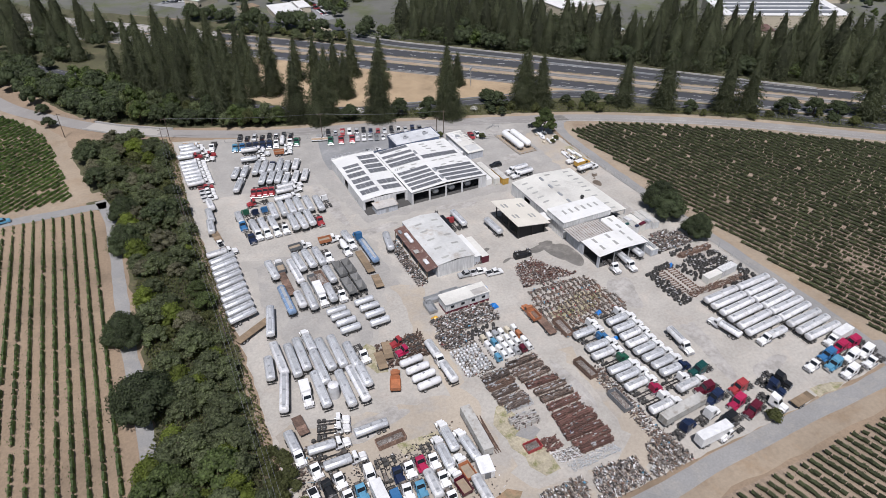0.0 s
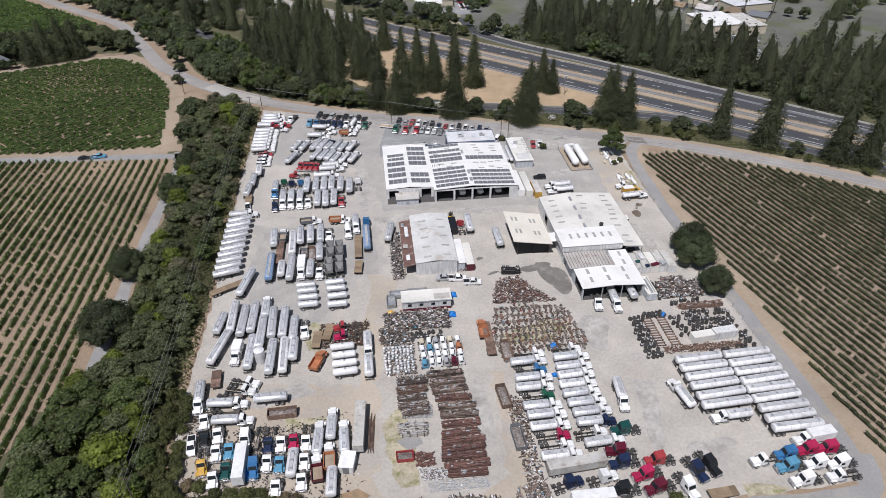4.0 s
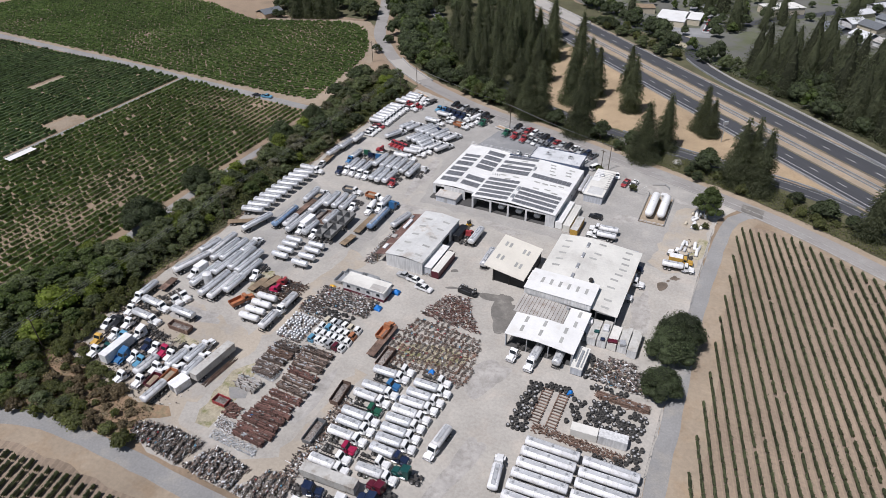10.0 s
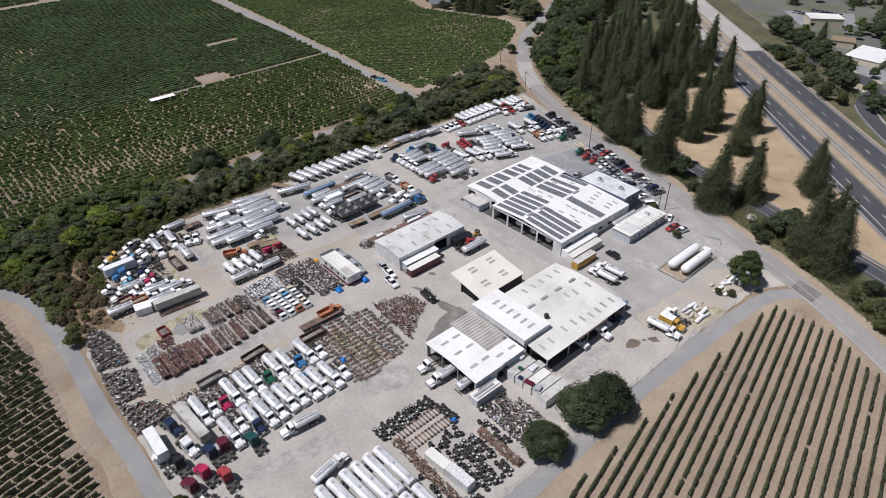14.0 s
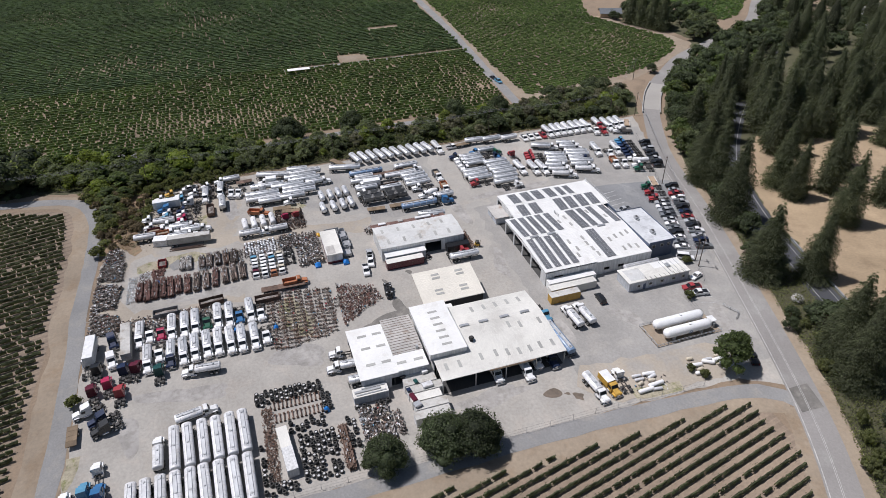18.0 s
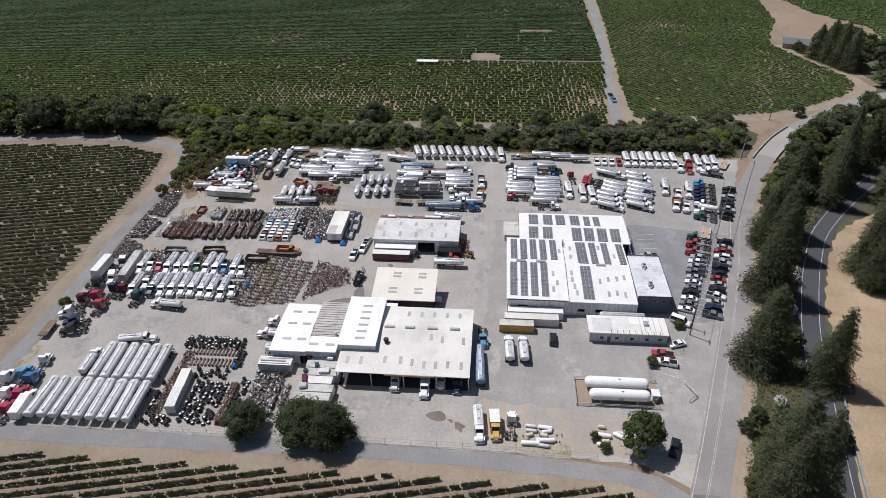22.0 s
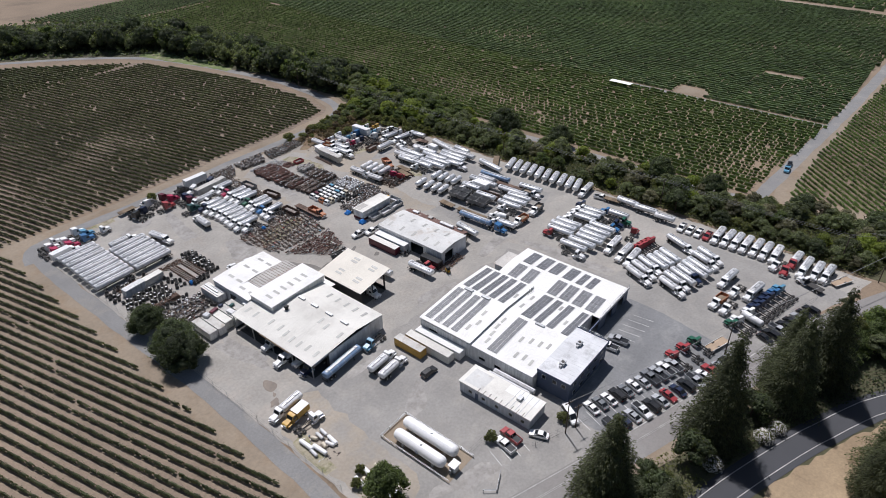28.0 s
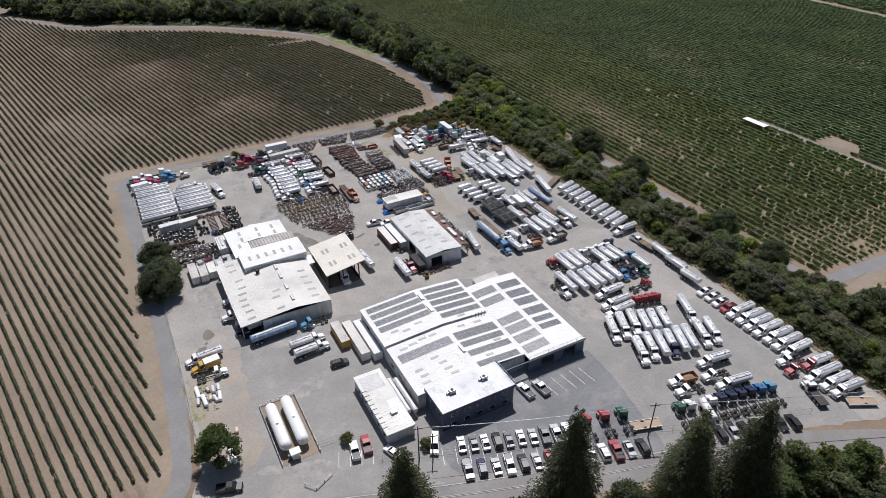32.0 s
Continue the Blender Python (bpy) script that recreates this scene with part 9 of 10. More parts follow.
AXLES = [axle_mesh(0, 1), axle_mesh(1, 2), axle_mesh(1, 4), axle_mesh(0, 6), axle_mesh(1, 5), axle_mesh(0, 8), axle_mesh(1, 1), axle_mesh(1, 9), axle_mesh(0, 10), axle_mesh(1, 14)]
FIELD = [(-18.5, -54.5), (-19.5, -40), (-16, -31), (-8, -30.5), (3.8, -34), (6.2, -48.5), (5, -51), (-6, -50.6)]
row = 0
for y in np.arange(-53.2, -30.8, 2.75):
    row += 1
    for x in np.arange(-19, 6.5, 1.62):
        xx, yy = float(x) + 0.3 * (row % 3), float(y) - 0.04 * float(x)
        if inside(np.array([xx]), np.array([yy]), FIELD)[0]:
            single("truck_axle", AXLES[int(rng.integers(10))], None, "greasy salvaged truck axle lying on the gravel", "truck axle", "field of salvaged axles", "", xx, yy, 0.03, float(rng.normal(0, 9)))


def scrap_mesh(name, poly, n, seed, lo, hi, tall, mat, long_share=0.3, base=0.05, heading=0.0, rows=0.0):
    """Loose small pieces nobody could count: plates, blocks and bars."""
    r = np.random.default_rng(seed)
    p = np.array(poly)
    a, b = p.min(0), p.max(0)
    s = Shape()
    lo, hi, n, made = lo * 0.76, hi * 0.76, int(n * 1.3), 0
    while made < n:
        x, y = r.uniform(a, b)
        if rows < 0:
            x = round((x + 0.12 * y) / -rows) * -rows - 0.12 * y + r.normal(0, -rows * 0.17)
        if rows > 0:
            y = round(y / rows) * rows + r.normal(0, rows * 0.17)
        if not inside(np.array([x]), np.array([y]), poly)[0]:
            continue
        made += 1
        l, w, h = r.uniform(lo, hi), r.uniform(lo, hi) * 0.6, r.uniform(lo, hi) * 0.5
        if r.random() < long_share:
            l, w, h = l * 3, w * 0.4, h * 0.5
        z = base + r.random() ** 1.6 * tall
        turn = Matrix.Rotation(radians(heading) + r.normal(0, 0.5), 3, "Z") @ Matrix.Rotation(r.normal(0, 0.3), 3, "Y") @ Matrix.Rotation(r.normal(0, 0.3), 3, "X")
        v = [tuple(turn @ Vector((sx * l / 2, sy * w / 2, sz * h / 2)) + Vector((x, y, z + h / 2))) for sz in (-1, 1) for sx, sy in ((-1, -1), (1, -1), (1, 1), (-1, 1))]
        s.add(v, [(3, 2, 1, 0), (4, 5, 6, 7), (0, 1, 5, 4), (1, 2, 6, 5), (2, 3, 7, 6), (3, 0, 4, 7)], slot=int(r.choice(8, p=SHARES)))
    return s


# what a heap is made of: mostly its own metal, then pale, dark, rusty and a few painted pieces
SHARES = (0.555, 0.1, 0.16, 0.115, 0.05, 0.007, 0.006, 0.007)


def scrap(poly, n, seed, words, lo=0.25, hi=0.9, tall=0.9, mat="scrap", long_share=0.16, heading=0.0, rows=0.0):
    mixed = mat in ("scrap", "brown", "axle")
    mats = (M[mat], M["tank_white"], M["chassis"], M["rust"], M["silver"], M["sky_blue"], M["red"], M["beige"]) if mixed else (M[mat],) * 8
    tagged(part("scrap_heap", scrap_mesh("scrap_heap", poly, n, seed, lo, hi, tall, M[mat], long_share, 0.05, heading, rows), mats), words, "scrap", "", "stuff")


box = lambda x0, x1, y0, y1: [(x0, y0), (x1, y0), (x1, y1), (x0, y1)]
scrap(FIELD, 800, 71, "rusty truck parts strewn between the axles", 0.2, 0.7, 0.6, "rust", 0.3, 0.0, 2.75)
scrap(FIELD, 22, 171, "red painted parts among the axles", 0.3, 0.9, 0.6, "red", 0.3)
scrap(FIELD, 14, 172, "blue painted parts among the axles", 0.3, 0.9, 0.6, "sky_blue", 0.3)
scrap(FIELD, 330, 72, "mixed pale metal parts among the axles", 0.2, 0.7, 0.7, "scrap", 0.2, 0.0, 2.75)
scrap([(-17, -30), (-14, -19.5), (-7, -18), (-3.5, -24), (2, -31)], 420, 73, "rusty metal offcuts piled at the end of the axle field", 0.3, 0.9, 1.0, "rust_red", 0.45)
scrap([(-17, -30), (-14, -19.5), (-7, -18), (-3.5, -24), (2, -31)], 240, 74, "mixed truck parts piled at the end of the axle field", 0.3, 0.9, 1.1)
scrap(box(-50.5, -42.5, -43.4, -37.5), 560, 75, "mixed engines and gearboxes in rows", 0.3, 0.9, 0.9)
scrap(box(-49, -30.5, -38.8, -31.0), 1100, 76, "engines and truck parts heaped behind the portable building", 0.3, 1.0, 1.3)
scrap([(-47.0, -55.5), (-38.9, -56.0), (-38.6, -59.8), (-46.7, -59.7)], 420, 77, "small dark steel parts at the island's edge", 0.15, 0.5, 0.5, "axle", 0.25)
scrap([(-45.4, -65.7), (-38.8, -66.2), (-39.1, -70.0), (-46.5, -69.6)], 620, 177, "pale tangled metal strips in a low pile", 0.12, 0.45, 0.7, "silver", 0.45)
scrap([(-43.9, -83.6), (-37.0, -85.0), (-37.7, -87.6), (-42.9, -87.4)], 210, 78, "pale broken panels and brackets", 0.12, 0.45, 0.4, "tank_white", 0.3)
scrap([(-43.8, -84.5), (-36.7, -84.1), (-37.7, -87.6), (-42.8, -87.2)], 220, 178, "mixed scrap at the end of the island", 0.12, 0.5, 0.5)
scrap([(-43.7, -79.8), (-39.8, -80.3), (-40.1, -83.7), (-44.0, -83.2)], 70, 278, "dull red panels lying on the island", 0.5, 1.2, 0.35, "rust_red", 0.1)
scrap(box(-42, -28.6, -90.4, -87.8), 260, 79, "pale blocks lining the scrap island", 0.2, 0.6, 0.4, "silver", 0.2)
scrap([(-57, -98.0), (-43, -99.3), (-41, -92.4), (-50, -92.0), (-59, -93.5), (-60, -97)], 1700, 80, "rows of brown truck parts stacked along the lane", 0.25, 0.8, 1.2, "axle", 0.35, 90, -1.9)
scrap([(-41.5, -99.2), (-28, -99.6), (-27, -93.4), (-38, -92.0)], 1300, 81, "rows of pale body panels and bumpers along the lane", 0.3, 1.0, 1.0, "scrap", 0.15, 90, -2.1)
scrap([(-27.5, -99.6), (-15, -99.4), (-15.5, -91.5), (-22.5, -91.5)], 1150, 82, "rows of grey truck parts along the lane", 0.25, 0.8, 1.1, "axle", 0.2, 90, -2.0)
scrap(box(-20.4, -16.5, -95, -66), 520, 83, "truck parts beside the parked trucks", 0.25, 0.8, 0.8, "brown", 0.15)
scrap(box(33.8, 46.5, -34.0, -26.8), 900, 84, "tanks, fenders and engines heaped behind the containers", 0.3, 1.1, 1.2)
scrap(box(36.5, 43.5, -26.0, -24.4), 120, 85, "drums and pipes beside the low workshop", 0.3, 0.9, 1.0)
scrap(box(-45.4, -42.0, -15, 11), 620, 86, "truck parts lined along the shed", 0.3, 0.9, 1.0)
scrap(box(-24.5, -21.0, -13, 2), 200, 87, "parts stacked beside the shed", 0.3, 0.9, 1.0)
scrap(box(-33, -22, 14.6, 17.5), 140, 88, "rusty parts behind the shed", 0.3, 0.8, 0.7, "rust")
scrap(box(-96, -59, -89, -68), 800, 89, "truck parts between the scrapped trucks", 0.2, 0.6, 0.5, "chassis", 0.3, 90, -3.0)
scrap(box(-90, -56, -88.5, -66), 300, 90, "pale truck parts between the scrapped trucks", 0.2, 0.6, 0.7)
scrap(box(-67, -53.5, -43, -33.5), 460, 91, "rusty machine parts beside the round tanks", 0.3, 1.0, 0.9, "rust", 0.4)
scrap(box(25.5, 47.5, -56.2, -53.6), 420, 92, "rusty axle ends in a long low row", 0.25, 0.7, 0.6, "rust", 0.2)
scrap(box(36.5, 49, -39.4, -37.4), 180, 93, "rusty pipes and pale fittings in a row", 0.3, 0.9, 0.7, "rust", 0.6)
CYLINDERS = [(Shape().barrel(-L / 2, L / 2, r, r, r, 12, r * 0.7)).mesh("storage_cylinder", M[m]) for L, r, m in ((3.4, 0.5, "propane"), (2.6, 0.42, "tank_white"), (4.4, 0.55, "propane"), (1.8, 0.45, "beige"))]
for i, (x, y, a) in enumerate([(45.4 + 1.25 * (k % 5), 35.2 + 3.6 * (k // 5), 88) for k in range(10)] + [(44.4 + 1.3 * (k % 5), 52.2 + 3.7 * (k // 5), 80) for k in range(15)]):
    if rng.random() < 0.82:
        single("storage_cylinder", CYLINDERS[int(rng.integers(4))], None, "white steel cylinder lying on the ground", "gas cylinder", "lying white cylinders", "", x + float(rng.uniform(-0.25, 0.25)), y + float(rng.uniform(-0.5, 0.5)), 0.06, a + float(rng.normal(0, 14)))
scrap([(44.5, 33.5), (50.5, 33), (51.5, 42), (47, 43)], 60, 94, "small fittings lying among the white cylinders", 0.2, 0.7, 0.3, "scrap", 0.2)
scrap(box(-98, -91, -70, -58), 160, 97, "parts at the edge of the trees", 0.25, 0.9, 0.8, "brown")


# racks of steel on the scrap island
def beam_rack(x, y, length, seed, mat, words, loose=1.0):
    r = random.Random(seed)
    rack = thing("beam_rack", words, "steel rack", "racks of steel on the island", x, y, 0.03, r.uniform(-2.5, 2.5))
    s = Shape()
    for k in range(4):
        for i in range(7):
            yy = -0.75 + i * 0.25 + r.uniform(-0.05, 0.05)
            z = 0.25 + k * 0.26
            a = -length / 2 + r.uniform(0, 0.5)
            while a < length / 2 - 0.6:
                b = min(length / 2 + r.uniform(-0.3, 0.2), a + r.uniform(1.2, 5.5))
                t = r.uniform(-0.06, 0.1) if k == 3 else 0
                if r.random() < 0.6:
                    s.box(a, b, yy - 0.09, yy + 0.09, z + t, z + 0.2 + t)
                else:
                    s.tube((a, yy, z + 0.1 + t), (b, yy, z + 0.1 + t), 0.1, 6)
                a = b + r.uniform(0.1, 0.7 if k == 3 else 0.3)
    for i in range(int(26 * loose)):
        q, yy, w = r.uniform(-length / 2, length / 2), r.uniform(-0.7, 0.7), r.uniform(0.15, 0.5)
        s.box(q - w, q + w, yy - 0.12, yy + 0.12, 1.2, 1.2 + r.uniform(0.12, 0.4), slot=r.choice((0, 0, 1, 1, 2)))
    tagged(part("steel_stock", s, (mat, M["scrap"], M["silver"]), rack), "", "", "", "stuff")
    for q in (-length * 0.4, -length * 0.13, length * 0.13, length * 0.4):
        part("stand", Shape().box(q - 0.08, q + 0.08, -1.0, 1.0, 0, 0.22).box(q - 0.07, q + 0.07, -1.06, -0.98, 0, 1.5).box(q - 0.07, q + 0.07, 0.98, 1.06, 0, 1.5), M["rust"], rack)


for i in range(6):
    beam_rack(-33.0 + 0.3 * math.sin(2.1 * i), -86.6 + 2.2 * i, 10.2 - (1.4 if i in (0, 5) else 0), 100 + i, M["rust_red"], "rack of reddish rusty steel pipes and channels", 0.5)
for i in range(7):
    beam_rack(-32.6 - 0.28 * i + 0.25 * math.sin(i), -72.9 + 2.75 * i, 9.2, 120 + i, M["rust_red"] if i in (0, 3) else M["rack"], "rack of reddish rusty steel parts" if i in (0, 3) else "rack of dark brown steel beams and parts")
for x, y, L, mat, words in ((-43.4, -66.2, 7.6, "brown", "pile of dark steel pipes"), (-43.0, -68.4, 6.6, "brown", "pile of dark steel pipes"), (-43.2, -58.4, 7.6, "brown", "pile of dark steel pipes"), (-43.4, -61.0, 7.6, "rust", "pile of rusty steel pipes"), (-43.6, -63.6, 7.2, "brown", "pile of dark steel pipes"), (-44.2, -72.4, 7.0, "roof_old", "pile of pale galvanised beams"), (-44.0, -74.2, 6.4, "roof_old", "pile of pale galvanised beams"), (43.2, -38.4, 13.0, "rust", "long rusty pipe rack among the tyres")):
    beam_rack(x, y, L, int(abs(x * 7 + y)), M[mat], words + " on low stands")
beam_rack_root = thing("beam_pile", "rusty beams leaning beside a white box trailer", "beam pile", "", -53.6, -72.6, 0.03, 86)
s = Shape()
for i in range(7):
    s.box(-6 + (i % 3) * 0.7, 5.5 - (i % 4) * 0.8, -0.5 + 0.2 * i, -0.38 + 0.2 * i, 0.1 + 0.06 * (i % 5), 0.3 + 0.06 * (i % 5))
tagged(part("steel_stock", s, M["rust"], beam_rack_root), "", "", "", "stuff")
for x0 in (25.4, 29.5):
    rack = thing("axle_rack", "double row of rusty axle beams among the tyres", "axle rack", "racks of axle beams", x0, -47.4)
    for i in range(12):
        part("axle_beam", Shape().tube((-1.15, -5.6 + i * 1.0, 0.35), (1.15, -5.6 + i * 1.0, 0.35), 0.14, 7).box(-1.3, -1.0, -5.85 + i, -5.35 + i, 0.05, 0.6).box(1.0, 1.3, -5.85 + i, -5.35 + i, 0.05, 0.6), M["rust"], rack)
patch("gravel_pile", [(-47.6, -75.9), (-45.2, -78.2), (-42.3, -77.2), (-43.8, -74.0)], 0.12, M["lane"], "dark grey gravel heap", "gravel", 0.6, "stuff")


# salvaged cabs in rows
def salvaged_cab(mat):
    s = Shape()
    s.profile([(-0.78, 0.0), (-0.78, 1.5), (-0.62, 1.68), (0.2, 1.72), (0.38, 1.62), (0.7, 1.0), (0.88, 0.9), (0.92, 0.0)], -1.02, 1.02, inset=0.14)
    return s.mesh("salvaged_cab", M[mat])


CABS = {k: salvaged_cab(k) for k in ("white", "sky_blue", "maroon", "beige", "silver", "orange")}
screen_mesh = Shape().profile([(0.4, 1.58), (0.69, 1.03), (0.74, 1.03), (0.45, 1.6)], -0.78, 0.78, inset=0.05).mesh("windscreen", M["glass"])
side_mesh = Shape().box(-0.4, 0.42, -1.03, -0.9, 1.0, 1.42).box(-0.4, 0.42, 0.9, 1.03, 1.0, 1.42).mesh("side_window", M["glass"])
cab_words = {"white": "white truck cab set on the ground", "maroon": "dark maroon truck cab on the ground", "sky_blue": "light blue truck cab on the ground", "beige": "beige truck cab on the ground", "silver": "pale grey truck cab on the ground", "orange": "faded orange truck cab on the ground"}
for i in range(6):
    for j in range(4):
        tint = {(4, 0): "maroon", (0, 0): "sky_blue", (1, 2): "sky_blue", (5, 2): "orange", (3, 0): "silver", (4, 3): "beige", (2, 3): "silver", (0, 3): "beige"}.get((i, j), "white")
        c = thing("salvaged_cab", cab_words[tint], "truck cab", "rows of salvaged cabs", -39.2 + 1.95 * i + float(rng.uniform(-0.15, 0.15)), -52.4 + 2.62 * j + float(rng.uniform(-0.15, 0.15)), 0.05, float(rng.uniform(-6, 6)))
        part("shell", CABS[tint], None, c)
        part("windscreen", screen_mesh, None, c)
        part("side_window", side_mesh, None, c)
scrap(box(-40.4, -28.6, -54.0, -43.6), 260, 181, "dark parts lying between the salvaged cabs", 0.25, 0.7, 0.4, "chassis", 0.2)
scrap(box(-49.6, -41.4, -55.4, -43.6), 520, 182, "brown brackets and drums between the canisters", 0.2, 0.6, 0.5, "brown", 0.15, 0.0, 1.0)


# rows of pale brake drums and canisters
DRUMS = [Shape().tube((0, 0, 0), (0, 0, 0.85), 0.36, 10).tube((0, 0, 0.85), (0, 0, 0.95), 0.36, 10, 0.2).mesh("canister", M[k]) for k in ("tank_white", "silver", "tank_steel")]
for i in range(8):
    for j in range(10):
        if rng.random() < 0.9:
            single("canister", DRUMS[int(rng.integers(3))], None, "pale upright metal canister standing in rows", "canister", "rows of pale canisters", "", -49.4 + 1.02 * i + float(rng.uniform(-0.2, 0.2)), -54.4 + 1.0 * j + float(rng.uniform(-0.2, 0.2)), 0.04)


# small bright things
def tarp(x, y, w, d, h, seed):
    s = heap(-w / 2, w / 2, -d / 2, d / 2, 0, h, seed)
    single("tarpaulin", s, M["tarp"], "bright blue tarpaulin over a heap of parts", "tarpaulin", "blue tarpaulins", "", x, y, 0.05)


for x, y, w, d, h in ((-82.4, -81.0, 3.4, 3.6, 2.6), (-3.8, -49.4, 1.5, 1.3, 1.3), (-29.4, -33.4, 2.0, 1.8, 1.6), (30.6, -41.0, 1.3, 1.3, 1.5), (-6.2, -60.0, 1.4, 1.2, 1.2), (-36.6, -81.5, 1.2, 2.2, 1.2), (-28.2, -24.6, 2.2, 1.8, 1.6)):
    tarp(x, y, w, d, h, int(abs(x)))
red_box = thing("red_skip", "rusty red open skip on the island", "skip", "", -46.4, -80.6)
dump_body(red_box, -1.8, 1.8, 0.1, 1.1, M["red"], M["scrap"])
over = thing("burnt_truck", "black stripped truck lying at the stain's edge", "wrecked truck", "", -8.6, -15.6, 0.05, -6)
part("body", Shape().block(-3.0, 1.4, -1.1, 1.0, 0.1, 1.7, 0.12).block(1.3, 3.0, -0.9, 0.9, 0.1, 1.3, 0.2), M["black"], over)
part("chassis", chassis_rails(-2.9, 2.9, 1.72), M["chassis"], over)
for x, y in ((-2.2, -0.75), (-2.2, 0.75), (-0.9, 0.75), (2.1, -0.75), (2.1, 0.75)):
    part("wheel", Shape().tube((x, y, 1.75), (x, y, 2.1), 0.5, 12).tube((x, y, 2.1), (x, y, 2.12), 0.24, 10, slot=1), (M["rubber"], M["silver"]), over)

# grey box body beside the low workshop, ringed by tyres
body = thing("storage_box", "grey-blue storage box with parts racked on its roof", "storage box", "", 30.0, -29.9, 0.05, 90)
part("shell", Shape().block(-4.3, 4.3, -1.5, 1.5, 0.2, 2.5, 0.06), M["wall_grey"], body)
part("roof", Shape().block(-4.35, 4.35, -1.55, 1.55, 2.5, 2.6, 0.03), M["roof_dusty"], body)
part("roof_rack", Shape().box(-3.6, 3.8, -1.1, -0.8, 2.6, 2.8).box(-3.9, 2.6, -0.3, 0.3, 2.6, 2.95).box(-2.0, 3.9, 0.7, 1.0, 2.6, 2.8), M["galv"], body)
tyre_field([(31.9, -34.6), (33.4, -34.6), (33.4, -25.2), (31.9, -25.2)], 68, 1.02, 0.05)
for x, y, z, l, w, h, tint, words in ((28.6, -21.2, 2.76, 0.6, 1.4, 0.5, "chassis", "dark engine block"), (31.2, -18.6, 2.76, 1.4, 0.9, 0.6, "teal", "dark green tool chest"), (33.2, -16.2, 2.76, 1.6, 2.6, 0.7, "tank_white", "white fuel box"), (28.6, -15.6, 2.76, 1.3, 1.5, 0.8, "white", "white cupboard"), (36.0, -20.6, 2.76, 2.6, 1.2, 0.6, "maroon", "rusty red crate"), (38.6, -20.3, 2.76, 1.6, 1.8, 0.8, "silver", "pale bonnet"), (33.4, -21.0, 2.76, 1.2, 1.0, 0.6, "navy", "dark blue drum box")):
    single("stored_part", Shape().block(-l / 2, l / 2, -w / 2, w / 2, 0, h, 0.1), M[tint], words + " stored on a container roof", "stored part", "parts on the containers", "", x, y, z, x * 17 % 20)
for x, y in ((5.0, 62.2), (6.55, 61.6)):
    t = thing("stored_tank", "long stained white tank stored behind the cabin", "tank", "tanks behind the cabin", x, y, 0.05, 90)
    part("barrel", Shape().barrel(-6.2, 6.2, 1.9, 0.68, 0.72, 14, 0.3), M["tank_white"], t)
    part("walkway", Shape().box(-5.6, 5.6, -0.22, 0.22, 2.6, 2.68), M["grating"], t)
    for k in (-4.0, 0.0, 4.0):
        part("saddle", Shape().box(k - 0.15, k + 0.15, -0.6, 0.6, 0, 1.4), M["chassis"], t)
for i in range(9):
    part("roof_batten", Shape().box(2.3, 3.75, -4.6 + 1.6 * i, -4.5 + 1.6 * i, 3.46, 3.54), M["chassis"], cabin)
part("roof_stain", Shape().box(-2.6, 2.8, -9.4, -4.0, 3.452, 3.458), M["roof_worn"], cabin, "worn grey patch on the roof")
part("roof_sheet", Shape().box(-3.4, -0.6, 0.6, 9.8, 3.452, 3.47), M["roof_white"], cabin, "newer white sheet on the roof")

# roundel on the nearer pressure tank
ring = Shape().loft([[(37.02, 57.4 + q * math.cos(2 * math.pi * i / 16), 2.1 + q * math.sin(2 * math.pi * i / 16)) for i in range(16)] for q in (0.5, 0.28)], False, False)
single("tank_mark", ring, M["blue"], "blue round mark on a white tank", "sign")

# tall sign in the dry grass by the highway
post = thing("pole_sign", "pale blank box sign on a tall thin pole", "sign", "", 47.6, 125.2, 0.06, 45)
part("pole", Shape().tube((0, 0, 0), (0, 0, 9.0), 0.16, 8, 0.12), M["galv"], post)
part("sign_box", Shape().block(-1.3, 1.3, -0.2, 0.2, 8.2, 9.6, 0.05), M["wall_grey"], post)

# stacked flat bodies by the portable building
for x, y, L in ((-33.6, -23.4, 4.8), (-38.6, -22.6, 5.6), (-43.8, -23.0, 5.8), (-46.6, -26.0, 4.6)):
    b = thing("tipper_tray", "pale empty truck tray with low sides", "truck tray", "empty truck trays", x, y, 0.05, 90 if x < -46 else 0)
    dump_body(b, -L / 2, L / 2, 0.3, 1.4, M["galv"])
    part("bearer", Shape().box(-L / 2, L / 2, -0.6, -0.4, 0, 0.3).box(-L / 2, L / 2, 0.4, 0.6, 0, 0.3), M["chassis"], b)
car_y = single("hood", heap(-1.0, 1.0, -0.8, 0.8, 0, 1.0, 3), M["yellow"], "yellow bonnet among the scrap", "bonnet", "", "", -47.2, -30.6, 0.05)

# forklift by the shed
lift = thing("forklift", "yellow forklift parked by the shed", "forklift", "", -23.2, 18.4, 0.05, 60)
part("body", Shape().block(-1.0, 0.6, -0.6, 0.6, 0.3, 1.2, 0.08), M["yellow"], lift)
part("cage", Shape().box(-0.7, -0.62, -0.5, 0.5, 1.2, 2.1).box(0.3, 0.38, -0.5, 0.5, 1.2, 2.1).box(-0.75, 0.45, -0.55, 0.55, 2.1, 2.18), M["chassis"], lift)
part("mast", Shape().box(0.7, 0.85, -0.45, -0.35, 0.1, 2.4).box(0.7, 0.85, 0.35, 0.45, 0.1, 2.4), M["chassis"], lift)
part("fork", Shape().box(0.85, 1.9, -0.35, -0.22, 0.1, 0.16).box(0.85, 1.9, 0.22, 0.35, 0.1, 0.16), M["galv"], lift)
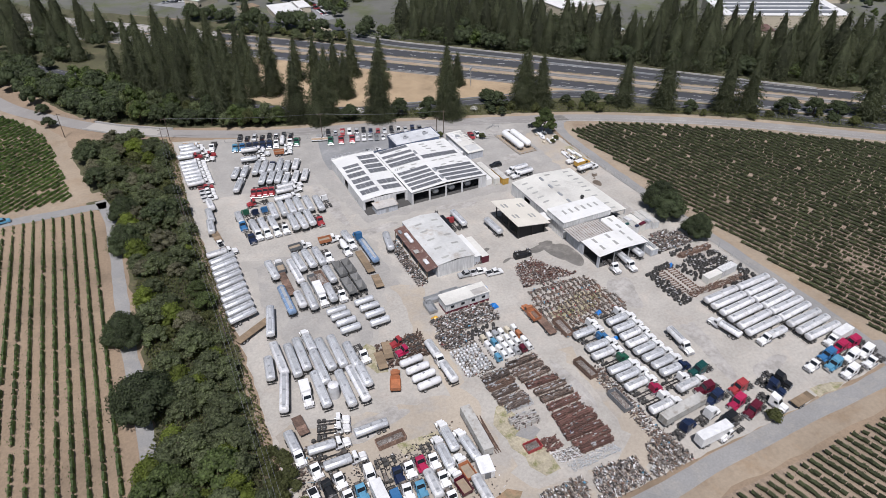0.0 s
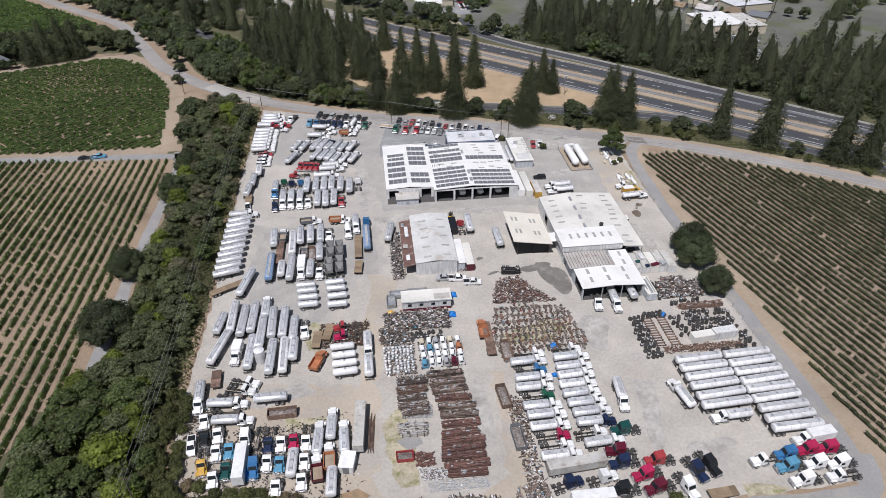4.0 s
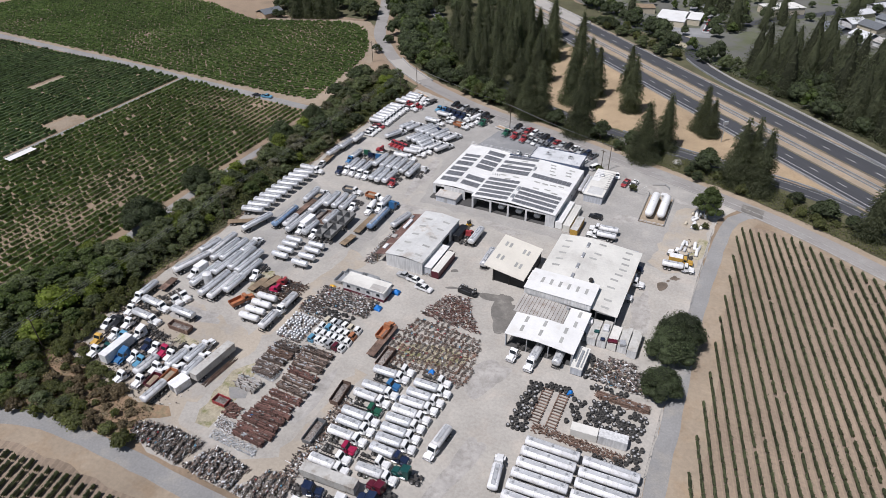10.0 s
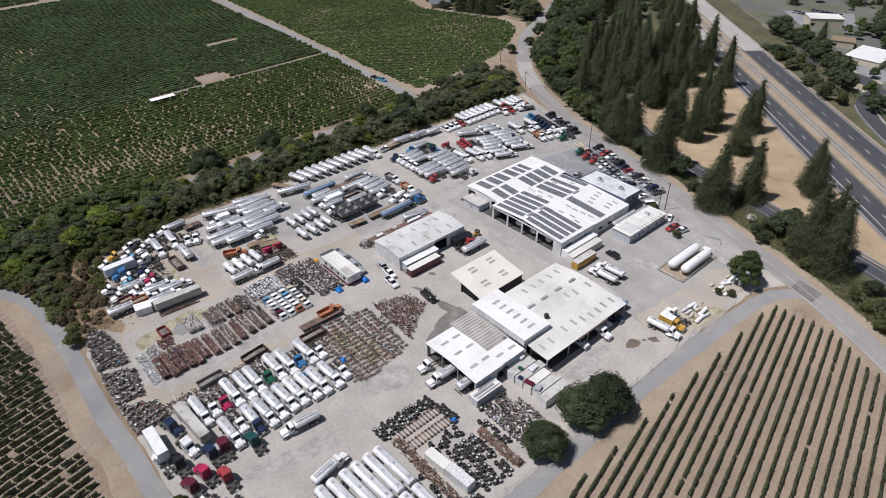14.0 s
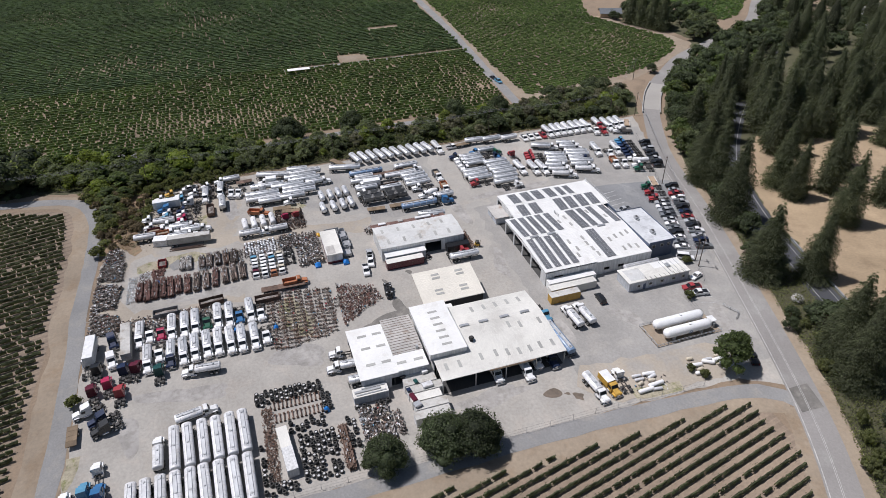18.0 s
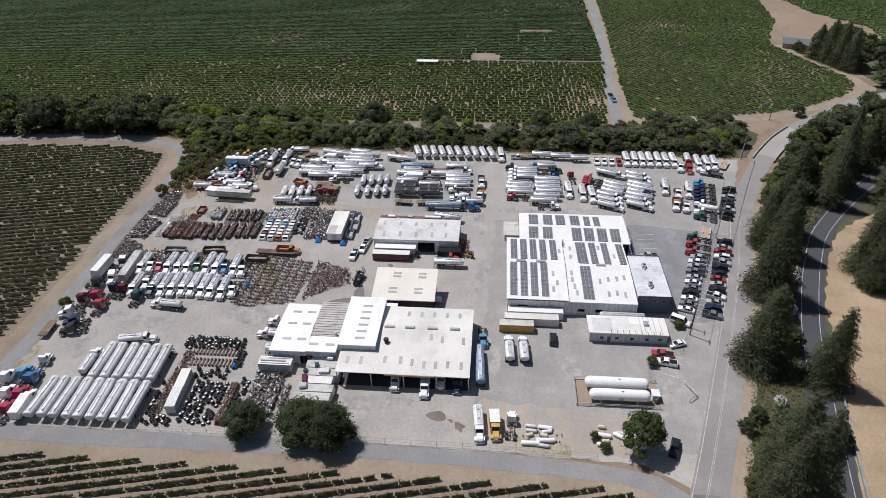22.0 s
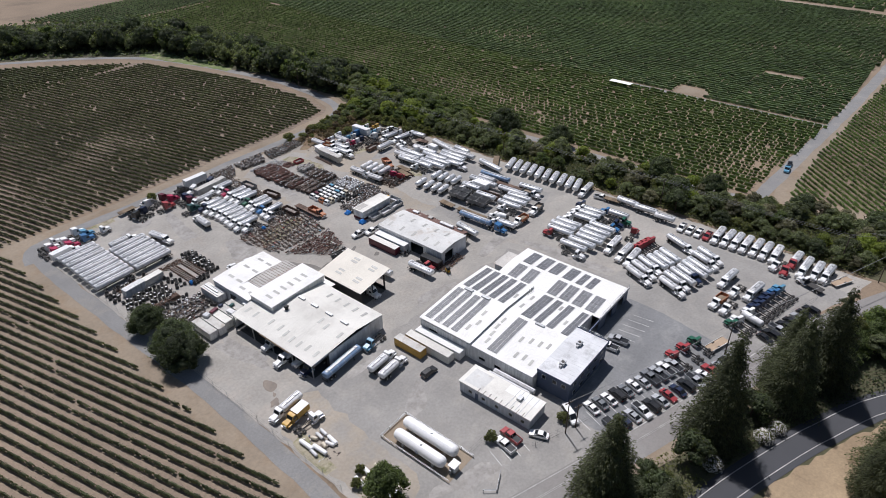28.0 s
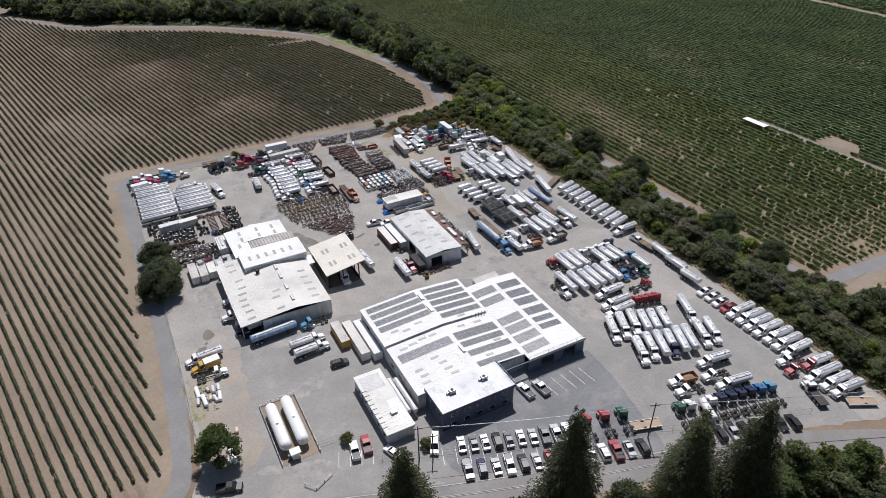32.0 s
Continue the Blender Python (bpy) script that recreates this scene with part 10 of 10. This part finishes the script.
for x in (-0.7, 0.4):
    for y in (-0.6, 0.6):
        part("wheel", CAR_WHEEL, None, lift, at=(x, y, 0.33))

# shelter in the far vineyard
hut = thing("field_shelter", "small open white-roofed shelter in the vineyard", "shelter", "", -211, -14.5)
part("roof", Shape().block(-1.8, 1.8, -6, 6, 2.5, 2.65, 0.03), M["roof_white"], hut)
for x in (-1.5, 1.5):
    for y in (-5.5, 5.5):
        part("post", Shape().box(x - 0.08, x + 0.08, y - 0.08, y + 0.08, 0, 2.5), M["wood"], hut)


# utility poles and wires
def pole(x, y, height, heading):
    p = thing("utility_pole", "dark wooden utility pole with a crossarm", "utility pole", "utility poles", x, y, 0, heading)
    part("shaft", Shape().tube((0, 0, -0.3), (0, 0, height), 0.17, 8, 0.11), M["pole"], p)
    part("crossarm", Shape().box(-0.07, 0.07, -1.2, 1.2, height - 0.9, height - 0.75), M["pole"], p)
    for y2 in (-1.0, 0.0, 1.0):
        part("insulator", Shape().tube((0, y2, height - 0.75), (0, y2, height - 0.5), 0.06, 6), M["concrete"], p)
    return (x, y, height, heading)


def wires(a, b, sag=0.8):
    """Three sagging wires from pole to pole."""
    for off in (-1.0, 0.0, 1.0):
        pts = []
        for (x, y, h, t) in (a, b):
            pts.append(Vector((x - math.sin(radians(t)) * off, y + math.cos(radians(t)) * off, h - 0.5)))
        s = Shape()
        last = pts[0]
        for i in range(1, 9):
            q = pts[0].lerp(pts[1], i / 8) - Vector((0, 0, sag * 4 * (i / 8) * (1 - i / 8)))
            s.tube(last, q, 0.028, 4, smooth=False)
            last = q
        tagged(part("wire", s, M["wire"]), "thin sagging overhead power wire", "wire", "overhead wires", "structure")


creek_line = [pole(x, y, 11.5, 90) for x, y in ((-106, -150), (-103, -87), (-102.5, -15), (-103.5, 54), (-103, 114), (-141, 150))]
for a, b in zip(creek_line, creek_line[1:]):
    wires(a, b)
road_line = [pole(x, y, h, 70) for x, y, h in ((-100, 125.5, 11), (-39.5, 99.8, 11.5), (10, 80, 11), (7, 81, 8))]
for a, b in zip(road_line[:3], road_line[1:3]):
    wires(a, b)


# chain fences
def chain_fence(points, height, words):
    root = thing("chain_fence", words, "fence", "chain-link fences")
    lines = Shape()
    for a, b in zip(points, points[1:]):
        n = max(1, round(math.dist(a, b) / 6.0))
        for i in range(n + 1):
            x, y = a[0] + (b[0] - a[0]) * i / n, a[1] + (b[1] - a[1]) * i / n
            part("post", Shape().tube((x, y, 0), (x, y, height), 0.05, 5), M["galv"], root)
        for z in (0.1, 0.95, height):
            lines.tube((*a, z), (*b, z), 0.018, 3, smooth=False)
    part("mesh_wire", lines, M["fence_wire"], root)


chain_fence([(28.8, 66), (21.5, 66.5), (17.5, 76.5), (6, 81), (-20, 91), (-41, 98.9), (-50.7, 103.2), (-79, 113)], 1.9, "grey chain-link fence between the parking rows")
chain_fence([(52.4, -98), (52.2, -40), (52.4, 20), (53.2, 50)], 1.9, "grey chain-link fence along the gravel lane")
# plywood trays at the road
tray = thing("flat_tray", "low trailer tray with a plywood deck", "trailer", "", -92.6, 116.6, 0.05, -28)
part("deck", Shape().box(-3.6, 3.6, -1.2, 1.2, 0.7, 0.8), M["plywood"], tray)
part("edge", Shape().box(-3.7, 3.7, -1.3, -1.2, 0.6, 0.95).box(-3.7, 3.7, 1.2, 1.3, 0.6, 0.95), M["white"], tray)
axle(tray, -0.6, 1.05, TRUCK_WHEEL)
tray2 = copy_thing(tray, pose(-41.4, 97.0, 0.05, 0, 0, 162))
